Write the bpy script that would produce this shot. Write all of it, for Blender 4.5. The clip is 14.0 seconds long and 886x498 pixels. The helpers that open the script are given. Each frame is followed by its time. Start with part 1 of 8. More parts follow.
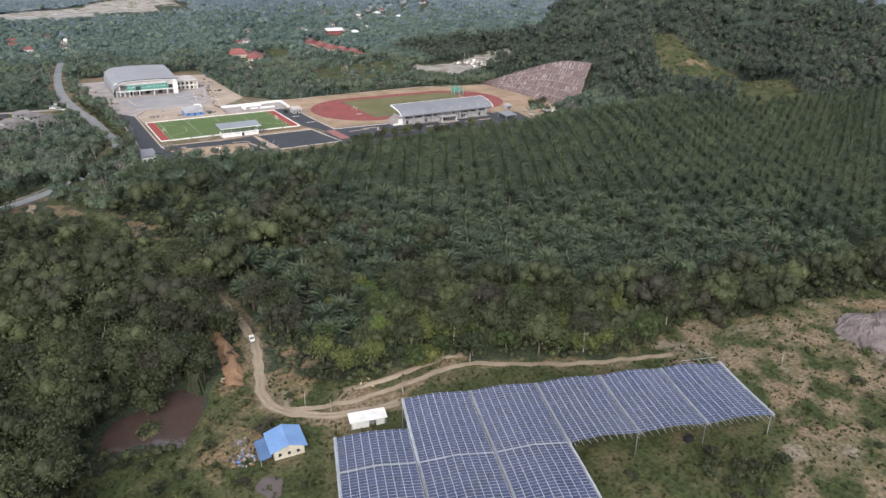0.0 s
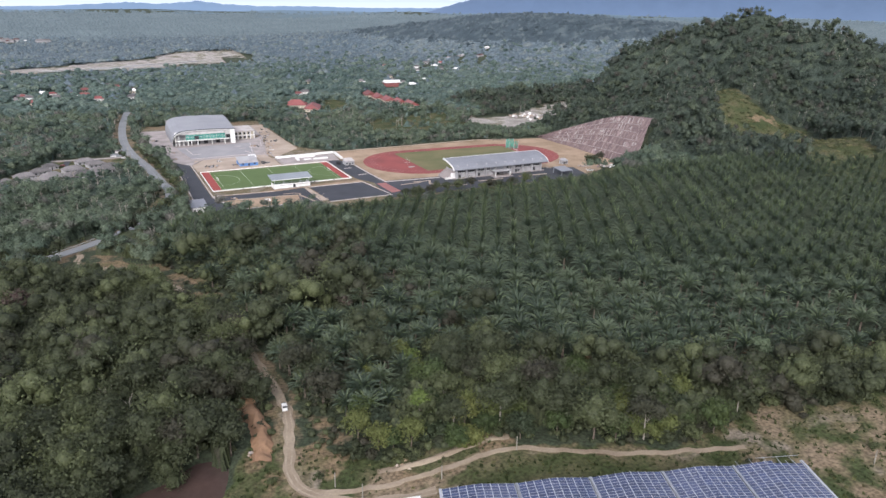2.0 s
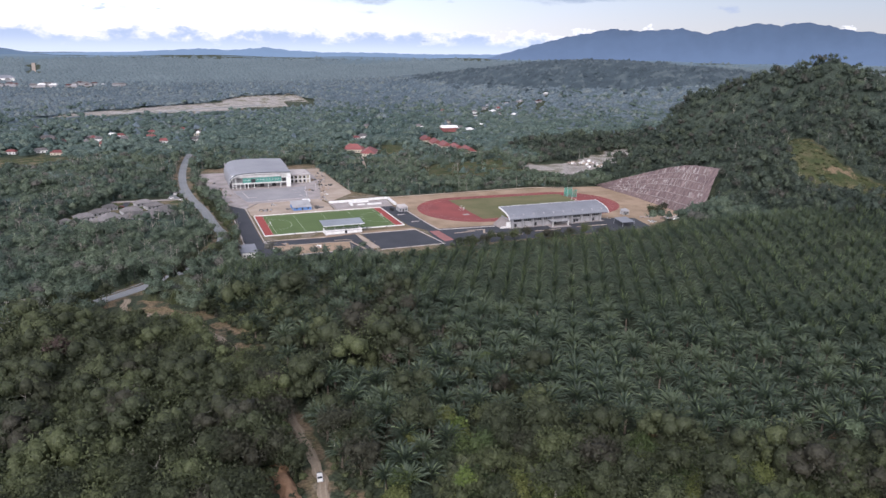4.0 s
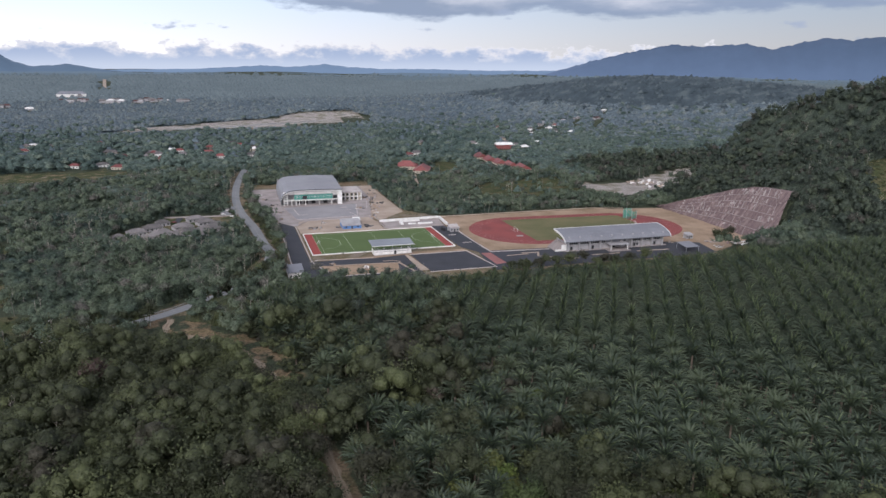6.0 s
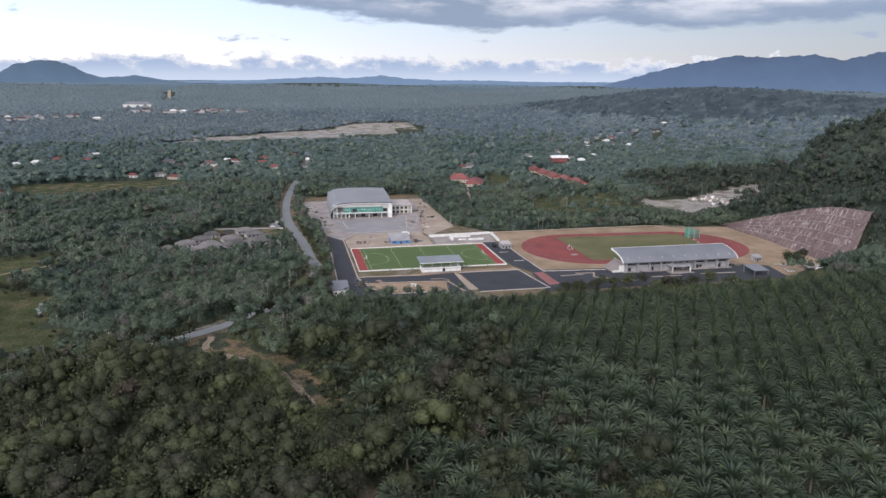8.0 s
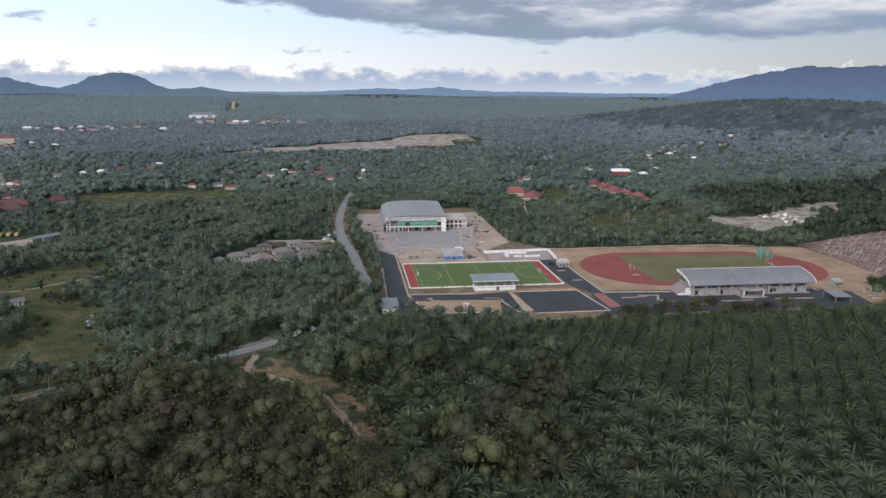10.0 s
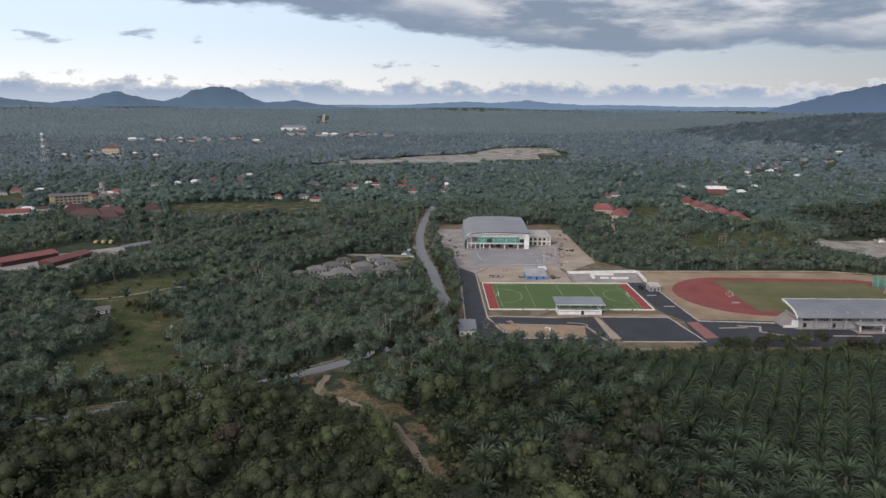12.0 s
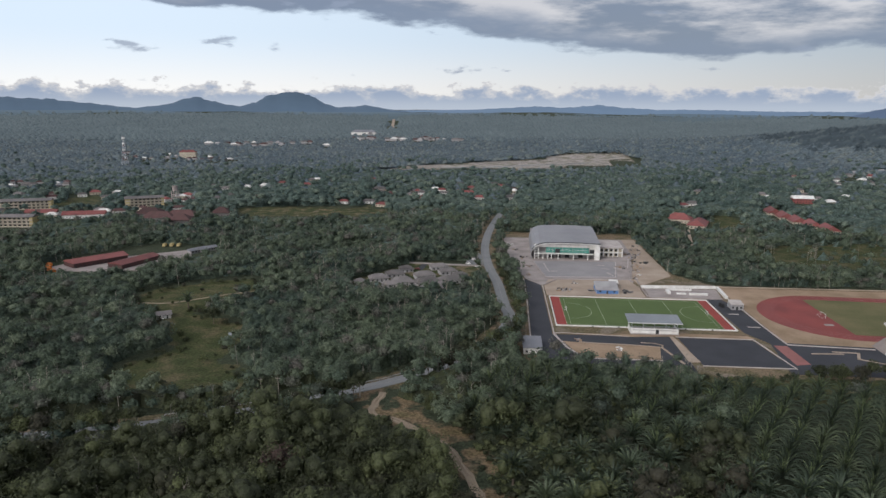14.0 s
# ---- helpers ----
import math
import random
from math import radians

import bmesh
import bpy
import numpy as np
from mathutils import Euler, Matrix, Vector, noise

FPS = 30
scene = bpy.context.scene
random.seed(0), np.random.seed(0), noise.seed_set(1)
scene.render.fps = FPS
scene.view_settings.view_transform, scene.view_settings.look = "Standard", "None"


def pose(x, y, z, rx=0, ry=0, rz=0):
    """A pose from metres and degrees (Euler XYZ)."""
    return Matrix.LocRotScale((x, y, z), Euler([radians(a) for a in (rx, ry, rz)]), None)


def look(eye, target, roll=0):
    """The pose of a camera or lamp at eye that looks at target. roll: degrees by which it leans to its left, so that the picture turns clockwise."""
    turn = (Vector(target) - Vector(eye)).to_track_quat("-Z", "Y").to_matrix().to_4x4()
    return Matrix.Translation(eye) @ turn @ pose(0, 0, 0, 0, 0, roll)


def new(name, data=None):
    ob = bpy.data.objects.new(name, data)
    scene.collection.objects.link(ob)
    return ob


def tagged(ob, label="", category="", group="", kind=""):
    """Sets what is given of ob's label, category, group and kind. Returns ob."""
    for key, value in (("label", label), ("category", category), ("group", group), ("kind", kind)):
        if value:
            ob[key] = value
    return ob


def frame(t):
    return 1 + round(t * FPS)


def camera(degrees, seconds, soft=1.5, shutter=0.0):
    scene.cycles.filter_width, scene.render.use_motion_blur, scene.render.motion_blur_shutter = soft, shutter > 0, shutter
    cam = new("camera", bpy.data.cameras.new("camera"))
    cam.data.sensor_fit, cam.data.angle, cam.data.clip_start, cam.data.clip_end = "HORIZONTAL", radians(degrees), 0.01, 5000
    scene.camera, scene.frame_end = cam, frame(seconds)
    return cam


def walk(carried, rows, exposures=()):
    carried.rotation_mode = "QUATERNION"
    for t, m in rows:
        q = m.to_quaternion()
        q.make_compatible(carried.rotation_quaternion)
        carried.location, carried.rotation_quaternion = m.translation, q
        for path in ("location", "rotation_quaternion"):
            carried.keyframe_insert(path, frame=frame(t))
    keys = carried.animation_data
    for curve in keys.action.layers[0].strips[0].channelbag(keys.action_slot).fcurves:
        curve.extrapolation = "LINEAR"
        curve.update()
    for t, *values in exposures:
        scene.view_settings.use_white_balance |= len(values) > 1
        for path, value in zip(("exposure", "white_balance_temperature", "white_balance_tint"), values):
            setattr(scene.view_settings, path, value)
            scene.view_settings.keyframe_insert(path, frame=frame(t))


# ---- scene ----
# Aerial flight over solar canopy, oil palms, sports complex and forest. Metres; z = 0 on the sports ground.
cam = camera(64.7, 14.0, soft=1.5)
PATH = [
    (0, (-76.936, -510.179, 126.891), (-75.988, -508.606, 126.1), 0.8),
    (0.5, (-74.277, -506.426, 126.873), (-73.358, -504.82, 126.112), 0.8),
    (1, (-71.686, -502.721, 126.854), (-70.791, -501.087, 126.126), 0.8),
    (1.5, (-69.144, -498.998, 126.877), (-68.277, -497.337, 126.179), 0.8),
    (2, (-66.652, -495.305, 126.935), (-65.813, -493.616, 126.269), 0.7),
    (2.5, (-64.305, -491.38, 126.985), (-63.497, -489.665, 126.35), 0.7),
    (3, (-62.187, -487.333, 126.983), (-61.409, -485.592, 126.381), 0.7),
    (5.5, (-52.496, -466.209, 126.661), (-51.893, -464.374, 126.143), 0.7),
    (6, (-50.603, -462.085, 126.64), (-50.033, -460.238, 126.128), 0.6),
    (6.5, (-48.87, -457.913, 126.64), (-48.332, -456.053, 126.136), 0.6),
    (7, (-47.042, -453.598, 126.672), (-46.542, -451.726, 126.175), 0.6),
    (7.5, (-45.426, -449.253, 126.705), (-44.963, -447.37, 126.214), 0.6),
    (8, (-43.965, -444.753, 126.709), (-43.539, -442.86, 126.225), 0.6),
    (10.5, (-38.324, -422.612, 126.368), (-38.095, -420.676, 125.921), 0.5),
    (11, (-37.58, -418.106, 126.304), (-37.4, -416.163, 125.866), 0.5),
    (11.5, (-36.864, -413.583, 126.22), (-36.757, -411.633, 125.789), 0.5),
    (12, (-36.223, -408.989, 126.108), (-36.188, -407.034, 125.686), 0.5),
    (12.5, (-35.707, -404.214, 125.992), (-35.741, -402.257, 125.578), 0.5),
    (13, (-35.28, -399.414, 125.866), (-35.364, -397.459, 125.454), 0.5),
    (13.5, (-35.084, -394.653, 125.711), (-35.206, -392.7, 125.3), 0.5),
    (14, (-34.755, -389.881, 125.483), (-34.912, -387.93, 125.073), 0.4),
]
EXPOSURES = [(0, 0.56, 6180, 11), (1.5, 0.58, 6100, 12), (3, 0.58, 5850, 18), (5.5, -0.04, 5960, 16), (8, 0.02, 5960, 14), (10.5, -0.17, 6080, 12), (14, -0.36, 6190, 11)]
walk(cam, [(t, look(eye, target, roll)) for t, eye, target, roll in PATH], EXPOSURES)

# ---- world and light ----
SUN_ELEV, SUN_AZ = 32.0, 215.0   # azimuth clockwise from +y


def make_world():
    w = bpy.data.worlds.new("evening_sky")
    scene.world = w
    w.use_nodes = True
    nt = w.node_tree
    nt.nodes.clear()
    N, L = nt.nodes.new, nt.links.new

    def math_node(op, a, b=None, clamp=False):
        n = N("ShaderNodeMath")
        n.operation, n.use_clamp = op, clamp
        for i, v in enumerate((a, b)):
            if v is None:
                continue
            if isinstance(v, (int, float)):
                n.inputs[i].default_value = v
            else:
                L(v, n.inputs[i])
        return n.outputs[0]

    def mapped(v, a, b, c=0.0, d=1.0):
        n = N("ShaderNodeMapRange")
        n.interpolation_type = "SMOOTHSTEP"
        L(v, n.inputs[0])
        for i, x in enumerate((a, b, c, d)):
            n.inputs[i + 1].default_value = x
        return n.outputs[0]

    def mixed(f, a, b):
        n = N("ShaderNodeMix")
        n.data_type = "RGBA"
        if isinstance(f, float):
            n.inputs[0].default_value = f
        else:
            L(f, n.inputs[0])
        for i, v in ((6, a), (7, b)):
            if isinstance(v, tuple):
                n.inputs[i].default_value = (*v, 1)
            else:
                L(v, n.inputs[i])
        return n.outputs[2]

    sky = N("ShaderNodeTexSky")
    sky.sky_type, sky.sun_disc = "NISHITA", False
    sky.sun_elevation, sky.sun_rotation = radians(SUN_ELEV), radians(SUN_AZ)
    sky.air_density, sky.dust_density, sky.ozone_density = 1.0, 2.0, 1.5
    tc = N("ShaderNodeTexCoord")
    sep = N("ShaderNodeSeparateXYZ")
    L(tc.outputs["Generated"], sep.inputs[0])
    x, y, z = sep.outputs
    az = math_node("MULTIPLY", math_node("ARCTAN2", x, y), 57.2958)
    el = math_node("MULTIPLY", math_node("ARCSINE", z), 57.2958)

    def cloud_noise(sx, sy, off, detail, rough):
        c = N("ShaderNodeCombineXYZ")
        L(math_node("MULTIPLY", az, sx), c.inputs[0])
        L(math_node("MULTIPLY", el, sy), c.inputs[1])
        c.inputs[2].default_value = off
        n = N("ShaderNodeTexNoise")
        n.inputs["Scale"].default_value = 1.0
        n.inputs["Detail"].default_value = detail
        n.inputs["Roughness"].default_value = rough
        L(c.outputs[0], n.inputs["Vector"])
        return n.outputs[0]

    # clear sky: pale cream low down, pale blue above
    base = mixed(mapped(el, -1.0, 5.5), (0.93, 0.88, 0.80), (0.64, 0.73, 0.81))
    base = mixed(mapped(el, 6.0, 40.0), base, (0.30, 0.42, 0.60))
    # brighter towards the evening light on the west side
    glow = N("ShaderNodeVectorMath")
    glow.operation = "SCALE"
    L(base, glow.inputs[0]), L(mapped(az, -32.0, 58.0, 1.42, 0.56), glow.inputs["Scale"])
    base = glow.outputs[0]
    # cumulus along the horizon
    n1 = cloud_noise(0.42, 0.75, 3.1, 7.0, 0.62)
    top = math_node("ADD", math_node("MULTIPLY", math_node("SUBTRACT", n1, 0.5), 4.6), 1.25)
    cum = mapped(math_node("SUBTRACT", top, el), 0.0, 0.25)
    shade = mixed(mapped(math_node("SUBTRACT", top, el), 0.0, 1.0), (0.86, 0.83, 0.80), (0.40, 0.48, 0.62))
    shade = mixed(mapped(el, -0.6, 0.9), (0.62, 0.68, 0.76), shade)
    col = mixed(cum, base, shade)
    # grey cloud deck that covers the upper sky towards the right
    n2 = cloud_noise(0.075, 0.26, 7.7, 7.0, 0.58)
    edge = math_node("SUBTRACT", 6.2, math_node("MULTIPLY", mapped(az, -18.0, 22.0), 2.9))
    edge = math_node("ADD", edge, math_node("MULTIPLY", mapped(az, -16.0, -42.0), 2.5))
    dk = math_node("SUBTRACT", el, edge)
    dk = math_node("ADD", dk, math_node("MULTIPLY", math_node("SUBTRACT", n2, 0.5), 5.0))
    deck = mapped(dk, 0.0, 0.55)
    n3 = cloud_noise(0.10, 0.45, 1.3, 6.0, 0.6)
    dcol = mixed(mapped(n3, 0.40, 0.62), (0.25, 0.29, 0.37), (0.78, 0.75, 0.74))
    dcol = mixed(mapped(dk, 0.3, 2.4), (0.25, 0.30, 0.40), dcol)
    col = mixed(deck, col, dcol)
    # stray wisps
    n4 = cloud_noise(0.20, 0.62, 5.2, 5.0, 0.55)
    col = mixed(mapped(n4, 0.64, 0.72, 0.0, 0.75), col, (0.34, 0.39, 0.50))
    scale = N("ShaderNodeVectorMath")
    scale.operation = "SCALE"
    L(sky.outputs[0], scale.inputs[0])
    scale.inputs["Scale"].default_value = 0.07
    total = mixed(0.8, scale.outputs[0], col)
    bg = N("ShaderNodeBackground")
    L(total, bg.inputs[0])
    bg.inputs[1].default_value = 1.25
    out = N("ShaderNodeOutputWorld")
    L(bg.outputs[0], out.inputs[0])


make_world()
sun = new("sun", bpy.data.lights.new("sun", "SUN"))
sun.data.energy, sun.data.angle, sun.data.color = 3.2, radians(40), (1.0, 0.95, 0.89)
_a, _e = radians(SUN_AZ), radians(SUN_ELEV)
sun.matrix_world = look((300 * math.sin(_a), 300 * math.cos(_a), 300 * math.tan(_e)), (0, 0, 0))


# ---- materials ----
def material(name, color, color2=None, rough=0.85, scale=0.3, fine=4.0, bump=0.15, bump_dist=0.05, metal=0.0,
             spread=0.0, attribute="", island=False, mid=None, spec=0.3, contrast=(0.35, 0.65), thin=0.0, low=None, passing=1.0, grain=(0.78, 1.22)):
    """Two-scale procedural surface: broad stains, fine grain, optional change from piece to piece.
    grain: how far the fine grain darkens and lightens; thin: share of light that passes through a leaf; passing: what a
    leaf reflects and passes on together, against its colour, set higher in far forest to paint in haze."""
    m = bpy.data.materials.new(name)
    m.use_nodes = True
    nt = m.node_tree
    N, L = nt.nodes.new, nt.links.new
    bsdf = nt.nodes["Principled BSDF"]
    bsdf.inputs["Roughness"].default_value = rough
    bsdf.inputs["Metallic"].default_value = metal
    bsdf.inputs["Specular IOR Level"].default_value = spec
    geo = N("ShaderNodeNewGeometry")
    color2 = color2 or tuple(c * 0.75 for c in color)

    def noise_at(s, detail, rough_n=0.55):
        n = N("ShaderNodeTexNoise")
        n.inputs["Scale"].default_value = s
        n.inputs["Detail"].default_value = detail
        n.inputs["Roughness"].default_value = rough_n
        L(geo.outputs["Position"], n.inputs["Vector"])
        return n.outputs[0]

    big, small = noise_at(scale, 5.0), noise_at(fine, 3.0)
    mp = N("ShaderNodeMapRange")
    mp.inputs[1].default_value, mp.inputs[2].default_value = contrast
    L(big, mp.inputs[0])
    mix = N("ShaderNodeMix")
    mix.data_type = "RGBA"
    mix.inputs[6].default_value, mix.inputs[7].default_value = (*color, 1), (*color2, 1)
    L(mp.outputs[0], mix.inputs[0])
    val = N("ShaderNodeMapRange")
    val.inputs[3].default_value, val.inputs[4].default_value = grain[0] * passing, grain[1] * passing
    L(small, val.inputs[0])
    factor = val.outputs[0]
    if spread:
        if attribute:
            src = N("ShaderNodeAttribute")
            src.attribute_name = attribute
            rnd = src.outputs["Fac"]
        elif island:
            rnd = geo.outputs["Random Per Island"]
        else:
            src = N("ShaderNodeObjectInfo")
            rnd = src.outputs["Random"]
        vr = N("ShaderNodeMapRange")
        vr.inputs[3].default_value, vr.inputs[4].default_value = 1 - spread, 1 + spread
        L(rnd, vr.inputs[0])
        mul = N("ShaderNodeMath")
        mul.operation = "MULTIPLY"
        L(factor, mul.inputs[0]), L(vr.outputs[0], mul.inputs[1])
        factor = mul.outputs[0]
        if mid:
            hue = N("ShaderNodeMix")
            hue.data_type = "RGBA"
            hr = N("ShaderNodeMapRange")
            hr.inputs[1].default_value, hr.inputs[2].default_value = 0.55, 1.0
            L(rnd, hr.inputs[0])
            L(hr.outputs[0], hue.inputs[0])
            L(mix.outputs[2], hue.inputs[6])
            hue.inputs[7].default_value = (*mid, 1)
            mix = hue
        if low:
            hue = N("ShaderNodeMix")
            hue.data_type = "RGBA"
            hr = N("ShaderNodeMapRange")
            hr.inputs[1].default_value, hr.inputs[2].default_value = 0.16, 0.0
            L(rnd, hr.inputs[0])
            L(hr.outputs[0], hue.inputs[0])
            L(mix.outputs[2], hue.inputs[6])
            hue.inputs[7].default_value = (*low, 1)
            mix = hue
    sc = N("ShaderNodeVectorMath")
    sc.operation = "SCALE"
    L(mix.outputs[2], sc.inputs[0]), L(factor, sc.inputs["Scale"])
    L(sc.outputs[0], bsdf.inputs["Base Color"])
    if bump:
        b = N("ShaderNodeBump")
        b.inputs["Strength"].default_value, b.inputs["Distance"].default_value = bump, bump_dist
        L(small, b.inputs["Height"])
        L(b.outputs[0], bsdf.inputs["Normal"])
    if thin:
        tr = N("ShaderNodeBsdfTranslucent")
        L(sc.outputs[0], tr.inputs["Color"])
        both = N("ShaderNodeMixShader")
        both.inputs[0].default_value = thin
        L(bsdf.outputs[0], both.inputs[1]), L(tr.outputs[0], both.inputs[2])
        L(both.outputs[0], nt.nodes["Material Output"].inputs[0])
    return m


_PALM = ((0.061, 0.084, 0.053), (0.048, 0.068, 0.045), 0.5, 0.12, 1.5, 0)
M_PALM = material("palm_frond", *_PALM, spread=0.22, mid=(0.082, 0.103, 0.061), thin=0.3)
M_PALM_S = material("palm_frond_stand", *_PALM, spread=0.22, attribute="tint", mid=(0.082, 0.103, 0.061), thin=0.3)
_YOUNG = ((0.135, 0.165, 0.080), (0.105, 0.138, 0.068), 0.5, 0.12, 1.5, 0)
M_YOUNG = material("young_frond", *_YOUNG, spread=0.3, thin=0.3)
M_YOUNG_S = material("young_frond_stand", *_YOUNG, spread=0.3, attribute="tint", thin=0.3)
M_DEAD = material("dry_frond", (0.16, 0.10, 0.055), (0.10, 0.065, 0.04), 0.8, 0.3, 2, 0)
_LEAF = ((0.067, 0.078, 0.038), (0.051, 0.060, 0.031), 0.6, 0.05, 1.3, 0.8, 0.4)
M_LEAF = material("broad_leaf", *_LEAF, spread=0.30, mid=(0.085, 0.097, 0.042), thin=0.35, low=(0.084, 0.078, 0.054), grain=(-0.1, 2.1))
M_LEAF_S = material("broad_leaf_forest", *_LEAF, spread=0.30, attribute="tint", mid=(0.085, 0.097, 0.042), thin=0.35, low=(0.084, 0.078, 0.054), grain=(-0.1, 2.1))
# Far canopies: bluer, lighter leaf colours paint in the haze.
M_CANOPY = material("haze_tinted_canopy", (0.082, 0.110, 0.090), (0.050, 0.076, 0.068), 0.7, 0.005, 0.5, 1.0, 0.9, spread=0.17, attribute="tint", mid=(0.090, 0.112, 0.086), thin=0.42, passing=1.7, grain=(-0.5, 2.5))
M_CANOPY_FAR = material("haze_tinted_far_canopy", (0.094, 0.119, 0.130), (0.070, 0.094, 0.110), 0.7, 0.0035, 0.22, 1.0, 1.6, spread=0.15, attribute="tint", mid=(0.112, 0.126, 0.116), thin=0.42, passing=1.9, grain=(-0.2, 2.2))
# Lighter and bluer than near leaves, for thinner painted haze at middle distance.
M_LEAF_MID = material("hill_leaf", (0.090, 0.113, 0.072), (0.045, 0.067, 0.052), 0.6, 0.014, 0.85, 0.4, 0.3, spread=0.17, attribute="tint", mid=(0.094, 0.114, 0.074), thin=0.42, passing=1.38, low=(0.130, 0.122, 0.104), grain=(-0.5, 2.5))
M_LEAF_BRIGHT = material("sunny_leaf", (0.080, 0.106, 0.036), (0.056, 0.082, 0.032), 0.6, 0.08, 1.3, 0.8, 0.4, spread=0.32, mid=(0.118, 0.126, 0.040), thin=0.35, low=(0.070, 0.090, 0.055), grain=(-0.1, 2.1))
# Ridge leaf colour is blued to paint in haze as well.
M_RIDGE = material("haze_tinted_ridge", (0.056, 0.074, 0.084), (0.043, 0.059, 0.068), 0.7, 0.006, 0.25, 0.8, 1.2, spread=0.2, attribute="tint", mid=(0.076, 0.092, 0.094), thin=0.42, passing=1.8)
M_SCRUB = material("hill_scrub_leaf", (0.118, 0.128, 0.060), (0.084, 0.096, 0.044), 0.7, 0.02, 0.8, 0.3, 0.3, spread=0.3, attribute="tint", mid=(0.150, 0.140, 0.070), thin=0.4)
M_LEAF_HILL = material("steep_hill_leaf", (0.072, 0.092, 0.066), (0.055, 0.074, 0.056), 0.6, 0.014, 0.75, 0.4, 0.3, spread=0.18, attribute="tint", mid=(0.084, 0.102, 0.064), thin=0.42, passing=1.02, low=(0.120, 0.112, 0.092), grain=(-0.5, 2.5))
M_BARK = material("bark", (0.16, 0.13, 0.10), (0.09, 0.07, 0.055), 0.9, 0.8, 6, 0.4)
M_STEM = material("pale_stem", (0.30, 0.28, 0.235), (0.20, 0.185, 0.155), 0.9, 0.2, 3, 0, spread=0.3, attribute="tint")
M_PALEBARK = material("pale_bark", (0.34, 0.31, 0.26), (0.20, 0.18, 0.15), 0.9, 0.8, 6, 0.3)
M_ASPHALT = material("fresh_asphalt", (0.052, 0.054, 0.062), (0.040, 0.042, 0.049), 0.85, 0.06, 3, 0.2)
M_ROAD = material("worn_asphalt", (0.25, 0.255, 0.255), (0.20, 0.205, 0.21), 0.85, 0.05, 1.5, 0.2)
M_CONC = material("concrete", (0.36, 0.318, 0.298), (0.26, 0.225, 0.21), 0.85, 0.09, 1.2, 0.2)
M_KERB = material("kerb_concrete", (0.50, 0.46, 0.43), (0.38, 0.33, 0.305), 0.85, 0.2, 1.5, 0.1)
M_PAVING = material("paving", (0.30, 0.285, 0.285), (0.24, 0.23, 0.235), 0.85, 0.05, 0.8, 0.2)
M_WHITE = material("white_paint", (0.78, 0.77, 0.74), (0.62, 0.60, 0.56), 0.6, 0.25, 3, 0.05)
M_GREYWALL = material("grey_wall", (0.38, 0.37, 0.37), (0.29, 0.28, 0.28), 0.7, 0.15, 2, 0.1)
M_ROOF = material("metal_roof", (0.275, 0.275, 0.285), (0.235, 0.235, 0.248), 0.5, 0.05, 1.0, 0.05)
M_STANDROOF = material("pale_blue_roof", (0.265, 0.29, 0.31), (0.225, 0.245, 0.265), 0.5, 0.07, 1.0, 0.05)
M_ROOFLIGHT = material("pale_metal_roof", (0.222, 0.226, 0.245), (0.188, 0.192, 0.208), 0.5, 0.07, 1.0, 0.05, metal=0.1)
# Dark glass and scrap; in openings, a flat panel painted as their shade.
M_DARK = material("dark_parts_and_shade", (0.035, 0.037, 0.04), None, 0.5, 0.3, 2, 0)
M_TURF = material("artificial_turf", (0.094, 0.136, 0.046), (0.082, 0.121, 0.041), 0.9, 0.05, 2.0, 0.1)
M_GRASS = material("infield_grass", (0.150, 0.132, 0.062), (0.104, 0.106, 0.044), 0.9, 0.045, 0.8, 0.2)
M_TRACK = material("red_track", (0.255, 0.066, 0.058), (0.195, 0.054, 0.050), 0.85, 0.05, 1.5, 0.1)
M_REDEDGE = material("red_runoff", (0.30, 0.060, 0.050), (0.25, 0.052, 0.045), 0.85, 0.1, 2, 0.1)
M_SAND = material("bare_sand", (0.37, 0.268, 0.185), (0.235, 0.168, 0.105), 0.95, 0.045, 0.9, 0.4, 0.15)
M_PALESAND = material("pale_gravel", (0.41, 0.335, 0.265), (0.30, 0.235, 0.18), 0.95, 0.05, 0.9, 0.4, 0.15)
M_DIRT = material("dirt_track", (0.31, 0.25, 0.18), (0.22, 0.17, 0.12), 0.95, 0.12, 1.2, 0.4, 0.1)
M_DIRT_PALE = material("worn_dirt", (0.35, 0.285, 0.21), (0.27, 0.215, 0.155), 0.95, 0.2, 1.2, 0.4, 0.1)
M_SOIL = material("orange_soil", (0.31, 0.185, 0.105), (0.19, 0.115, 0.07), 0.95, 0.12, 0.9, 0.5, 0.2)
M_ROCK = material("cut_rock", (0.30, 0.228, 0.215), (0.135, 0.10, 0.10), 0.95, 0.16, 0.7, 1.0, 0.8, contrast=(0.40, 0.60))
M_OUTCROP = material("outcrop_rock", (0.215, 0.178, 0.17), (0.125, 0.103, 0.10), 0.95, 0.18, 1.1, 1.0, 0.6)
M_ISLET = material("islet_grass", (0.080, 0.092, 0.036), (0.115, 0.098, 0.055), 0.95, 0.3, 2.0, 0.8, 0.3)
# Red is muted to put the haze over distant roofs into the colour.
M_REDROOF = material("red_roof", (0.225, 0.076, 0.068), (0.175, 0.062, 0.057), 0.55, 0.15, 2, 0.1, spread=0.2)
M_GREYROOF = material("grey_roof", (0.17, 0.155, 0.15), (0.12, 0.112, 0.108), 0.8, 0.12, 2, 0.2, spread=0.3)
M_BLUEROOF = material("blue_roof", (0.19, 0.31, 0.53), (0.15, 0.26, 0.46), 0.4, 0.2, 2, 0.05, spec=0.5)
M_CREAM = material("cream_wall", (0.52, 0.47, 0.37), (0.42, 0.37, 0.29), 0.8, 0.3, 3, 0.05)
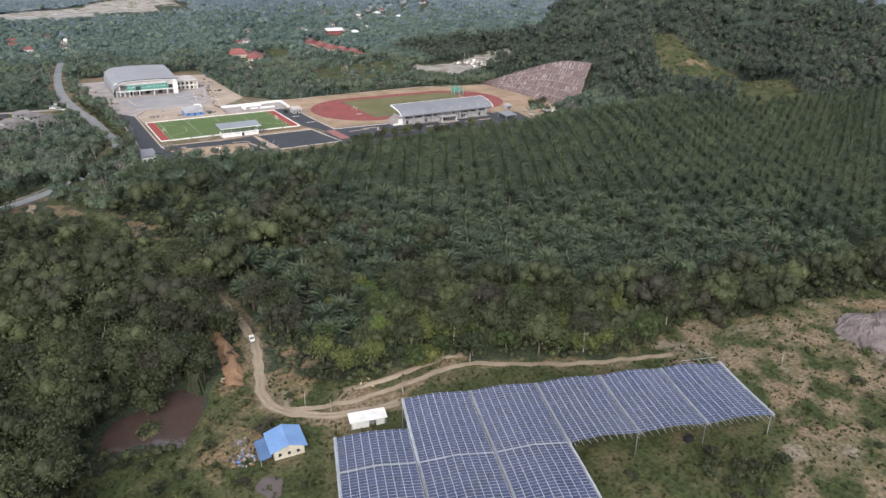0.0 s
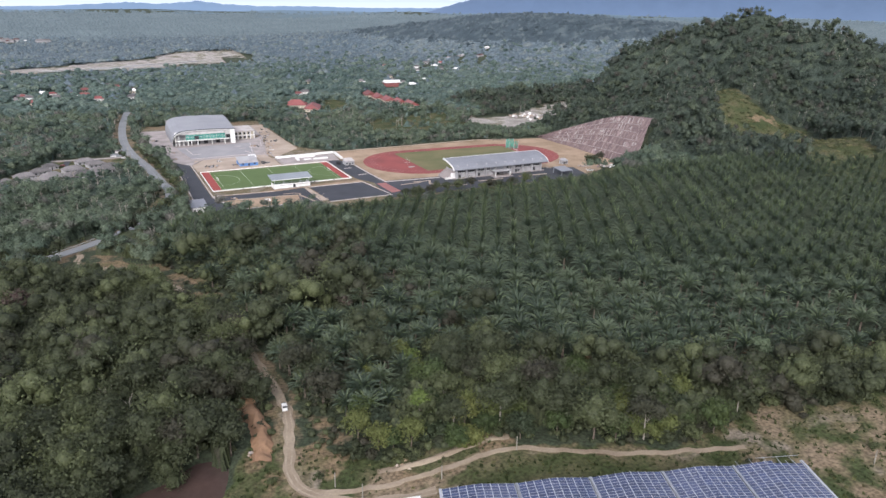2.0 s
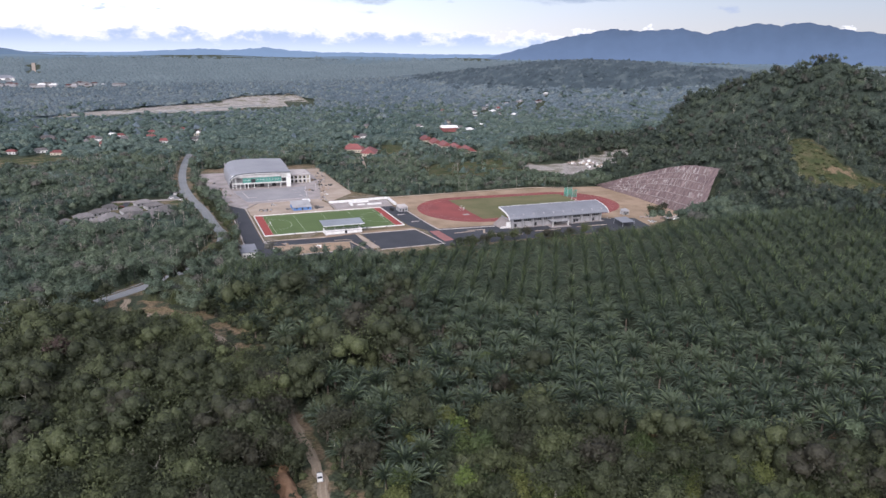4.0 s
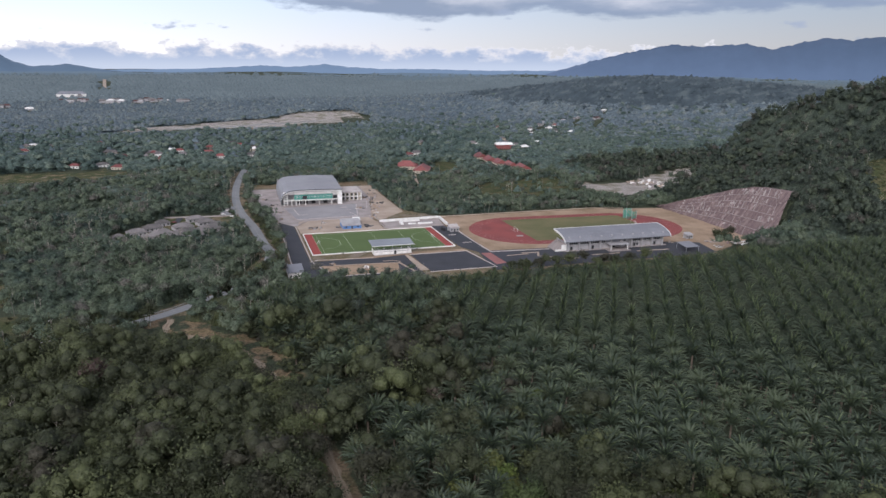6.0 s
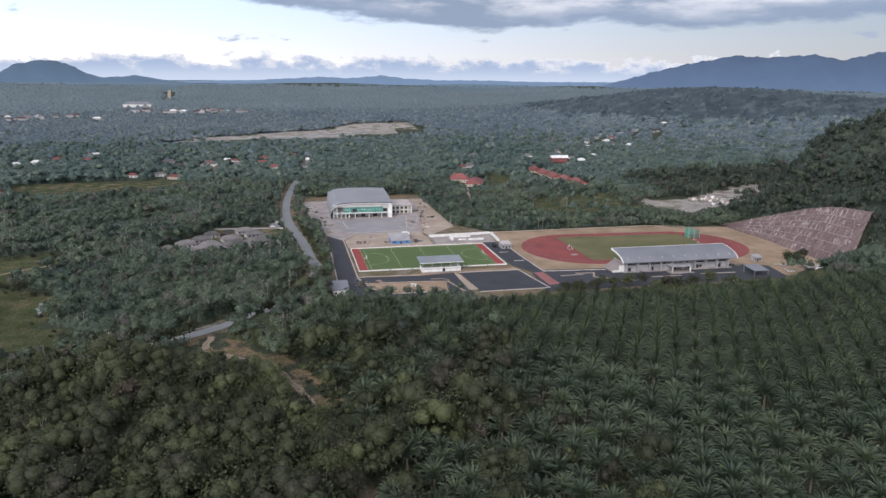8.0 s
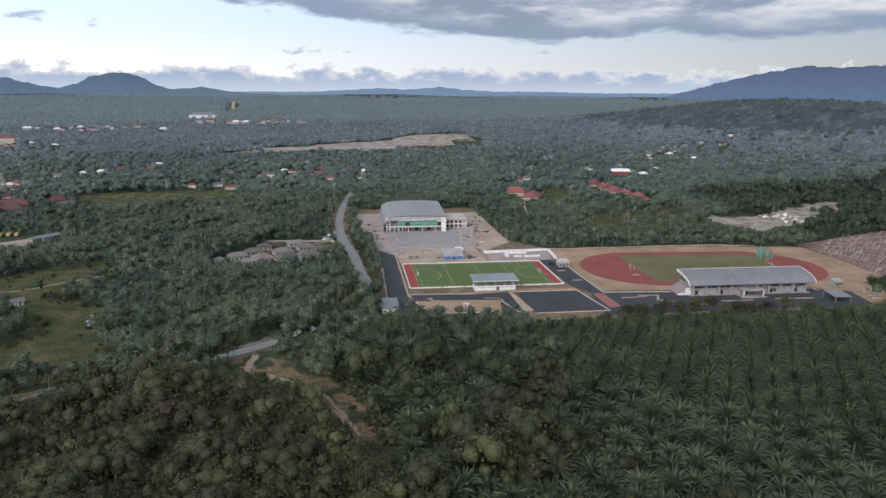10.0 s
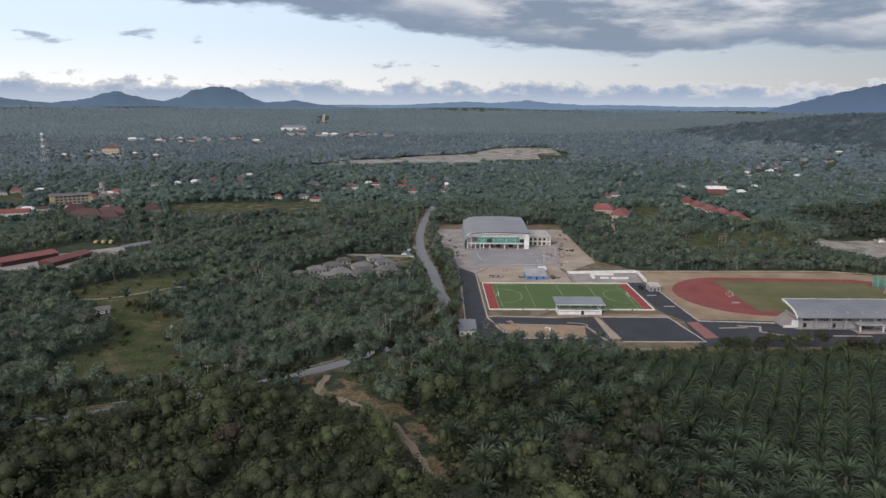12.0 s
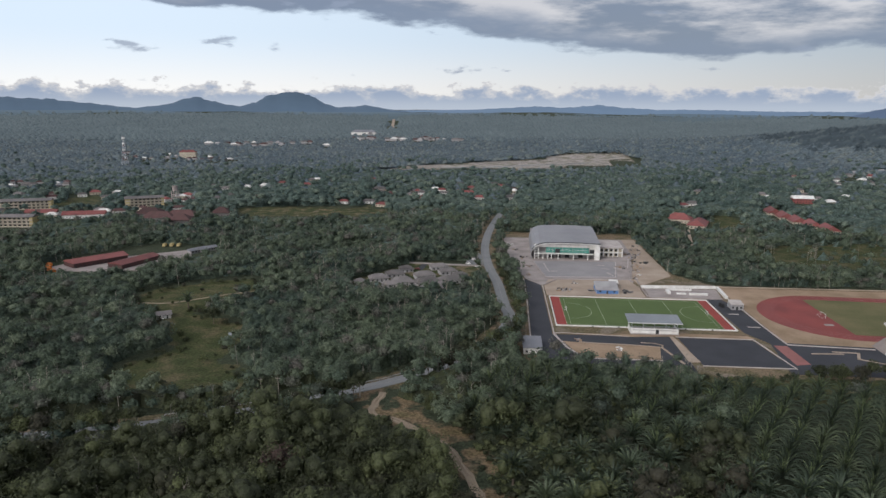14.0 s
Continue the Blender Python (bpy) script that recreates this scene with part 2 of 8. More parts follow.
M_YELLOW = material("yellow_wall", (0.52, 0.42, 0.20), (0.42, 0.34, 0.17), 0.8, 0.3, 3, 0.05)
M_WATER = material("muddy_water", (0.085, 0.055, 0.045), (0.065, 0.045, 0.04), 0.04, 0.05, 0.5, 0.02, spec=0.9)
M_MINT = material("green_glazing", (0.10, 0.30, 0.25), (0.08, 0.24, 0.20), 0.15, 0.2, 1, 0, spec=0.7)
M_STEEL = material("galvanised_steel", (0.55, 0.56, 0.58), (0.45, 0.46, 0.48), 0.4, 0.5, 5, 0, metal=0.6)
_CELL = ((0.040, 0.052, 0.108), (0.033, 0.044, 0.092), 0.12, 0.02, 0.4, 0)
M_SOLAR = material("solar_cells", *_CELL, spread=0.22, spec=0.7)
M_SOLAR_S = material("solar_cells_joined", *_CELL, spread=0.22, island=True, spec=0.7)
M_RIB = material("pale_walkway", (0.40, 0.41, 0.44), (0.30, 0.31, 0.34), 0.5, 0.3, 3, 0)
M_NET = material("green_net", (0.10, 0.29, 0.22), None, 0.7, 0.3, 2, 0)
M_BLUE = material("blue_paint", (0.12, 0.24, 0.50), None, 0.6, 0.3, 2, 0)
M_BLACK = material("black_rubber", (0.02, 0.02, 0.022), None, 0.7, 0.5, 3, 0)
M_ORANGE = material("orange_paint", (0.55, 0.17, 0.03), None, 0.5, 0.5, 3, 0)
M_TUFT = material("grass_tuft", (0.066, 0.086, 0.030), (0.046, 0.066, 0.023), 0.8, 0.06, 1.0, 0, spread=0.35, attribute="tint", mid=(0.118, 0.112, 0.050), thin=0.3)
M_FADED = material("faded_red_paving", (0.30, 0.13, 0.12), (0.25, 0.11, 0.10), 0.9, 0.2, 2, 0.1)
M_BROWNROOF = material("brown_tiled_roof", (0.095, 0.050, 0.046), (0.070, 0.040, 0.038), 0.75, 0.2, 2, 0.1, spread=0.25)
M_FAINT = material("worn_road_paint", (0.34, 0.34, 0.33), (0.24, 0.24, 0.24), 0.85, 0.3, 2, 0)


# ---- plan helpers ----
def sstep(a, b, v):
    t = np.clip((v - a) / (b - a), 0, 1)
    return t * t * (3 - 2 * t)


def inside(poly, x, y):
    """Which of the points (arrays) lie in a polygon."""
    x, y = np.asarray(x, float), np.asarray(y, float)
    res = np.zeros(x.shape, bool)
    n = len(poly)
    for i in range(n):
        (x0, y0), (x1, y1) = poly[i], poly[(i + 1) % n]
        if y0 == y1:
            continue
        cross = ((y0 > y) != (y1 > y)) & (x < (x1 - x0) * (y - y0) / (y1 - y0) + x0)
        res ^= cross
    return res


def line_dist(line, x, y):
    """Distance from points to a polyline."""
    x, y = np.asarray(x, float), np.asarray(y, float)
    best = np.full(x.shape, 1e9)
    for (x0, y0), (x1, y1) in zip(line[:-1], line[1:]):
        dx, dy = x1 - x0, y1 - y0
        t = np.clip(((x - x0) * dx + (y - y0) * dy) / (dx * dx + dy * dy), 0, 1)
        best = np.minimum(best, np.hypot(x - x0 - t * dx, y - y0 - t * dy))
    return best


def soft_in(poly, x, y, w):
    """1 inside a polygon, fading to 0 over w metres outside."""
    d = line_dist(list(poly) + [poly[0]], x, y)
    return np.where(inside(poly, x, y), 1.0, 1 - sstep(0, w, d))


def bell(x, y, cx, cy, rx, ry, turn=0.0):
    c, s = math.cos(radians(turn)), math.sin(radians(turn))
    dx, dy = x - cx, y - cy
    u, v = c * dx + s * dy, -s * dx + c * dy
    return np.exp(-((u / rx) ** 2 + (v / ry) ** 2))


def ridge(x, y, crest, width, sharp=1.5):
    """A wooded ridge: crest points (x, y, height), falling away on both flanks over about width metres."""
    best = np.zeros(np.shape(x))
    for (x0, y0, h0), (x1, y1, h1) in zip(crest[:-1], crest[1:]):
        dx, dy = x1 - x0, y1 - y0
        t = np.clip(((x - x0) * dx + (y - y0) * dy) / (dx * dx + dy * dy), 0, 1)
        d = np.hypot(x - x0 - t * dx, y - y0 - t * dy)
        best = np.maximum(best, (h0 + (h1 - h0) * t) * np.exp(-1.1 * (d / width) ** sharp))
    return best


def wobble(x, y, size, seed=0.0):
    """Cheap smooth unevenness, about -1 to 1."""
    a, b = x / size, y / size
    return (np.sin(a * 1.7 + 1.3 * np.sin(b * 1.1 + seed) + seed) + np.sin(b * 1.9 + 1.7 * np.sin(a * 0.8 + 2 * seed))
            + 0.6 * np.sin(a * 3.1 - b * 2.3 + seed)) / 2.6


MAIN_ROAD = [(6, 985), (-4, 861), (-11, 645), (-19, 491), (-28, 442), (-36, 386), (-43, 313), (-46, 252), (-46, 201), (-42, 148), (-35, 96),
             (-30, 39), (-27, 15), (-31, -12), (-44, -42), (-62, -72), (-85, -94), (-98, -103), (-130, -125), (-166, -142), (-220, -160), (-300, -175)]
DIRT_ROAD = [(-84, -104), (-85, -126), (-74, -131), (-63, -140), (-52, -150), (-45, -164), (-37, -184), (-31, -200), (-26, -225), (-24, -247), (-22, -271),
             (-22, -288), (-25, -303), (-29, -317), (-28, -328), (-20, -337), (-8, -343), (6, -347)]
DIRT_SPUR = [(-27, -329), (-18, -334), (-6, -337), (8, -339), (21, -340), (32, -341), (48, -349), (64, -358), (78, -364), (100, -372)]
PAD = [(-32, 290), (-26, 150), (-17, 100), (-17, 20), (-20, -20), (-24, -40), (-22, -66), (60, -68), (180, -64), (270, -62), (298, -50), (300, 20), (300, 75),
       (268, 98), (127, 98), (112, 108), (93, 130), (92, 290)]
PALMS = [(-44, -88), (-10, -84), (57, -92), (118, -98), (217, -97), (285, -102), (325, -130), (400, -190), (520, -260), (560, -420), (300, -402), (235, -369), (207, -363), (158, -347),
         (122, -327), (91, -314), (50, -292), (22, -290), (6, -309), (-12, -300), (-16, -280), (-20, -240), (-26, -205), (-36, -170), (-46, -140)]
SOLAR_O, SOLAR_A = (2.0, -357.0), radians(-19.3)
SU, SV = (math.cos(SOLAR_A), math.sin(SOLAR_A)), (-math.sin(SOLAR_A), math.cos(SOLAR_A))


def solar_xy(u, v):
    return SOLAR_O[0] + u * SU[0] + v * SV[0], SOLAR_O[1] + u * SU[1] + v * SV[1]


BARE = [(93, -366), (109, -361), (126, -360), (150, -372), (176, -373), (208, -386), (300, -420), (300, -480), (90, -480), (70, -440), (100, -425), (110, -396)]
CLEAR = [(-36, -300), (-14, -316), (2, -331), (29, -334), (39, -345), (54, -352), (72, -362), (93, -364), (109, -360), (126, -359), (150, -371), (176, -372), (208, -385), (300, -415), (300, -480), (-90, -480), (-86, -335), (-60, -334), (-46, -318)]
POND = [(-77, -324), (-72, -312), (-62, -309), (-52, -303), (-47, -308), (-50, -318), (-58, -330), (-63, -327), (-66, -320), (-71, -324)]
MEADOW = [(-268, 45), (-212, 84), (-192, 62), (-196, 38), (-222, 4), (-185, -18), (-172, -40), (-176, -70), (-146, -100), (-150, -112), (-200, -120), (-215, -85), (-196, -50), (-236, -8), (-262, 20)]
LOT = [(-142, 84), (-118, 116), (-100, 150), (-52, 150), (-50, 112), (-56, 76), (-80, 58), (-130, 74)]
HILLCLEAR = [(500, 30), (486, -12), (490, -33), (488, -49), (510, -70), (484, -119), (440, -186), (420, -227), (397, -225), (382, -185), (412, -141), (448, -76), (431, -64), (427, -45), (455, -10)]
HILLSCAR = [(466, -46), (503, -49), (486, -61), (462, -58)]
RUBBER = [(505, -46), (570, -40), (620, -70), (640, -150), (470, -262), (447, -246), (420, -227), (440, -186), (510, -70)]
RIVER_VIEW = [(-260, 940), (-270, 830), (-60, 860), (100, 900), (240, 1000), (270, 1160)]
FIELD_VIEW = [(-340, 400), (-310, 310), (-180, 325), (-140, 400)]
QUARRY = [(312, 190), (318, 222), (376, 215), (440, 262), (473, 275), (505, 268), (484, 210), (400, 176), (360, 163), (330, 144)]
RIVER = [(-250, 930), (-189, 922), (-126, 945), (-62, 966), (4, 978), (95, 1015), (196, 1100), (260, 1160), (225, 1225), (111, 1222), (32, 1146), (-88, 1100), (-240, 992)]
FIELD = [(-310, 355), (-190, 375), (-155, 405), (-190, 432), (-340, 410)]
EASTLAWN = [(186, 322), (224, 352), (234, 402), (200, 406)]
EASTLAWN_VIEW = [(170, 300), (214, 330), (224, 352), (186, 322)]
SCHOOLYARD = [(-606, 488), (-558, 494), (-524, 430), (-545, 400), (-585, 398), (-566, 427)]
SCRUB = [(178, 212), (225, 252), (300, 262), (300, 150), (215, 138), (170, 165)]
VERGE = [(58, -66), (296, -62), (292, -99), (120, -96), (58, -90)]
DEPOT_YARD = [(-340, 186), (-304, 190), (-284, 150), (-296, 112), (-372, 84), (-384, 112)]


HILL_RIDGES = [[(612, 84, 106), (571, 124, 103), (556, 141, 88), (526, 168, 74), (500, 190, 69), (484, 204, 62), (462, 222, 14)],
               [(612, 84, 106), (572, 52, 80), (532, 22, 57), (488, -4, 38), (440, -20, 26), (396, -20, 16)],
               [(612, 84, 106), (636, 54, 100), (660, 24, 92), (705, -22, 78), (770, -62, 60), (880, -120, 40)],
               [(660, 24, 88), (632, -34, 62), (606, -72, 36)]]


def height(x, y):
    x, y = np.asarray(x, float), np.asarray(y, float)
    z = 1.2 * wobble(x, y, 60) - 6.5 * sstep(-110, -280, y) * (1 - sstep(-10, 40, x))
    z = z - 3.0 * sstep(-110, -240, y) * sstep(-10, 40, x)
    z += 0.085 * np.clip(x - 120, 0, 500) * sstep(-75, -165, y) * (1 - 0.55 * sstep(-300, -420, y))
    z += 3.5 * bell(x, y, -95, -250, 60, 70) - 2.0 * bell(x, y, -190, -60, 70, 60)
    # wooded hill and its spur above the cut slope
    flank = wobble(x, y, 55, 3.0)
    top = [ridge(x, y, c, w * (1 + 0.12 * flank)) for c, w in zip(HILL_RIDGES, (88, 66, 92, 50))]
    top.append(0.55 * bell(x, y, 640, 70, 170, 150) * 100)
    z += sum(q ** 12 for q in top) ** (1 / 12) * (1 + 0.03 * flank)
    z += 24 * bell(x, y, 420, -18, 82, 64) + 11 * bell(x, y, 600, -115, 90, 60)
    # hills farther back
    z += 94 * bell(x, y, 900, 1010, 420, 170, -38) + 30 * bell(x, y, 330, 1350, 500, 160, -10) + 50 * bell(x, y, 1500, 800, 500, 300)
    # Far plain is lifted to meet the horizon in the camera's view.
    far = np.hypot(x, y + 450)
    z += 8 * wobble(x, y, 420, 2.0) * sstep(500, 1500, far) + 70 * sstep(2300, 4500, far)
    pad = soft_in(PAD, x, y, 14.0)
    right = (1 - sstep(336, 362, x)) * sstep(-64, -40, y) * (1 - sstep(84, 130, y))
    right *= (x > 200)
    k = np.maximum(pad, right)
    z = z * (1 - k)
    road = 1 - sstep(8, 26, line_dist(MAIN_ROAD, x, y))
    road *= (1 - sstep(500, 900, y))
    z = z * (1 - road * 0.85)
    lot = soft_in(LOT, x, y, 25)
    z = z * (1 - lot)
    z = z * (1 - soft_in(QUARRY, x, y, 40.0))
    pond = soft_in(POND, x, y, 5)
    z = z * (1 - pond) + pond * -7.6
    return z


def hz(x, y):
    return float(height(np.array([x]), np.array([y]))[0])


def mesh_from(name, verts, faces, mats, tint=None, smooth=False, index=None):
    """A mesh from arrays: verts (n, 3); faces (m, k)."""
    verts, faces = np.asarray(verts, np.float32), np.asarray(faces, np.int32)
    me = bpy.data.meshes.new(name)
    me.vertices.add(len(verts))
    me.vertices.foreach_set("co", verts.ravel())
    k = faces.shape[1]
    me.loops.add(faces.size)
    me.loops.foreach_set("vertex_index", faces.ravel())
    me.polygons.add(len(faces))
    me.polygons.foreach_set("loop_start", np.arange(0, faces.size, k, dtype=np.int32))
    me.polygons.foreach_set("loop_total", np.full(len(faces), k, np.int32))
    if index is not None:
        me.polygons.foreach_set("material_index", np.asarray(index, np.int32))
    for mt in mats if isinstance(mats, (list, tuple)) else [mats]:
        me.materials.append(mt)
    me.update(calc_edges=True)
    me.polygons.foreach_set("use_smooth", np.full(len(faces), smooth))
    if tint is not None:
        at = me.attributes.new("tint", "FLOAT", "POINT")
        at.data.foreach_set("value", np.asarray(tint, np.float32))
    return me


def part(name, bm, mat, parent=None, label="", smooth=False):
    """Links a bmesh as one mesh object under a thing or a part."""
    me = bpy.data.meshes.new(name)
    bm.to_mesh(me)
    bm.free()
    for mt in mat if isinstance(mat, (list, tuple)) else [mat]:
        me.materials.append(mt)
    if smooth:
        me.polygons.foreach_set("use_smooth", np.full(len(me.polygons), True))
    ob = new(name, me)
    ob.parent = parent
    if label:
        ob["label"] = label
    return ob


def empty(name, m, label, category, group="", kind=""):
    ob = new(name)
    ob.empty_display_size = 1
    ob.matrix_basis = m
    return tagged(ob, label, category, group, kind)


def box(bm, x0, x1, y0, y1, z0, z1):
    vs = [bm.verts.new(p) for p in ((x0, y0, z0), (x1, y0, z0), (x1, y1, z0), (x0, y1, z0), (x0, y0, z1), (x1, y0, z1), (x1, y1, z1), (x0, y1, z1))]
    for f in ((3, 2, 1, 0), (4, 5, 6, 7), (0, 1, 5, 4), (1, 2, 6, 5), (2, 3, 7, 6), (3, 0, 4, 7)):
        bm.faces.new([vs[i] for i in f])
    return vs


def boxes(*list_of):
    bm = bmesh.new()
    for b in list_of:
        box(bm, *b)
    return bm


def bevelled(bm, w=0.05, seg=1):
    bmesh.ops.bevel(bm, geom=list(bm.edges), offset=w, segments=seg, affect="EDGES")
    return bm


def prism(bm, profile, a, b, axis="x"):
    """Extrudes a closed (p, z) profile along x (or y) from a to b."""
    def at(p, q, s):
        return (s, p, q) if axis == "x" else (p, s, q)
    lo, hi = [bm.verts.new(at(p, q, a)) for p, q in profile], [bm.verts.new(at(p, q, b)) for p, q in profile]
    n = len(profile)
    for i in range(n):
        bm.faces.new((lo[i], lo[(i + 1) % n], hi[(i + 1) % n], hi[i]))
    bm.faces.new(lo[::-1]), bm.faces.new(hi)
    bmesh.ops.recalc_face_normals(bm, faces=list(bm.faces))
    return bm


def slab(poly, z0, z1):
    """A solid with a polygonal plan."""
    bm = bmesh.new()
    lo, hi = [bm.verts.new((*p, z0)) for p in poly], [bm.verts.new((*p, z1)) for p in poly]
    n = len(poly)
    for i in range(n):
        bm.faces.new((lo[i], lo[(i + 1) % n], hi[(i + 1) % n], hi[i]))
    bm.faces.new(lo[::-1]), bm.faces.new(hi)
    bmesh.ops.recalc_face_normals(bm, faces=list(bm.faces))
    return bm


def rod(bm, p, q, r0, r1=None, n=6):
    """A tapered rod between two points."""
    p, q = Vector(p), Vector(q)
    d = (q - p).normalized()
    a = d.orthogonal().normalized()
    b = d.cross(a)
    r1 = r0 if r1 is None else r1
    rings = []
    for c, r in ((p, r0), (q, r1)):
        rings.append([bm.verts.new(c + r * (math.cos(t) * a + math.sin(t) * b)) for t in [2 * math.pi * i / n for i in range(n)]])
    for i in range(n):
        bm.faces.new((rings[0][i], rings[0][(i + 1) % n], rings[1][(i + 1) % n], rings[1][i]))
    bm.faces.new(rings[0][::-1]), bm.faces.new(rings[1])
    return bm


def sweep(bm, pts, r, n=4):
    """One continuous rod through several points."""
    pts = [Vector(p) for p in pts]
    rings = []
    for i, p in enumerate(pts):
        d = (pts[min(i + 1, len(pts) - 1)] - pts[max(i - 1, 0)]).normalized()
        a = d.cross(Vector((0, 0, 1))).normalized()
        b = d.cross(a)
        rings.append([bm.verts.new(p + r * (math.cos(t) * a + math.sin(t) * b)) for t in [2 * math.pi * (k + 0.5) / n for k in range(n)]])
    for u, v in zip(rings[:-1], rings[1:]):
        for k in range(n):
            bm.faces.new((u[k], u[(k + 1) % n], v[(k + 1) % n], v[k]))
    bm.faces.new(rings[0][::-1]), bm.faces.new(rings[-1])
    bmesh.ops.recalc_face_normals(bm, faces=list(bm.faces))
    return bm


def resample(line, step):
    """Smooth (Catmull-Rom) points along a polyline."""
    pts = [Vector((*p, 0)) for p in line]
    pts = [2 * pts[0] - pts[1]] + pts + [2 * pts[-1] - pts[-2]]
    out = []
    for i in range(1, len(pts) - 2):
        a, b, c, d = pts[i - 1:i + 3]
        k = max(2, int((c - b).length / step))
        for j in range(k):
            t = j / k
            out.append(0.5 * (2 * b + (c - a) * t + (2 * a - 5 * b + 4 * c - d) * t * t + (3 * b - a - 3 * c + d) * t ** 3))
    out.append(pts[-2])
    return [(p.x, p.y) for p in out]


def strip(name, line, offsets, mat, dz, step=3.0, ragged=0.0, thick=0.12, kind="structure", label="", category=""):
    """A road-like ribbon laid on the ground, between two offsets from a line."""
    pts = np.array(resample(line, step))
    tan = np.gradient(pts, axis=0)
    tan /= np.linalg.norm(tan, axis=1)[:, None]
    nor = np.stack([-tan[:, 1], tan[:, 0]], 1)
    cols = []
    for k, o in enumerate(np.linspace(offsets[0], offsets[1], 4)):
        edge = ragged * wobble(pts[:, 0] * 3, pts[:, 1] * 3, 9, k * 2.0) if k in (0, 3) else 0
        xy = pts + nor * np.reshape(o + edge, (-1, 1))
        z = height(pts[:, 0], pts[:, 1]) * 0.5 + height(xy[:, 0], xy[:, 1]) * 0.5 + dz
        cols.append(np.c_[xy, z])
    low = [np.c_[cols[0][:, :2], cols[0][:, 2] - thick - 0.6], np.c_[cols[3][:, :2], cols[3][:, 2] - thick - 0.6]]
    allc = [low[0]] + cols + [low[1]]
    n = len(pts)
    verts = np.concatenate(allc)
    faces = [(c * n + i + 1, c * n + i, (c + 1) * n + i, (c + 1) * n + i + 1) for c in range(5) for i in range(n - 1)]
    ob = new(name, mesh_from(name, verts, np.array(faces)[:, ::-1], mat, smooth=False))
    return tagged(ob, label, category, "", kind)


# ---- ground ----
def ground_axis(lo, hi, fine_lo, fine_hi, step):
    """Grid lines: fine in the middle, ever wider outside."""
    a = list(np.arange(fine_lo, fine_hi + 0.1, step))
    s, v = step, a[-1]
    while v < hi:
        s = min(s * 1.09, 160)
        v += s
        a.append(v)
    s, v = step, a[0]
    while v > lo:
        s = min(s * 1.09, 160)
        v -= s
        a.insert(0, v)
    return np.array(a)


def make_ground():
    gx, gy = ground_axis(-4300, 4300, -130, 350, 3.2), ground_axis(-1500, 4600, -480, 110, 3.2)
    X, Y = np.meshgrid(gx, gy)
    x, y = X.ravel(), Y.ravel()
    z = height(x, y)
    n, m = len(gx), len(gy)
    i = np.arange((m - 1) * (n - 1))
    r, c = i // (n - 1), i % (n - 1)
    a = r * n + c
    faces = np.stack([a, a + 1, a + n + 1, a + n], 1)
    jx, jy = x + 3 * wobble(x, y, 8, 1), y + 3 * wobble(x, y, 8, 4)
    bare = np.zeros(len(x))
    for poly, w, k in ((BARE, 10, 0.53), (QUARRY, 6, 1.0), (RIVER, 10, 1.0), (HILLCLEAR, 10, 0.12), (HILLSCAR, 4, 0.5), (FIELD, 6, 0.40), (EASTLAWN, 6, 0.2)):
        bare = np.maximum(bare, k * soft_in(poly, jx, jy, w))
    bare = np.maximum(bare, soft_in(PAD, jx, jy, 5))
    bare = np.maximum(bare, 0.45 * soft_in(LOT, jx, jy, 4))
    bare = np.maximum(bare, (1 - sstep(3, 7.5, line_dist(DIRT_ROAD, jx, jy))) * 0.62)
    bare = np.maximum(bare, (1 - sstep(1.5, 4.5, line_dist(DIRT_SPUR, jx, jy))) * 0.6)
    bare = np.maximum(bare, (1 - sstep(7, 11, line_dist(MAIN_ROAD, jx, jy))) * 0.6)
    bare *= 1 - 0.9 * soft_in(MEADOW, x, y, 3)
    grass = np.zeros(len(x))
    for poly, w in ((CLEAR, 6), (MEADOW, 6), (FIELD, 6), (EASTLAWN, 6), (SCHOOLYARD, 8), (HILLCLEAR, 8), (LOT, 6), (SCRUB, 12), (VERGE, 4), (BARE, 8)):
        grass = np.maximum(grass, soft_in(poly, jx, jy, w))
    me = mesh_from("ground", np.c_[x, y, z], faces, M_GROUND, smooth=True)
    clay = np.zeros(len(x))
    for poly in ([(-19.5, -284), (-13, -296), (-8, -312), (-6, -324), (-19, -326), (-21, -305)], [(-38, -322), (-33, -322), (-28, -295), (-28, -268), (-36, -270), (-40, -300)],
                 [(-92, -98), (-70, -112), (-56, -132), (-40, -150), (-28, -182), (-34, -186), (-56, -160), (-80, -140), (-96, -124)], [(28, -330), (36, -330), (40, -342), (26, -340)],
                 HILLSCAR, [(-49, -338), (-41, -334), (-36, -340), (-44, -352), (-52, -354)]):
        clay = np.maximum(clay, 0.48 * soft_in(poly, jx, jy, 7))
    stone = np.maximum(soft_in(QUARRY, jx, jy, 5), soft_in(RIVER, jx, jy, 8))
    for nm, v in (("bare", bare), ("grass", grass), ("clay", clay), ("stone", stone)):
        at = me.attributes.new(nm, "FLOAT", "POINT")
        at.data.foreach_set("value", v.astype(np.float32))
    tagged(new("ground", me), "uneven forest floor with grass and bare sandy earth", "ground", kind="structure")


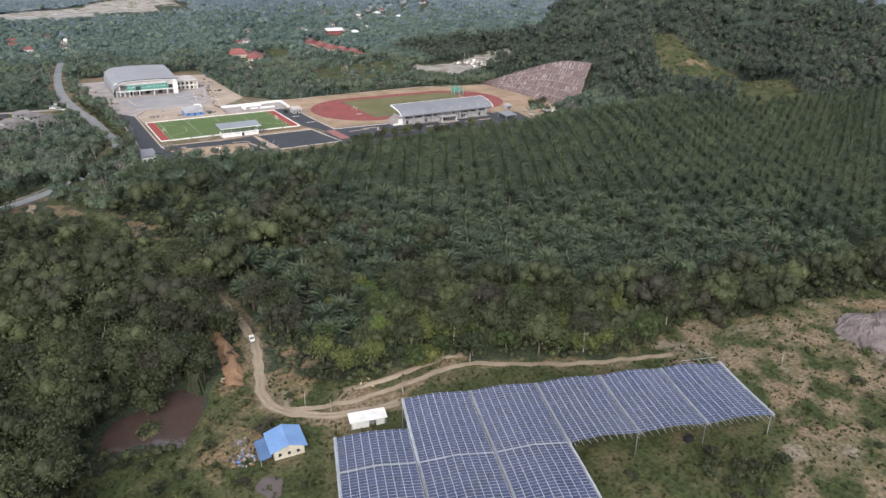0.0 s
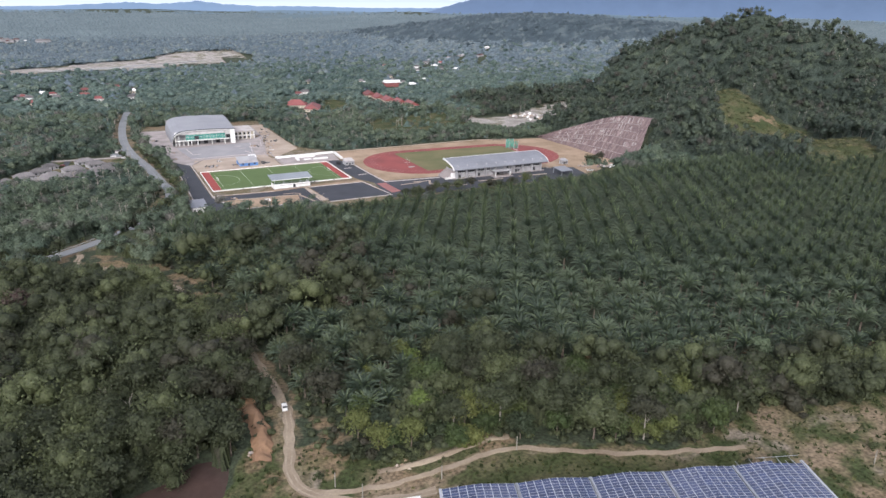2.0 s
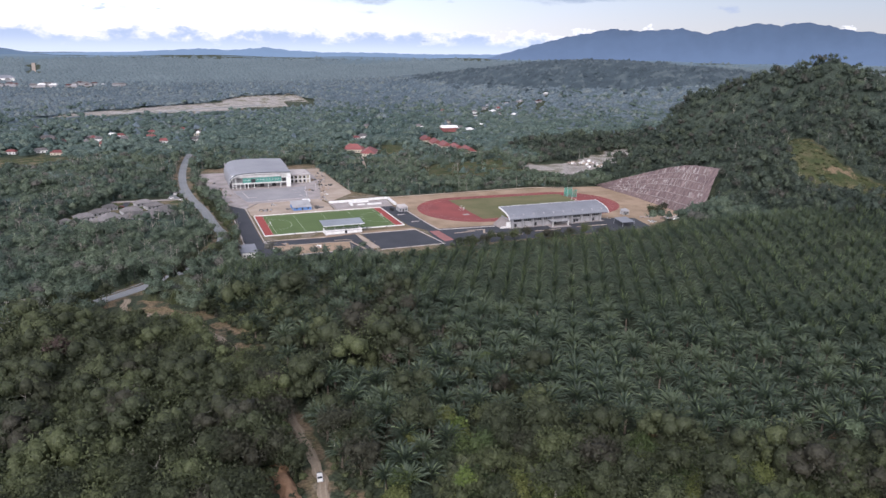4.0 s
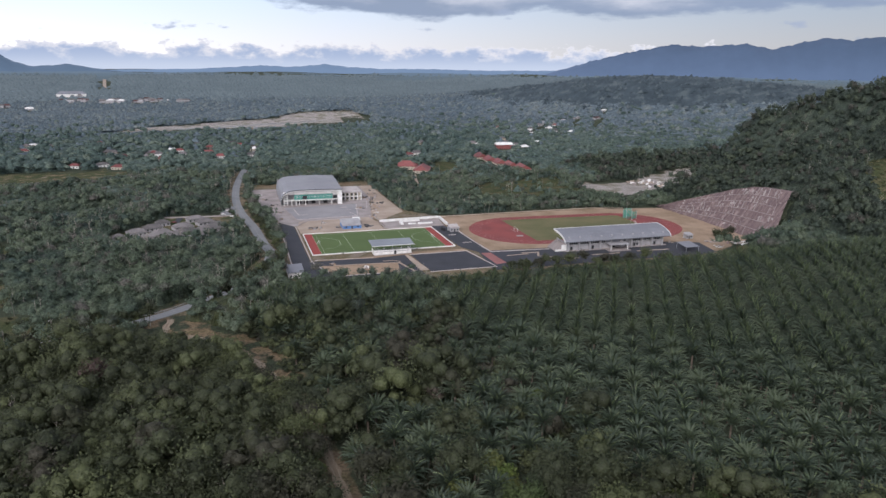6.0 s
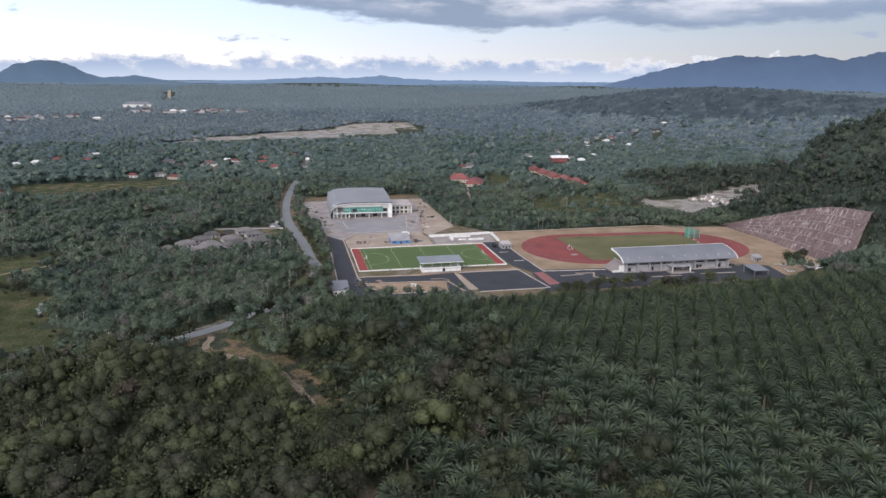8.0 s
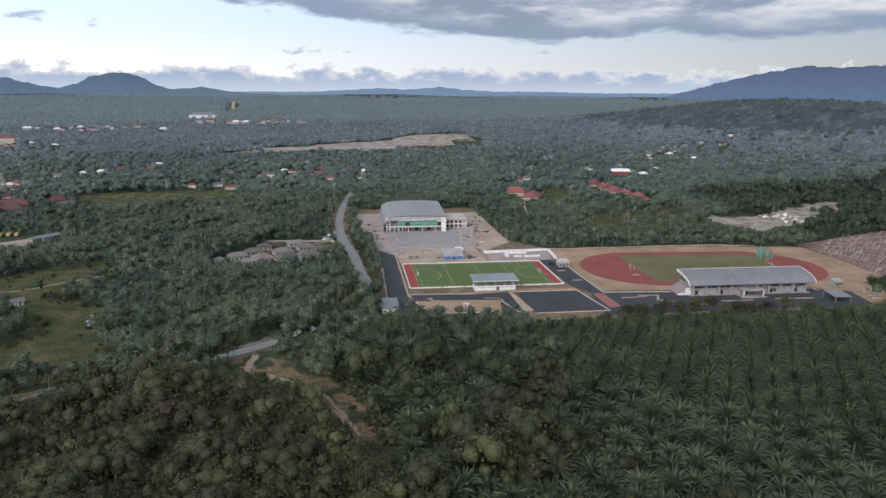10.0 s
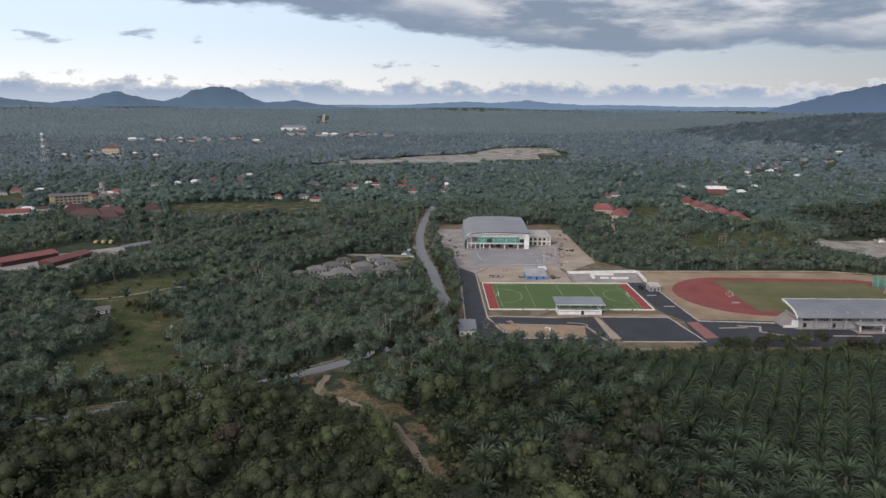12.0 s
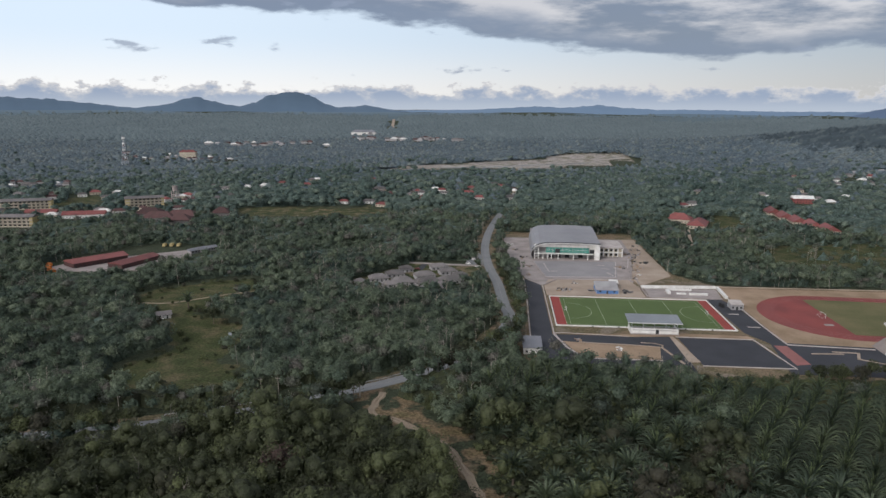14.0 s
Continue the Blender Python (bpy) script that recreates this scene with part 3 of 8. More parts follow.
def ground_material():
    m = bpy.data.materials.new("ground_cover")
    m.use_nodes = True
    nt = m.node_tree
    N, L = nt.nodes.new, nt.links.new
    bsdf = nt.nodes["Principled BSDF"]
    bsdf.inputs["Roughness"].default_value = 0.95
    bsdf.inputs["Specular IOR Level"].default_value = 0.15
    geo = N("ShaderNodeNewGeometry")

    def noise_at(s, d=5.0):
        n = N("ShaderNodeTexNoise")
        n.inputs["Scale"].default_value, n.inputs["Detail"].default_value = s, d
        L(geo.outputs["Position"], n.inputs["Vector"])
        return n.outputs[0]

    def ramp(v, stops):
        r = N("ShaderNodeValToRGB")
        L(v, r.inputs[0])
        while len(r.color_ramp.elements) < len(stops):
            r.color_ramp.elements.new(0.5)
        for e, (p, c) in zip(r.color_ramp.elements, stops):
            e.position, e.color = p, (*c, 1)
        return r.outputs[0]

    def mask(name, spread, n):
        a = N("ShaderNodeAttribute")
        a.attribute_name = name
        s = N("ShaderNodeMath")
        s.operation = "ADD"
        k = N("ShaderNodeMapRange")
        k.inputs[1].default_value, k.inputs[2].default_value = 0.3, 0.7
        k.inputs[3].default_value, k.inputs[4].default_value = -spread, spread
        L(n, k.inputs[0])
        L(a.outputs["Fac"], s.inputs[0]), L(k.outputs[0], s.inputs[1])
        mp = N("ShaderNodeMapRange")
        mp.inputs[1].default_value, mp.inputs[2].default_value = 0.40, 0.62
        L(s.outputs[0], mp.inputs[0])
        return mp.outputs[0]

    def mix(f, a, b):
        n = N("ShaderNodeMix")
        n.data_type = "RGBA"
        L(f, n.inputs[0]), L(a, n.inputs[6]), L(b, n.inputs[7])
        return n.outputs[2]

    n_mid, n_fine = noise_at(0.09, 8), noise_at(0.9, 6)
    forest = ramp(n_mid, [(0.3, (0.036, 0.045, 0.027)), (0.55, (0.050, 0.060, 0.037)), (0.75, (0.068, 0.075, 0.047))])
    lawn = ramp(n_mid, [(0.3, (0.036, 0.048, 0.019)), (0.46, (0.054, 0.063, 0.025)), (0.58, (0.080, 0.078, 0.038)), (0.72, (0.126, 0.104, 0.060))])
    soil = ramp(noise_at(0.05, 7), [(0.3, (0.160, 0.116, 0.070)), (0.45, (0.190, 0.145, 0.096)), (0.56, (0.120, 0.102, 0.056)), (0.66, (0.205, 0.170, 0.130))])
    clay = ramp(n_mid, [(0.3, (0.175, 0.115, 0.070)), (0.5, (0.215, 0.148, 0.094)), (0.7, (0.115, 0.098, 0.050))])
    col = mix(mask("grass", 0.35, n_mid), forest, lawn)
    col = mix(mask("bare", 0.32, n_mid), col, soil)
    col = mix(mask("clay", 0.4, n_mid), col, clay)
    stone = ramp(noise_at(0.03, 7), [(0.3, (0.20, 0.175, 0.15)), (0.5, (0.34, 0.31, 0.28)), (0.62, (0.16, 0.145, 0.10)), (0.75, (0.40, 0.37, 0.34))])
    col = mix(mask("stone", 0.3, n_mid), col, stone)
    fine = N("ShaderNodeMapRange")
    fine.inputs[1].default_value, fine.inputs[2].default_value = 0.3, 0.7
    fine.inputs[3].default_value, fine.inputs[4].default_value = 0.5, 1.5
    L(n_fine, fine.inputs[0])
    sc = N("ShaderNodeVectorMath")
    sc.operation = "SCALE"
    L(col, sc.inputs[0]), L(fine.outputs[0], sc.inputs["Scale"])
    L(sc.outputs[0], bsdf.inputs["Base Color"])
    b = N("ShaderNodeBump")
    b.inputs["Strength"].default_value, b.inputs["Distance"].default_value = 0.6, 0.4
    L(n_fine, b.inputs["Height"]), L(b.outputs[0], bsdf.inputs["Normal"])
    return m


M_GROUND = ground_material()
make_ground()
strip("road", MAIN_ROAD, (-3.6, 3.6), M_ROAD, 0.25, label="two-lane grey asphalt road winding past the sports ground", category="road")
strip("dirt_road", DIRT_ROAD, (-1.7, 1.7), M_DIRT, 0.18, 2.0, 0.7, label="rutted pale dirt track through the trees", category="dirt road")
strip("dirt_road", DIRT_SPUR, (-1.0, 1.0), M_DIRT, 0.18, 2.0, 0.8, label="rutted pale dirt track beside the solar canopy", category="dirt road")
tagged(new("puddle_water", mesh_from("puddle_water", [(-40 + 3.4 * math.cos(a) * (1 + 0.2 * math.sin(3 * a)), -361 + 4.6 * math.sin(a), hz(-40, -361) + 0.12) for a in [0.2618 * k for k in range(24)]] + [(-40, -361, hz(-40, -361) + 0.12)],
                                         [(k, (k + 1) % 24, 24) for k in range(24)], M_WATER)), "shallow muddy puddle on rough grass", "puddle", kind="structure")
tagged(new("pond_water", mesh_from("pond_water", [(*p, -6.75) for p in [(-84, -336), (-40, -336), (-40, -296), (-84, -296)]], [(0, 1, 2, 3)], M_WATER)),
       "still brown water of a muddy pond", "pond", kind="structure")


def backdrop(name, crest, dist, mat, label):
    """A far mountain range as a ridge along (azimuth, height) points, set nearer than life to fit the camera's view."""
    az = np.arange(crest[0][0], crest[-1][0] + 0.01, 0.25)
    h = np.interp(az, [c[0] for c in crest], [c[1] for c in crest])
    h = h + (3.0 * np.sin(az * 5.1) + 2.0 * np.sin(az * 11.7 + 1) + 1.5 * np.sin(az * 23)) * np.clip((h - 70) / 60, 0.1, 1)
    rows = []
    for k, (dd, f) in enumerate(((-260, 0.0), (-150, 0.42), (-60, 0.8), (0, 1.0), (150, 0.5))):
        r = dist + dd + 8 * np.sin(az * 3.3 + k) * (k < 3)
        a = np.radians(az)
        rows.append(np.c_[-45 + r * np.sin(a), -440 + r * np.cos(a), np.where(f > 0, 40 + (h - 40) * f, 30)])
    n = len(az)
    faces = [(k * n + i, k * n + i + 1, (k + 1) * n + i + 1, (k + 1) * n + i) for k in range(4) for i in range(n - 1)]
    tagged(new(name, mesh_from(name, np.concatenate(rows), faces, mat, smooth=True)), label, "mountains", kind="structure")


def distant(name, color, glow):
    """Far land seen through kilometres of air: a dim surface, with the haze painted on as emission."""
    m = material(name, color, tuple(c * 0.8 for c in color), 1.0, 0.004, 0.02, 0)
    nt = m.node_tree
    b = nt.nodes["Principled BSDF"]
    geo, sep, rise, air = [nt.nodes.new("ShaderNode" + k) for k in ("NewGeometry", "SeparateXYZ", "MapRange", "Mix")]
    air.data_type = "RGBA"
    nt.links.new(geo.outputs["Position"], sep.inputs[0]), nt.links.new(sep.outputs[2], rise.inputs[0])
    # Glow is paler near the foot, where haze would lie thickest.
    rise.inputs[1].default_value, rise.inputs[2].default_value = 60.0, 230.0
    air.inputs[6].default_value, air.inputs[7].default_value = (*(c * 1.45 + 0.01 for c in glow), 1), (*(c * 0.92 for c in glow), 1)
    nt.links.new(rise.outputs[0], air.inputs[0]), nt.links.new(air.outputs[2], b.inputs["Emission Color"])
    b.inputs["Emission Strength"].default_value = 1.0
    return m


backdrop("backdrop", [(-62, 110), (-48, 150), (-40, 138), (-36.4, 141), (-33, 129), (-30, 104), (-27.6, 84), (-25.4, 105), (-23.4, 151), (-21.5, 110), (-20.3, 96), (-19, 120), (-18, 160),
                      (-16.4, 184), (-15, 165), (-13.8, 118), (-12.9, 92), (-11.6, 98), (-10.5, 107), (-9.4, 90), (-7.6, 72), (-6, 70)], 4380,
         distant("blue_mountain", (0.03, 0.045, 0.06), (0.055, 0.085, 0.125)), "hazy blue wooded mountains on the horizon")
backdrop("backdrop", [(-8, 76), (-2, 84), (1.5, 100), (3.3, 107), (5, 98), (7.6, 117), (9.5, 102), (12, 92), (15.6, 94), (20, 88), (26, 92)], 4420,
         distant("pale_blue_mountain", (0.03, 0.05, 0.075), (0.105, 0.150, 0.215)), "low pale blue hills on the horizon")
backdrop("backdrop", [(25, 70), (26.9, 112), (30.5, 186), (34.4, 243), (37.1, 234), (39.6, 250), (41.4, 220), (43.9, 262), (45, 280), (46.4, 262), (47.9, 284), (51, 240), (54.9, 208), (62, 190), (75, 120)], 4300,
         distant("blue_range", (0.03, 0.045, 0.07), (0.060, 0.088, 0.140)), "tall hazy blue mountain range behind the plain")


def far_plain():
    """Low wooded swells that fill the view between the plain and the mountains, painted bluer with distance as haze."""
    rr = random.Random(3)
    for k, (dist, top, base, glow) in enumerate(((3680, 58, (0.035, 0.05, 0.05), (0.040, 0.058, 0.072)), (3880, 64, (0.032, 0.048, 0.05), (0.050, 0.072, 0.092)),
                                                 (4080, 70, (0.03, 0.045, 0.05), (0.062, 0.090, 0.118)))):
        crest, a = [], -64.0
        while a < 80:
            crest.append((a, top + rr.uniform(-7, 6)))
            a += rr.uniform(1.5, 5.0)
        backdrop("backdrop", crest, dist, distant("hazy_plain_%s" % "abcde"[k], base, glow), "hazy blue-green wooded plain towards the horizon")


far_plain()


# ---- sports complex: paved surfaces ----
HOUSE_SPOTS = []


def clear_round(x, y, r, front=30.0):
    """Keeps trees off a building, and off a strip towards the camera so that it shows."""
    d = Vector((-45 - x, -440 - y)).normalized()
    HOUSE_SPOTS.append((x, y, r))
    k = r
    while k < front:
        HOUSE_SPOTS.append((x + d.x * k, y + d.y * k, r * 0.85))
        k += r * 0.8


def paved(name, poly, mat, top, label, category):
    return tagged(part(name, slab(poly, -0.3, top), mat), label, category, kind="structure")


def kerb_line(pts, w=0.5, h=0.32, mat=None, name="kerb", label="pale concrete kerb", closed=False):
    """A kerb of real height along a polyline."""
    bm = bmesh.new()
    pts = [Vector((*p, 0)) for p in pts]
    if closed:
        pts.append(pts[0])
    for a, b in zip(pts[:-1], pts[1:]):
        d = (b - a).normalized()
        n = Vector((-d.y, d.x, 0)) * w / 2
        a2, b2 = a - d * w * 0.45, b + d * w * 0.45
        vs = [bm.verts.new(p + Vector((0, 0, z))) for z in (0, h) for p in (a2 - n, b2 - n, b2 + n, a2 + n)]
        for f in ((3, 2, 1, 0), (4, 5, 6, 7), (0, 1, 5, 4), (1, 2, 6, 5), (2, 3, 7, 6), (3, 0, 4, 7)):
            bm.faces.new([vs[i] for i in f])
    return tagged(part(name, bm, mat or M_KERB), label, "kerb", kind="structure")


paved("pavement", [(-30, 268), (-27, 200), (-24, 160), (-14, 108), (-4, 92), (60, 96), (64, 112), (74, 180), (90, 215), (90, 268)], M_CONC, 0.06,
      "pale dusty concrete apron round the sports hall", "paving")
paved("car_park", [(-7, 168), (0, 114), (53, 118), (61, 172), (20, 170)], M_PAVING, 0.11, "grey block-paved car park before the sports hall", "car park")
paved("road", [(-15, 108), (-4, 92), (-3.5, -16), (60, -13.5), (60, -8.5), (62, -8.5), (62, -66), (-11, -66), (-15.5, -30), (-14.5, 60)], M_ASPHALT, 0.09,
      "fresh dark asphalt service road round the hockey pitch", "road")
paved("sand_island", [(1, -27), (7, -45), (13, -51), (48, -51), (51.5, -31.5), (18, -29.5)], M_SAND, 0.20, "bare orange sand island with rubble", "island")
kerb_line([(-2.6, -16), (0, -26), (2.4, -36), (6, -44), (9, -49), (13, -52), (48, -52)], 1.2, 0.3, M_KERB)
kerb_line([(10, -27.5), (18, -28.5), (40, -30), (52.5, -32), (53.5, -29), (50, -26.2), (43, -25.6)], 0.8, 0.3, M_PALESAND)
kerb_line([(-16, -30), (-15.2, 60), (-15.6, 108)], 0.6, 0.3)
kerb_line([(-3, 90), (-2.6, -14), (2, -13), (38, -16)], 0.6, 0.3)
kerb_line([(52.5, -33), (58, -55)], 1.4, 0.3, M_PALESAND)
paved("verge", [(60.4, -13), (62.5, -13), (67, -52), (61, -52)], M_PALESAND, 0.16, "sandy verge between road and car park", "verge")
paved("car_park", [(64.5, -15), (104, -15.5), (110, -56), (67, -56)], M_ASPHALT, 0.13, "dark asphalt car park beside the hockey pitch", "car park")
kerb_line([(64, -14), (105, -14.5), (111, -57), (67, -57)], 0.7, 0.3)
paved("sand_strip", [(-4, -13), (60, -12), (62, -7), (104, -9), (106, -13), (104.5, -14), (62, -13.4), (38, -16.5)], M_SAND, 0.17, "strip of bare sand along the pitch wall", "ground")
paved("road", [(102, 66), (112, 66), (117, 44), (119.5, -18), (258, -28), (280, -36), (275, -64), (106, -64), (112, -20), (104, -3)], M_ASPHALT, 0.10,
      "fresh dark asphalt road between pitch and running track", "road")
paved("sand_yard", [(-2, 90), (-1.5, 66), (63.5, 66), (64, 92), (60, 112), (30, 110), (2, 108)], M_PALESAND, 0.10, "dusty pale sand yard strewn with building materials", "ground")
paved("sand_yard", [(63, 116), (66, 96), (94, 128), (92, 268), (80, 268), (78, 190)], M_PALESAND, 0.12, "dusty pale sand track beside the car park", "ground")
paved("red_paving", [(112.5, -23), (119.3, -23.5), (120.5, -50), (113, -52)], M_FADED, 0.18, "faded red paved crossing", "paving")
kerb_line([(117.8, 60), (118.6, 10), (120.4, -21.5), (163, -25)], 0.7, 0.5)
kerb_line([(107, 33), (112, 33)], 1.0, 0.3)
kerb_line([(110, 8), (116, 8)], 1.0, 0.3)
for _p in ([(140, -30), (152, -31), (148, -40), (158, -46)], [(128, -34), (143, -33)], [(150, -50), (172, -52)], [(186, -47), (206, -47)], [(222, -46), (246, -47)]):
    kerb_line(_p, 1.4, 0.25, M_PALESAND)
# sandy surrounds of the running track
paved("sand", [(119, 58), (118, 97), (172, 97), (262, 97), (296, 98), (330, 84), (331, -58), (300, -62), (276, -60), (278, -34), (256, -26), (166, -24), (121, -20)], M_SAND, 0.05, "bare orange sand round the running track", "ground")


# ---- hockey pitch ----
def make_pitch():
    tagged(part("hockey_pitch", slab([(6, 0.6), (95, 0.6), (95, 61.2), (6, 61.2)], -0.2, 0.24), M_TURF), "bright green artificial turf hockey pitch", "pitch", kind="structure")
    bm = boxes((0.5, 6, 0.6, 61.2, -0.2, 0.22), (95, 100.5, 0.6, 61.2, -0.2, 0.22))
    box(bm, 0.5, 100.5, 61.2, 61.75, -0.2, 0.215)
    box(bm, 0.5, 100.5, 0.25, 0.6, -0.2, 0.215)
    tagged(part("run_off", bm, M_REDEDGE), "red run-off strip round the pitch", "run-off", kind="structure")
    tagged(part("run_off_line", boxes((6.0, 6.16, 0.6, 61.2, 0.2, 0.262), (94.84, 95, 0.6, 61.2, 0.2, 0.262)), M_CREAM), "pale edge line of the run-off", "line", kind="structure")
    wall = empty("pitch_wall", pose(0, 0, 0), "low white-painted wall round the hockey pitch", "wall", kind="structure")
    for b in ((-0.4, 101.4, -0.3, 0.2, 0, 0.72), (-0.4, 101.4, 61.8, 62.2, 0, 0.8), (-0.4, 0.1, 0.2, 61.8, 0, 0.72), (100.9, 101.4, 0.2, 61.8, 0, 0.72)):
        part("wall", bevelled(boxes(b), 0.06), M_WHITE, wall)
    for x in (19.8, 34.6, 49.4, 72.0, 86.8):
        part("gate", boxes((x, x + 1.1, -0.42, -0.302, 0, 0.74)), M_GREYROOF, wall, "dark gate in the wall")
    # white markings
    bm = bmesh.new()
    for x in (8.5, 29.0, 50.5, 72.0, 92.5):
        box(bm, x - 0.11, x + 0.11, 3, 58.5, 0.2, 0.262)
    for y in (3, 58.5):
        box(bm, 8.4, 92.6, y - 0.12, y + 0.12, 0.2, 0.266)
    for cx, s in ((8.5, 1), (92.5, -1)):
        prev = None
        for i in range(25):
            a = -math.pi / 2 + math.pi * i / 24
            p, q = 14.6, 14.9
            o = 1.8 * (1 if a > 0 else -1) if i != 12 else 0
            ring = [bm.verts.new((cx + s * r * math.cos(a), 30.9 + o + r * math.sin(a), 0.268)) for r in (p, q)]
            if prev:
                bm.faces.new((prev[0], prev[1], ring[1], ring[0]))
            prev = ring
    bmesh.ops.recalc_face_normals(bm, faces=list(bm.faces))
    tagged(part("pitch_marking", bm, material("pitch_paint", (0.40, 0.46, 0.30), None, 0.8, 0.3, 3, 0)), "white painted hockey pitch lines", "line", kind="structure")


make_pitch()


def goal(name, m, w, h, d, label):
    g = empty(name, m, label, "goal", "goals")
    bm = bmesh.new()
    for y in (-w / 2, w / 2):
        rod(bm, (0, y, 0), (0, y, h), 0.09)
        rod(bm, (0, y, h), (d, y, 0), 0.05)
    rod(bm, (0, -w / 2, h), (0, w / 2, h), 0.09)
    rod(bm, (d, -w / 2, 0.1), (d, w / 2, 0.1), 0.06)
    part("frame", bm, M_WHITE, g)
    return g


goal("hockey_goal", pose(8.2, 30.9, 0.25, 0, 0, 180), 3.66, 2.14, 1.4, "white hockey goal on the turf")
goal("hockey_goal", pose(92.8, 30.9, 0.25), 3.66, 2.14, 1.4, "white hockey goal on the turf")
goal("football_goal", pose(162, 33, 0.2, 0, 0, 177), 7.32, 2.44, 2.0, "white football goal on the infield grass")
goal("football_goal", pose(268, 35, 0.2, 0, 0, -3), 7.32, 2.44, 2.0, "white football goal on the infield grass")


# ---- covered stand beside the pitch ----
def pitch_stand():
    s = empty("pitch_stand", pose(0, 0, 0), "small white grandstand with a pale blue-grey roof beside the pitch", "grandstand")
    part("wall", bevelled(boxes((40, 66, -10.5, -9.9, 0, 3.4)), 0.04), M_WHITE, s)
    for x in (40, 65.5):
        part("wall", boxes((x, x + 0.5, -9.9, -1.5, 0, 3.0)), M_WHITE, s)
    part("plinth", boxes((39.6, 66.4, -11.2, -10.5, 0, 0.45)), M_CONC, s, "grey concrete plinth")
    bm = bmesh.new()
    prism(bm, [(-9.9, 0.2), (-0.4, 0.2), (-0.4, 0.7), (-1.6, 0.7), (-1.6, 1.1), (-2.8, 1.1), (-2.8, 1.5), (-4.0, 1.5), (-4.0, 1.9), (-5.2, 1.9), (-5.2, 2.3), (-9.9, 2.3)], 40.5, 65.5)
    part("terrace", bm, M_CONC, s)
    part("doorway", boxes((53.6, 55.4, -10.56, -10.3, 0.45, 2.8)), M_DARK, s, "dark panel standing for shade in an open doorway")
    part("band", boxes((41, 53, -10.57, -10.3, 2.2, 2.6), (56, 65, -10.57, -10.3, 2.2, 2.6)), M_GREYWALL, s, "grey wall band")
    for x in (40.6, 46.9, 53.0, 59.2, 65.4):
        bm = bmesh.new()
        rod(bm, (x, -9.6, 2.8), (x, -9.6, 7.0), 0.16, 0.16, 8)
        rod(bm, (x, -9.6, 5.4), (x, -4.0, 7.2), 0.09)
        part("column", bm, M_STEEL, s)
    part("rail", boxes((40.4, 65.6, -9.7, -9.55, 4.4, 4.5), (40.4, 65.6, -9.7, -9.55, 3.9, 3.98)), M_STEEL, s)
    bm = bmesh.new()
    prism(bm, [(-12, 6.9), (1.5, 8.0), (1.5, 8.22), (-12, 7.12)], 38.2, 67.6)
    roof = part("roof", bm, M_STANDROOF, s, "pale blue-grey metal roof")
    bm = bmesh.new()
    for i in range(30):
        x = 38.6 + i * 0.99
        prism(bm, [(-11.9, 7.12), (1.45, 8.22), (1.45, 8.30), (-11.9, 7.20)], x, x + 0.12)
    part("seam", bm, M_ROOFLIGHT, roof)
    part("gutter", boxes((38.0, 67.8, -12.3, -12.0, 6.75, 7.05)), M_WHITE, roof)


pitch_stand()


# ---- running track ----
TC, TROT, THALF = (214.5, 33.0), radians(-3), 42.0


def oval(r, n=40):
    c, s = math.cos(TROT), math.sin(TROT)
    pts = []
    for i in range(n):
        a = -math.pi / 2 + 2 * math.pi * i / n
        px = (THALF if math.cos(a) >= 0 else -THALF) + r * math.cos(a)
        py = r * math.sin(a)
        pts.append((TC[0] + c * px - s * py, TC[1] + s * px + c * py))
    return pts


def ring(r0, r1, z, n=80):
    bm = bmesh.new()
    a, b = [[bm.verts.new((*p, z)) for p in oval(r, n)] for r in (r0, r1)]
    for i in range(n):
        j = (i + 1) % n
        bm.faces.new((a[i], b[i], b[j], a[j]))
    bmesh.ops.recalc_face_normals(bm, faces=list(bm.faces))
    for f in bm.faces:
        if f.normal.z < 0:
            f.normal_flip()
    return bm


tagged(part("running_track", slab(oval(46.2, 80), -0.3, 0.14), M_TRACK), "red synthetic eight-lane athletics track", "running track", kind="structure")
_lanes = bmesh.new()
for _k in range(9):
    _b = ring(36.4 + _k * 1.2, 36.4 + _k * 1.2 + 0.09, 0.165)
    _m = bpy.data.meshes.new("lane")
    _b.to_mesh(_m)
    _b.free()
    _lanes.from_mesh(_m)
tagged(part("lane_marking", _lanes, material("lane_paint", (0.42, 0.22, 0.20), None, 0.8, 0.3, 3, 0)), "thin pale lane lines", "line", kind="structure")
_in = [p for p in oval(36.2, 120) if p[0] > 164 and p[0] < 272]
tagged(part("infield", slab(_in, -0.1, 0.185), M_GRASS), "patchy olive infield grass", "grass", kind="structure")
for _x, _y in ((158, 16),):
    tagged(part("landing_mat", bevelled(boxes((_x - 2.4, _x + 2.4, _y - 1.2, _y + 1.2, 0.15, 0.7)), 0.1), M_CONC), "pale landing mat on the red track apron", "mat")


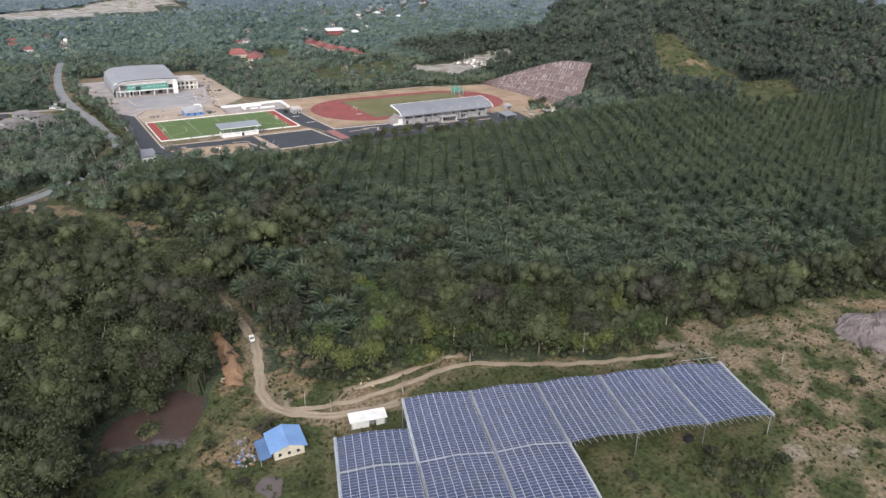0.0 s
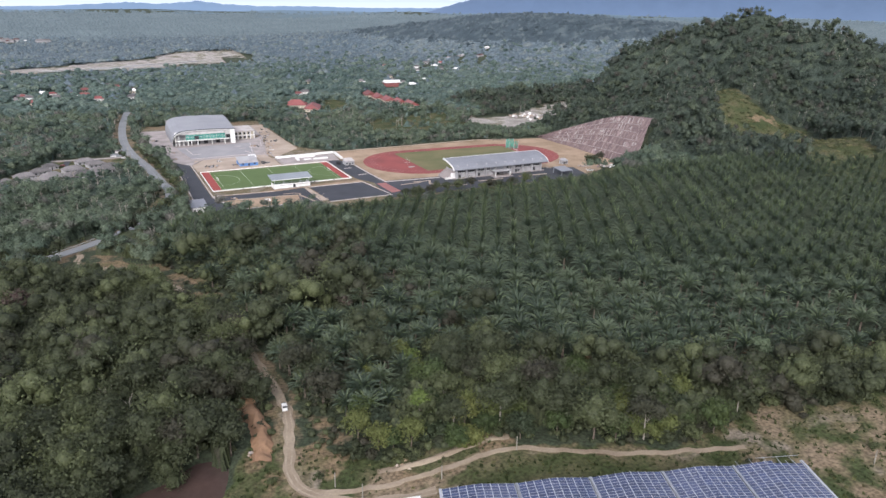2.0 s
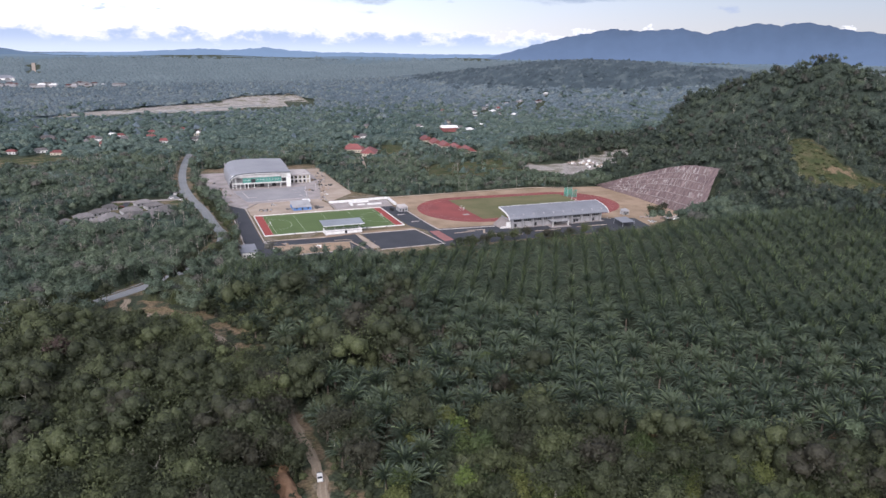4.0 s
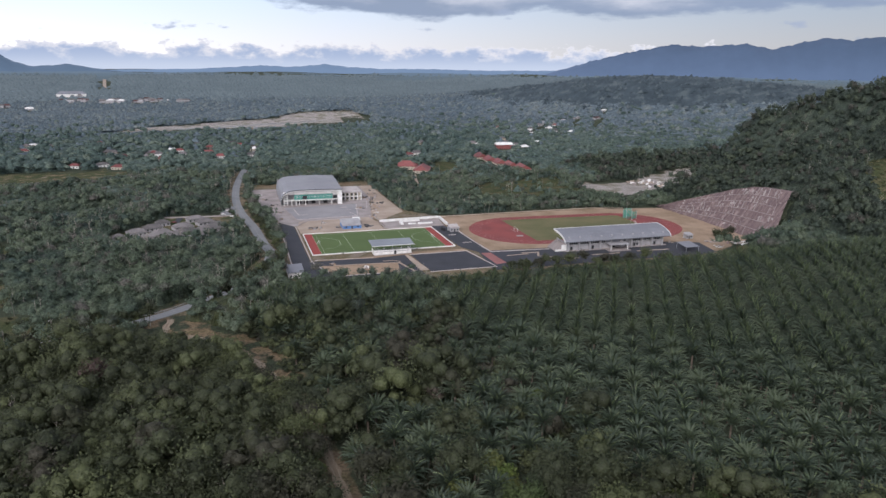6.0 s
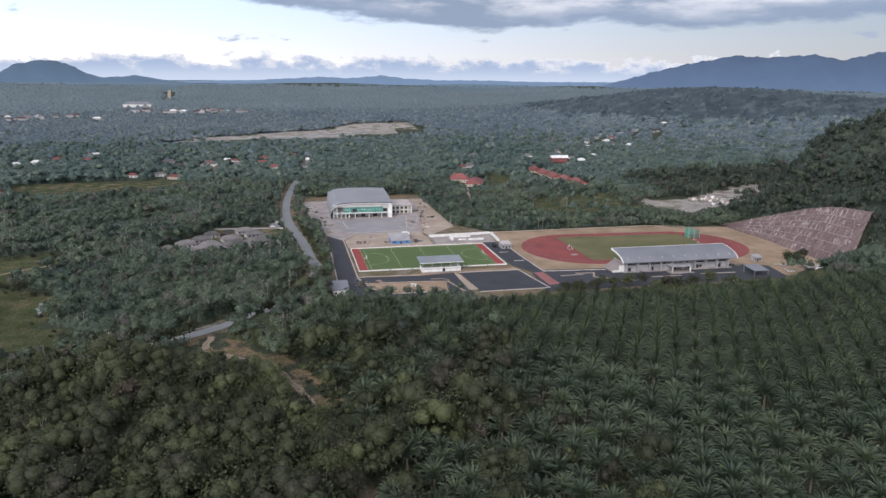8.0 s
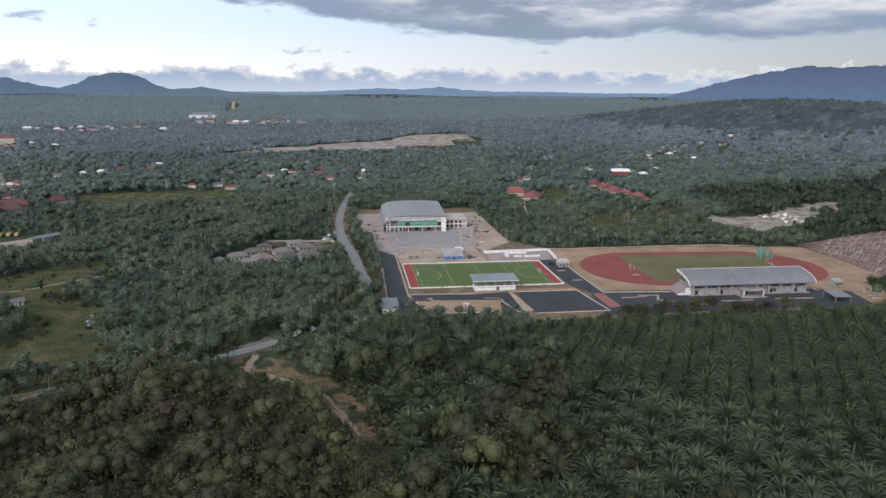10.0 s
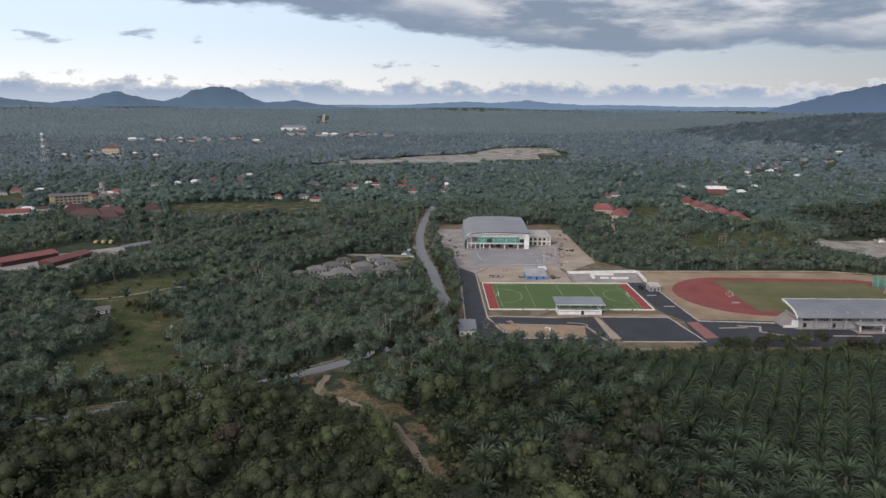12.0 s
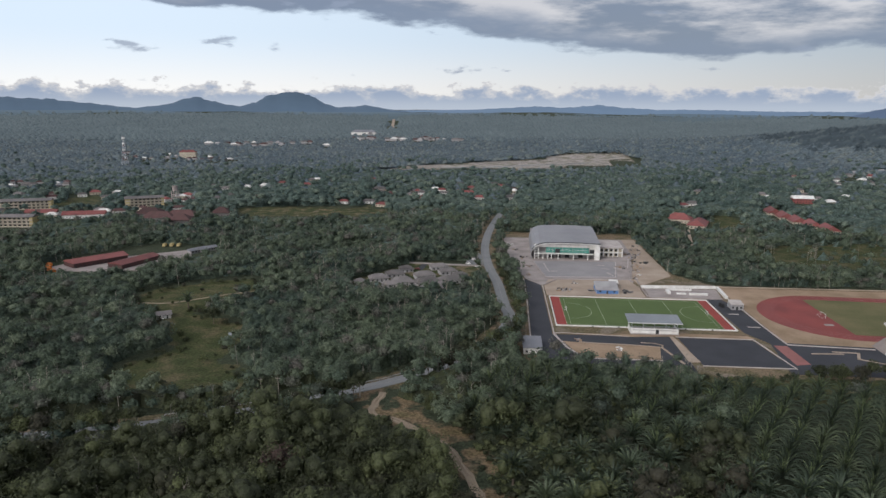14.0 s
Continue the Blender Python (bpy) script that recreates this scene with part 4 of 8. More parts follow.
def throwing_cage():
    c = empty("throwing_cage", pose(277, 54, 0.15, 0, 0, -10), "green netted throwing cage beside the track", "cage")
    ring_ = [(6.5 * math.cos(a), 6.5 * math.sin(a)) for a in [radians(60 + i * 40) for i in range(7)]]
    for x, y in ring_:
        bm = bmesh.new()
        rod(bm, (x, y, 0), (x, y, 7.2), 0.12)
        part("post", bm, M_STEEL, c)
    for (x0, y0), (x1, y1) in zip(ring_[:-1], ring_[1:]):
        bm = bmesh.new()
        for k in range(14):
            t = (k + 0.5) / 14
            p, q = (x0 + (x1 - x0) * t, y0 + (y1 - y0) * t), None
            rod(bm, (*p, 0.2), (*p, 7.0), 0.075, n=3)
        for k in range(14):
            z = 0.3 + k * 0.5
            rod(bm, (x0, y0, z), (x1, y1, z), 0.07, n=3)
        part("net", bm, M_NET, c, "green safety net")


throwing_cage()


# ---- main grandstand ----
def grandstand():
    s = empty("grandstand", pose(0, 0, 0, 0, 0, -0.6), "long grandstand with a curved pale metal roof and white columns", "grandstand")
    x0, x1 = 169.0, 252.0
    part("wall", bevelled(boxes((x0 + 4, x1 - 2, -31.5, -31.0, 0, 7.2)), 0.05), M_GREYWALL, s)
    for x in (x0 + 4, x1 - 2.5):
        part("wall", boxes((x, x + 0.5, -31.0, -15, 0, 6.0)), M_GREYWALL, s)
    bm = bmesh.new()
    prof = [(-31.0, 0.1), (-12.0, 0.1)]
    for i in range(10):
        prof += [(-12.0 - 1.7 * i, 1.0 + 0.52 * i), (-13.7 - 1.7 * i, 1.0 + 0.52 * i)]
    prof += [(-31.0, 5.7)]
    prism(bm, prof, x0 + 4.5, x1 - 2.5)
    part("terrace", bm, M_CONC, s, "stepped concrete seating terrace")
    part("plinth", boxes((x0 + 2, x1, -33.5, -31.5, 0, 0.5)), M_CONC, s)
    part("ledge", boxes((x0 + 3.5, x1 - 1.5, -32.2, -31.5, 3.5, 3.9), (x0 + 3.5, x1 - 1.5, -32.2, -31.5, 7.0, 7.35)), M_GREYWALL, s, "pale projecting ledge")
    n = 9
    for i in range(n + 1):
        x = x0 + 4.5 + (x1 - x0 - 8) * i / n
        bm = bmesh.new()
        prism(bm, [(-33.8, 0), (-32.2, 0), (-31.6, 7.6), (-33.0, 10.6), (-34.2, 10.6)], x - 0.45, x + 0.45)
        part("column", bm, M_GREYWALL, s, "pale slanted column")
    for i in range(n):
        xa = x0 + 5.6 + (x1 - x0 - 8) * i / n
        for k in range(4):
            if 3 <= i <= 5 and k > 1:
                continue
            w = xa + 0.4 + k * 1.65
            win = part("window", boxes((w, w + 1.2, -31.56, -31.3, 4.4, 6.2)), M_DARK, s, "dark panel standing for shade in a window opening")
            part("sill", boxes((w - 0.1, w + 1.3, -31.66, -31.5, 4.2, 4.34)), M_WHITE, win)
        if i % 2 == 0:
            part("doorway", boxes((xa + 1.2, xa + 3.0, -31.57, -31.3, 0.5, 2.9)), M_DARK, s, "dark panel standing for shade in a doorway")
    for xr in (220.0, 229.0):
        bm = bmesh.new()
        rod(bm, (xr, -31.6, 2.0), (xr, -31.4, 2.0), 1.0, 1.0, 16)
        part("round_window", bm, M_DARK, s)
    porch = part("porch_roof", bevelled(boxes((203, 218, -39.5, -31.6, 4.1, 4.6)), 0.08), M_GREYWALL, s, "flat grey porch roof")
    for x in (204, 217):
        part("porch_column", boxes((x - 0.3, x + 0.3, -39.0, -38.4, 0, 4.1)), M_WHITE, porch)
    part("porch_step", boxes((202, 219, -41, -33.5, 0, 0.3), (203, 218, -40, -33.5, 0.3, 0.5)), M_CONC, porch)
    part("porch_parapet", boxes((203.5, 217.5, -32.4, -31.6, 4.6, 8.2)), M_ROOFLIGHT, porch)
    # roof: straight flight from the track side, rolled down over the back
    prof = [(-17.5, 13.3), (-21, 13.0), (-26, 12.3), (-30, 11.4), (-33.2, 10.2), (-35.3, 8.9), (-36.2, 7.7)]
    low = [(y + 0.25, z - 0.55) for y, z in prof]
    bm = bmesh.new()
    prism(bm, prof + low[::-1], x0 + 0.4, x1 + 1.6)
    roof = part("roof", bm, M_ROOFLIGHT, s, "pale silver curved metal roof")
    bm = bmesh.new()
    for i in range(56):
        x = x0 + 1.0 + i * 1.5
        up = [(y - 0.02, z + 0.09) for y, z in prof]
        prism(bm, up + [(y, z - 0.02) for y, z in prof][::-1], x, x + 0.14)
    part("seam", bm, M_ROOFLIGHT, roof)
    part("fascia", boxes((x0 + 0.2, x1 + 1.8, -17.5, -17.1, 12.6, 13.45)), M_WHITE, roof)
    for x in (x0 + 0.2, x1 + 1.35):
        bm = bmesh.new()
        prism(bm, [(y - 0.1, z + 0.12) for y, z in prof] + [(y + 0.1, z - 0.9) for y, z in prof][::-1], x, x + 0.45)
        part("end_trim", bm, M_WHITE, roof, "white roof edge trim")
    for i in range(6):
        x = x0 + 6 + 14.6 * i
        bm = bmesh.new()
        rod(bm, (x, -30.8, 7.0), (x, -19, 12.4), 0.22)
        rod(bm, (x, -30.8, 7.0), (x, -30.8, 10.8), 0.25)
        part("truss", bm, M_STEEL, s)
    # stair flight at the end of the stand
    bm = bmesh.new()
    tread = [(x0 + 4.0, 0.0)]
    for i in range(12):
        tread += [(x0 - 4.0 + i * 0.55, i * 0.42), (x0 - 4.0 + i * 0.55, i * 0.42 + 0.42)]
    prism(bm, tread + [(x0 + 4.0, 5.04)], -30.5, -16.5, "y")
    part("stair", bm, M_CONC, s)
    part("parapet", boxes((x0 - 4.2, x0 + 4.0, -31.2, -30.5, 0, 1.4), (x0 + 0.5, x0 + 4.0, -31.2, -30.5, 1.4, 4.6)), M_WHITE, s)


grandstand()


def canopy_shelter(name, x0, x1, y0, y1, h, label, roofmat, wall=False, rise=1.1):
    s = empty(name, pose((x0 + x1) / 2, (y0 + y1) / 2, 0.1), label, "shelter")
    a, b = (x1 - x0) / 2, (y1 - y0) / 2
    for x in (-a + 0.4, a - 0.4):
        for y in (-b + 0.4, b - 0.4):
            part("post", boxes((x - 0.12, x + 0.12, y - 0.12, y + 0.12, 0, h)), M_STEEL, s)
    bm = bmesh.new()
    prism(bm, [(-b, h), (b, h + rise), (b, h + rise + 0.2), (-b, h + 0.2)], -a, a)
    part("roof", bm, roofmat, s)
    if wall:
        part("wall", bevelled(boxes((-a + 0.5, a - 0.5, -b + 0.6, b - 0.6, 0, h + 0.05)), 0.05), wall, s)
        part("doorway", boxes((-0.6, 0.6, -b + 0.52, -b + 0.7, 0, 2.1)), M_DARK, s)
        for x in (-a * 0.6, a * 0.6):
            part("window", boxes((x - 0.6, x + 0.6, -b + 0.52, -b + 0.7, 1.0, 2.1)), M_DARK, s)
    return s


canopy_shelter("parking_shelter", 253, 264, -58, -46, 3.4, "open shelter with a flat pale metal roof", M_ROOFLIGHT)
canopy_shelter("ticket_hut", 277, 283, -25, -20, 3.0, "small grey hut with a flat roof", M_GREYWALL, M_GREYWALL)
canopy_shelter("site_office", 31.5, 47, 72, 87, 2.5, "site office with blue walls and a pale metal roof", M_GREYWALL, M_BLUE, 2.6)
canopy_shelter("site_store", 43, 49, 88, 94, 3.4, "small white store with a flat roof", M_WHITE, M_GREYWALL)
canopy_shelter("guard_house", 110.5, 118.5, 42, 50, 3.4, "grey guard house with a flat pale roof", M_KERB, M_GREYWALL)
canopy_shelter("gate_booth", -21, -17, 111, 117, 3.2, "white gate booth with a grey roof", M_GREYROOF, M_WHITE)
canopy_shelter("gate_booth", -22, -18, 122, 128, 3.2, "white gate booth with a grey roof", M_GREYROOF, M_WHITE)
canopy_shelter("pump_house", -21, -11, -50, -34, 3.6, "pump house with white walls and a pale grey roof", M_ROOFLIGHT, M_WHITE)
for _x, _y in ((107.3, 48), (106.6, 50.2)):
    _t = bmesh.new()
    rod(_t, (_x, _y, 0.1), (_x, _y, 2.4), 1.1, 1.0, 14)
    tagged(part("water_tank", _t, M_BLACK), "black plastic water tank beside the guard house", "tank")


# ---- walled yard behind the pitch ----
def walled_yard():
    tagged(part("yard_floor", slab([(66, 67), (113, 67), (116, 92), (67, 90)], -0.2, 0.12), M_CONC), "bare concrete floor of a walled yard", "floor", kind="structure")
    w = empty("yard_wall", pose(0, 0, 0), "white-capped wall round a concrete yard", "wall", kind="structure")
    part("wall", bevelled(slab([(65, 90), (116.5, 94), (116.5, 96), (65, 92.4)], 0, 1.7), 0.05), M_WHITE, w)
    part("wall", bevelled(slab([(115, 68), (117, 68), (118.4, 94.4), (116.6, 94.4)], 0, 1.7), 0.05), M_WHITE, w)
    part("wall", slab([(64.4, 67), (65.4, 67), (65.6, 90), (64.6, 90)], 0, 0.7), M_CONC, w)
    part("wall", slab([(66, 65.6), (113, 65.6), (113, 66.6), (66, 66.6)], 0, 0.7), M_CONC, w)
    for b in ((80, 82, 76, 84, 0.12, 1.6), (86, 92, 76, 78, 0.12, 0.9), (94, 106, 75, 77, 0.12, 1.3), (82, 98, 86, 87.4, 0.12, 1.2)):
        part("low_wall", bevelled(boxes(b), 0.05), M_WHITE, w)


walled_yard()


# ---- sports hall ----
def sports_hall():
    s = empty("sports_hall", pose(0, 0, 0, 0, 0, -0.5), "large sports hall with rounded grey metal roof and green glass", "sports hall")
    prof = [(-8.6, 0.0), (-9.2, 3.0), (-9.0, 6.0), (-7.9, 9.0), (-5.6, 11.5), (-2.0, 13.1), (3.0, 13.9), (14, 14.3), (30, 14.2), (46.5, 13.6)]
    ys = [176.5, 184, 195, 210, 225, 236, 243]
    lift = [0, 0.5, 1.4, 2.5, 3.2, 3.4, 3.1]
    bm = bmesh.new()
    outer, inner = [], []
    for y, l in zip(ys, lift):
        outer.append([bm.verts.new((x, y, z + l * min(1, z / 10))) for x, z in prof])
        inner.append([bm.verts.new((x + 0.5 * (x < 0), y, max(0, z + l * min(1, z / 10) - 0.55 * (z > 5)))) for x, z in prof])
    m = len(prof)
    for r in range(len(ys) - 1):
        for i in range(m - 1):
            bm.faces.new((outer[r][i], outer[r][i + 1], outer[r + 1][i + 1], outer[r + 1][i]))
            bm.faces.new((inner[r][i + 1], inner[r][i], inner[r + 1][i], inner[r + 1][i + 1]))
    for r in (0, len(ys) - 1):
        for i in range(m - 1):
            bm.faces.new((outer[r][i], inner[r][i], inner[r][i + 1], outer[r][i + 1]))
    for r in range(len(ys) - 1):
        bm.faces.new((outer[r][m - 1], inner[r][m - 1], inner[r + 1][m - 1], outer[r + 1][m - 1]))
    bmesh.ops.recalc_face_normals(bm, faces=list(bm.faces))
    roof = part("roof", bm, M_ROOF, s, "rounded grey standing-seam metal roof")
    bm = bmesh.new()
    for k in range(30):
        x = -1.5 + 1.6 * k
        za = np.interp(x, [p[0] for p in prof[5:]], [p[1] for p in prof[5:]])
        for j in range(len(ys) - 1):
            a, b = za + lift[j], za + lift[j + 1]
            vs = [bm.verts.new(p) for p in ((x, ys[j], a), (x + 0.16, ys[j], a), (x + 0.16, ys[j + 1], b), (x, ys[j + 1], b))]
            up = [bm.verts.new(v.co + Vector((0, 0, 0.1))) for v in vs]
            bm.faces.new(up), bm.faces.new((vs[0], vs[1], up[1], up[0])), bm.faces.new((vs[3], vs[0], up[0], up[3])), bm.faces.new((vs[1], vs[2], up[2], up[1]))
    part("seam", bm, M_ROOF, roof)
    # dark gutter line that follows the front edge, and a pale rim before it
    for name, mat, y0, y1, up, dn in (("gutter", M_DARK, 175.9, 176.45, 0.25, 0.35), ("rim", M_WHITE, 175.2, 175.85, -0.45, 1.0)):
        bm = bmesh.new()
        pr = prof[1:]
        rows = [[bm.verts.new((x, y, z + o)) for x, z in pr] for y, o in ((y0, up), (y1, up), (y1, -dn), (y0, -dn))]
        for a, b in zip(rows, rows[1:] + rows[:1]):
            for i in range(len(pr) - 1):
                bm.faces.new((a[i], a[i + 1], b[i + 1], b[i]))
        bmesh.ops.recalc_face_normals(bm, faces=list(bm.faces))
        part(name, bm, mat, roof)
    part("wall", boxes((45.6, 46.4, 180.5, 242, 0, 13.2)), M_GREYWALL, s)
    part("wall", boxes((-8.2, 46, 241.2, 242, 0, 14.2)), M_GREYWALL, s)
    part("wall", slab([(-6.5, 178.2), (45.8, 178.2), (45.8, 178.9), (-6.5, 178.9)], 9.9, 12.2), M_WHITE, s, "pale upper facade panel")
    part("facade_panel", boxes((-3, 45.8, 178.0, 178.9, 12.2, 13.3)), M_GREYWALL, s)
    part("inner_wall", boxes((-7.5, 45.6, 184, 184.5, 0, 12)), M_GREYWALL, s, "grey wall behind the open ground floor")
    part("corner_pier", bevelled(boxes((42.5, 46.5, 176.6, 180.4, 0, 13.0)), 0.06), M_WHITE, s, "pale corner pier")
    part("balcony_slab", bevelled(boxes((-6.5, 43.5, 176.8, 184, 4.2, 4.75)), 0.06), M_WHITE, s, "white balcony slab")
    for i in range(13):
        x = 3.0 + i * 2.7
        pane = part("pane", boxes((x, x + 2.6, 179.4, 179.55, 5.0, 9.8)), M_MINT, s, "green-tinted glass pane")
        part("mullion", boxes((x + 2.6, x + 2.7, 179.3, 179.6, 5.0, 9.8)), M_WHITE, pane)
    part("transom", boxes((3, 38, 179.28, 179.38, 7.3, 7.42)), M_WHITE, s)
    part("opening", boxes((10.5, 14.5, 179.2, 179.38, 5.0, 8.2)), M_DARK, s, "dark panel standing for shade in an open glazing bay")
    part("sign_board", boxes((38.4, 42.3, 178.9, 179.3, 8.4, 9.6)), M_WHITE, s, "blank white sign board")
    part("doorway", boxes((38.6, 42.2, 179.2, 179.5, 5.0, 8.0)), M_DARK, s)
    for x in (-6.2, -3.2, 0.6, 4.5, 7.5, 13.0, 25.5, 37.0):
        part("column", bevelled(boxes((x - 0.35, x + 0.35, 177.2, 177.9, 0, 4.2 if x > 0 else 10.0)), 0.05), M_WHITE, s, "white column")
    for z in (2.2, 6.6, 8.6):
        part("ledge", boxes((-6.2, -2.9, 177.3, 177.8, z, z + 0.3)), M_WHITE, s)
    for x in (6, 12, 19, 30):
        part("ground_door", boxes((x, x + 3.6, 183.8, 183.98, 0, 3.0)), M_DARK, s)
    # lettering over the entrance stands as small plain bars
    for i in range(4):
        part("sign_bar", boxes((9 + i * 1.6, 10.1 + i * 1.6, 177.7, 177.98, 12.5, 13.2)), M_GREYWALL, s)
    annex = empty("hall_annex", pose(0, 0, 0, 0, 0, -0.5), "unfinished flat-roofed annex beside the sports hall", "annex")
    part("roof", bevelled(boxes((46.8, 67.5, 190.5, 222, 7.4, 8.2)), 0.06), M_KERB, annex, "pale concrete roof slab")
    part("wall", boxes((47, 67, 192.6, 193.1, 0.1, 7.4), (66.4, 67, 193.1, 221, 0.1, 7.4)), M_CREAM, annex)
    part("floor_slab", boxes((47, 67.3, 190.8, 192.6, 3.4, 3.9)), M_WHITE, annex)
    for x in (47.6, 51.5, 55.4, 59.3, 63.2, 66.8):
        part("column", boxes((x - 0.4, x + 0.4, 190.9, 191.6, 0.1, 7.4)), M_WHITE, annex)
    for x in (49, 53, 57, 61):
        part("opening", boxes((x, x + 2, 192.4, 192.62, 0.8, 2.9)), M_DARK, annex)
        part("opening", boxes((x, x + 2, 192.4, 192.62, 4.6, 6.4)), M_DARK, annex)


sports_hall()


# ---- site clutter ----
def rubble(x, y, r, n, mat, label, seed, size=0.7, rock=False):
    """A heap of broken blocks and boards."""
    rr = random.Random(seed)
    e = empty("debris_pile", pose(x, y, hz(x, y)), label, "debris")
    for i in range(n):
        bm = bmesh.new()
        w, d, h = [rr.uniform(0.3, 1.3) * size for _ in range(3)]
        if rock:
            bmesh.ops.create_icosphere(bm, subdivisions=1, radius=1)
            for v in bm.verts:
                v.co = Vector((v.co.x * w, v.co.y * d, v.co.z * h * 0.6)) * rr.uniform(0.7, 1.25)
        else:
            box(bm, -w, w, -d, d, -h * 0.4, h * 0.4)
        a, q = rr.uniform(0, 6.28), rr.uniform(0, r)
        bmesh.ops.transform(bm, matrix=pose(q * math.cos(a), q * math.sin(a), h * 0.35 + 0.25 * max(0, 1 - q / r), rr.uniform(-25, 25), rr.uniform(-25, 25), rr.uniform(0, 180)), verts=list(bm.verts))
        part("block", bm, mat[i % len(mat)], e)


rubble(11, 80, 6, 34, [M_CONC, M_DARK, M_SAND, M_GREYWALL], "scattered heap of building materials on sand", 1, 1.0)
rubble(52, 78, 4, 14, [M_DARK, M_GREYROOF], "dark heap of building materials", 2, 1.1)
rubble(29, 80, 2, 6, [M_DARK, M_CONC], "small heap of scrap", 3)
rubble(30, -38, 4, 12, [M_WHITE, M_CONC], "pale heap of rubble on the sand island", 4)
rubble(9, -25, 2.6, 9, [M_SAND, M_CONC], "heap of spoil at the kerb", 5)
rubble(70, 205, 7, 22, [M_CONC, M_SAND, M_GREYROOF], "rubble beside the unfinished annex", 6, 1.1)
rubble(80, 170, 6, 16, [M_PALESAND, M_CONC, M_DARK], "rubble along the edge of the apron", 7, 1.1)
rubble(-26, 235, 5, 14, [M_CONC, M_WHITE], "stacked concrete pipes and blocks", 8)
rubble(258, -30, 3, 8, [M_PALESAND, M_CONC], "spoil at the end of the stand", 9)
rubble(291, -38, 6, 26, [M_PALESAND, M_CONC, M_ROCK], "pale broken rock at the foot of the cut slope", 10, 1.3, True)
rubble(286, -52, 5, 14, [M_WHITE, M_CONC], "pale blocks beside the shelter", 11)
for _l, _m in (([(62, 114), (72, 176), (88, 212)], M_CONC), ([(65.5, 100), (66, 112), (58, 118)], M_CONC), ([(-6.5, 166), (0.8, 112), (12, 112)], M_CONC),
               ([(8, 108), (-2, 92)], M_CONC), ([(118, 98.5), (180, 99.5), (262, 100), (292, 92)], M_PALESAND)):
    kerb_line(_l, 0.9, 0.6, _m, "low_wall", "low pale concrete edging wall")


# ---- cut slope above the track ----
def streaked_rock():
    """Pinkish weathered rock with pale and dark runs down the fall line."""
    m = material("cut_rock_face", (0.24, 0.18, 0.175), (0.15, 0.11, 0.11), 0.95, 0.12, 0.8, 0.8, 0.5)
    nt = m.node_tree
    N, L = nt.nodes.new, nt.links.new
    geo = N("ShaderNodeNewGeometry")
    sc = N("ShaderNodeVectorMath")
    sc.operation = "MULTIPLY"
    L(geo.outputs["Position"], sc.inputs[0])
    sc.inputs[1].default_value = (0.10, 0.62, 0.10)
    n = N("ShaderNodeTexNoise")
    n.inputs["Scale"].default_value, n.inputs["Detail"].default_value, n.inputs["Roughness"].default_value = 1.0, 7.0, 0.7
    L(sc.outputs[0], n.inputs["Vector"])
    r = N("ShaderNodeValToRGB")
    for k, (p, c) in enumerate(((0.34, (0.088, 0.062, 0.062)), (0.46, (0.130, 0.090, 0.088)), (0.55, (0.175, 0.128, 0.120)), (0.68, (0.31, 0.25, 0.22)))):
        e = r.color_ramp.elements[k] if k < 2 else r.color_ramp.elements.new(p)
        e.position, e.color = p, (*c, 1)
    L(n.outputs[0], r.inputs[0])
    b = nt.nodes["Principled BSDF"]
    mix = N("ShaderNodeMix")
    mix.data_type = "RGBA"
    mix.inputs[0].default_value = 0.75
    L(b.inputs["Base Color"].links[0].from_socket, mix.inputs[6]), L(r.outputs[0], mix.inputs[7])
    L(mix.outputs[2], b.inputs["Base Color"])
    return m


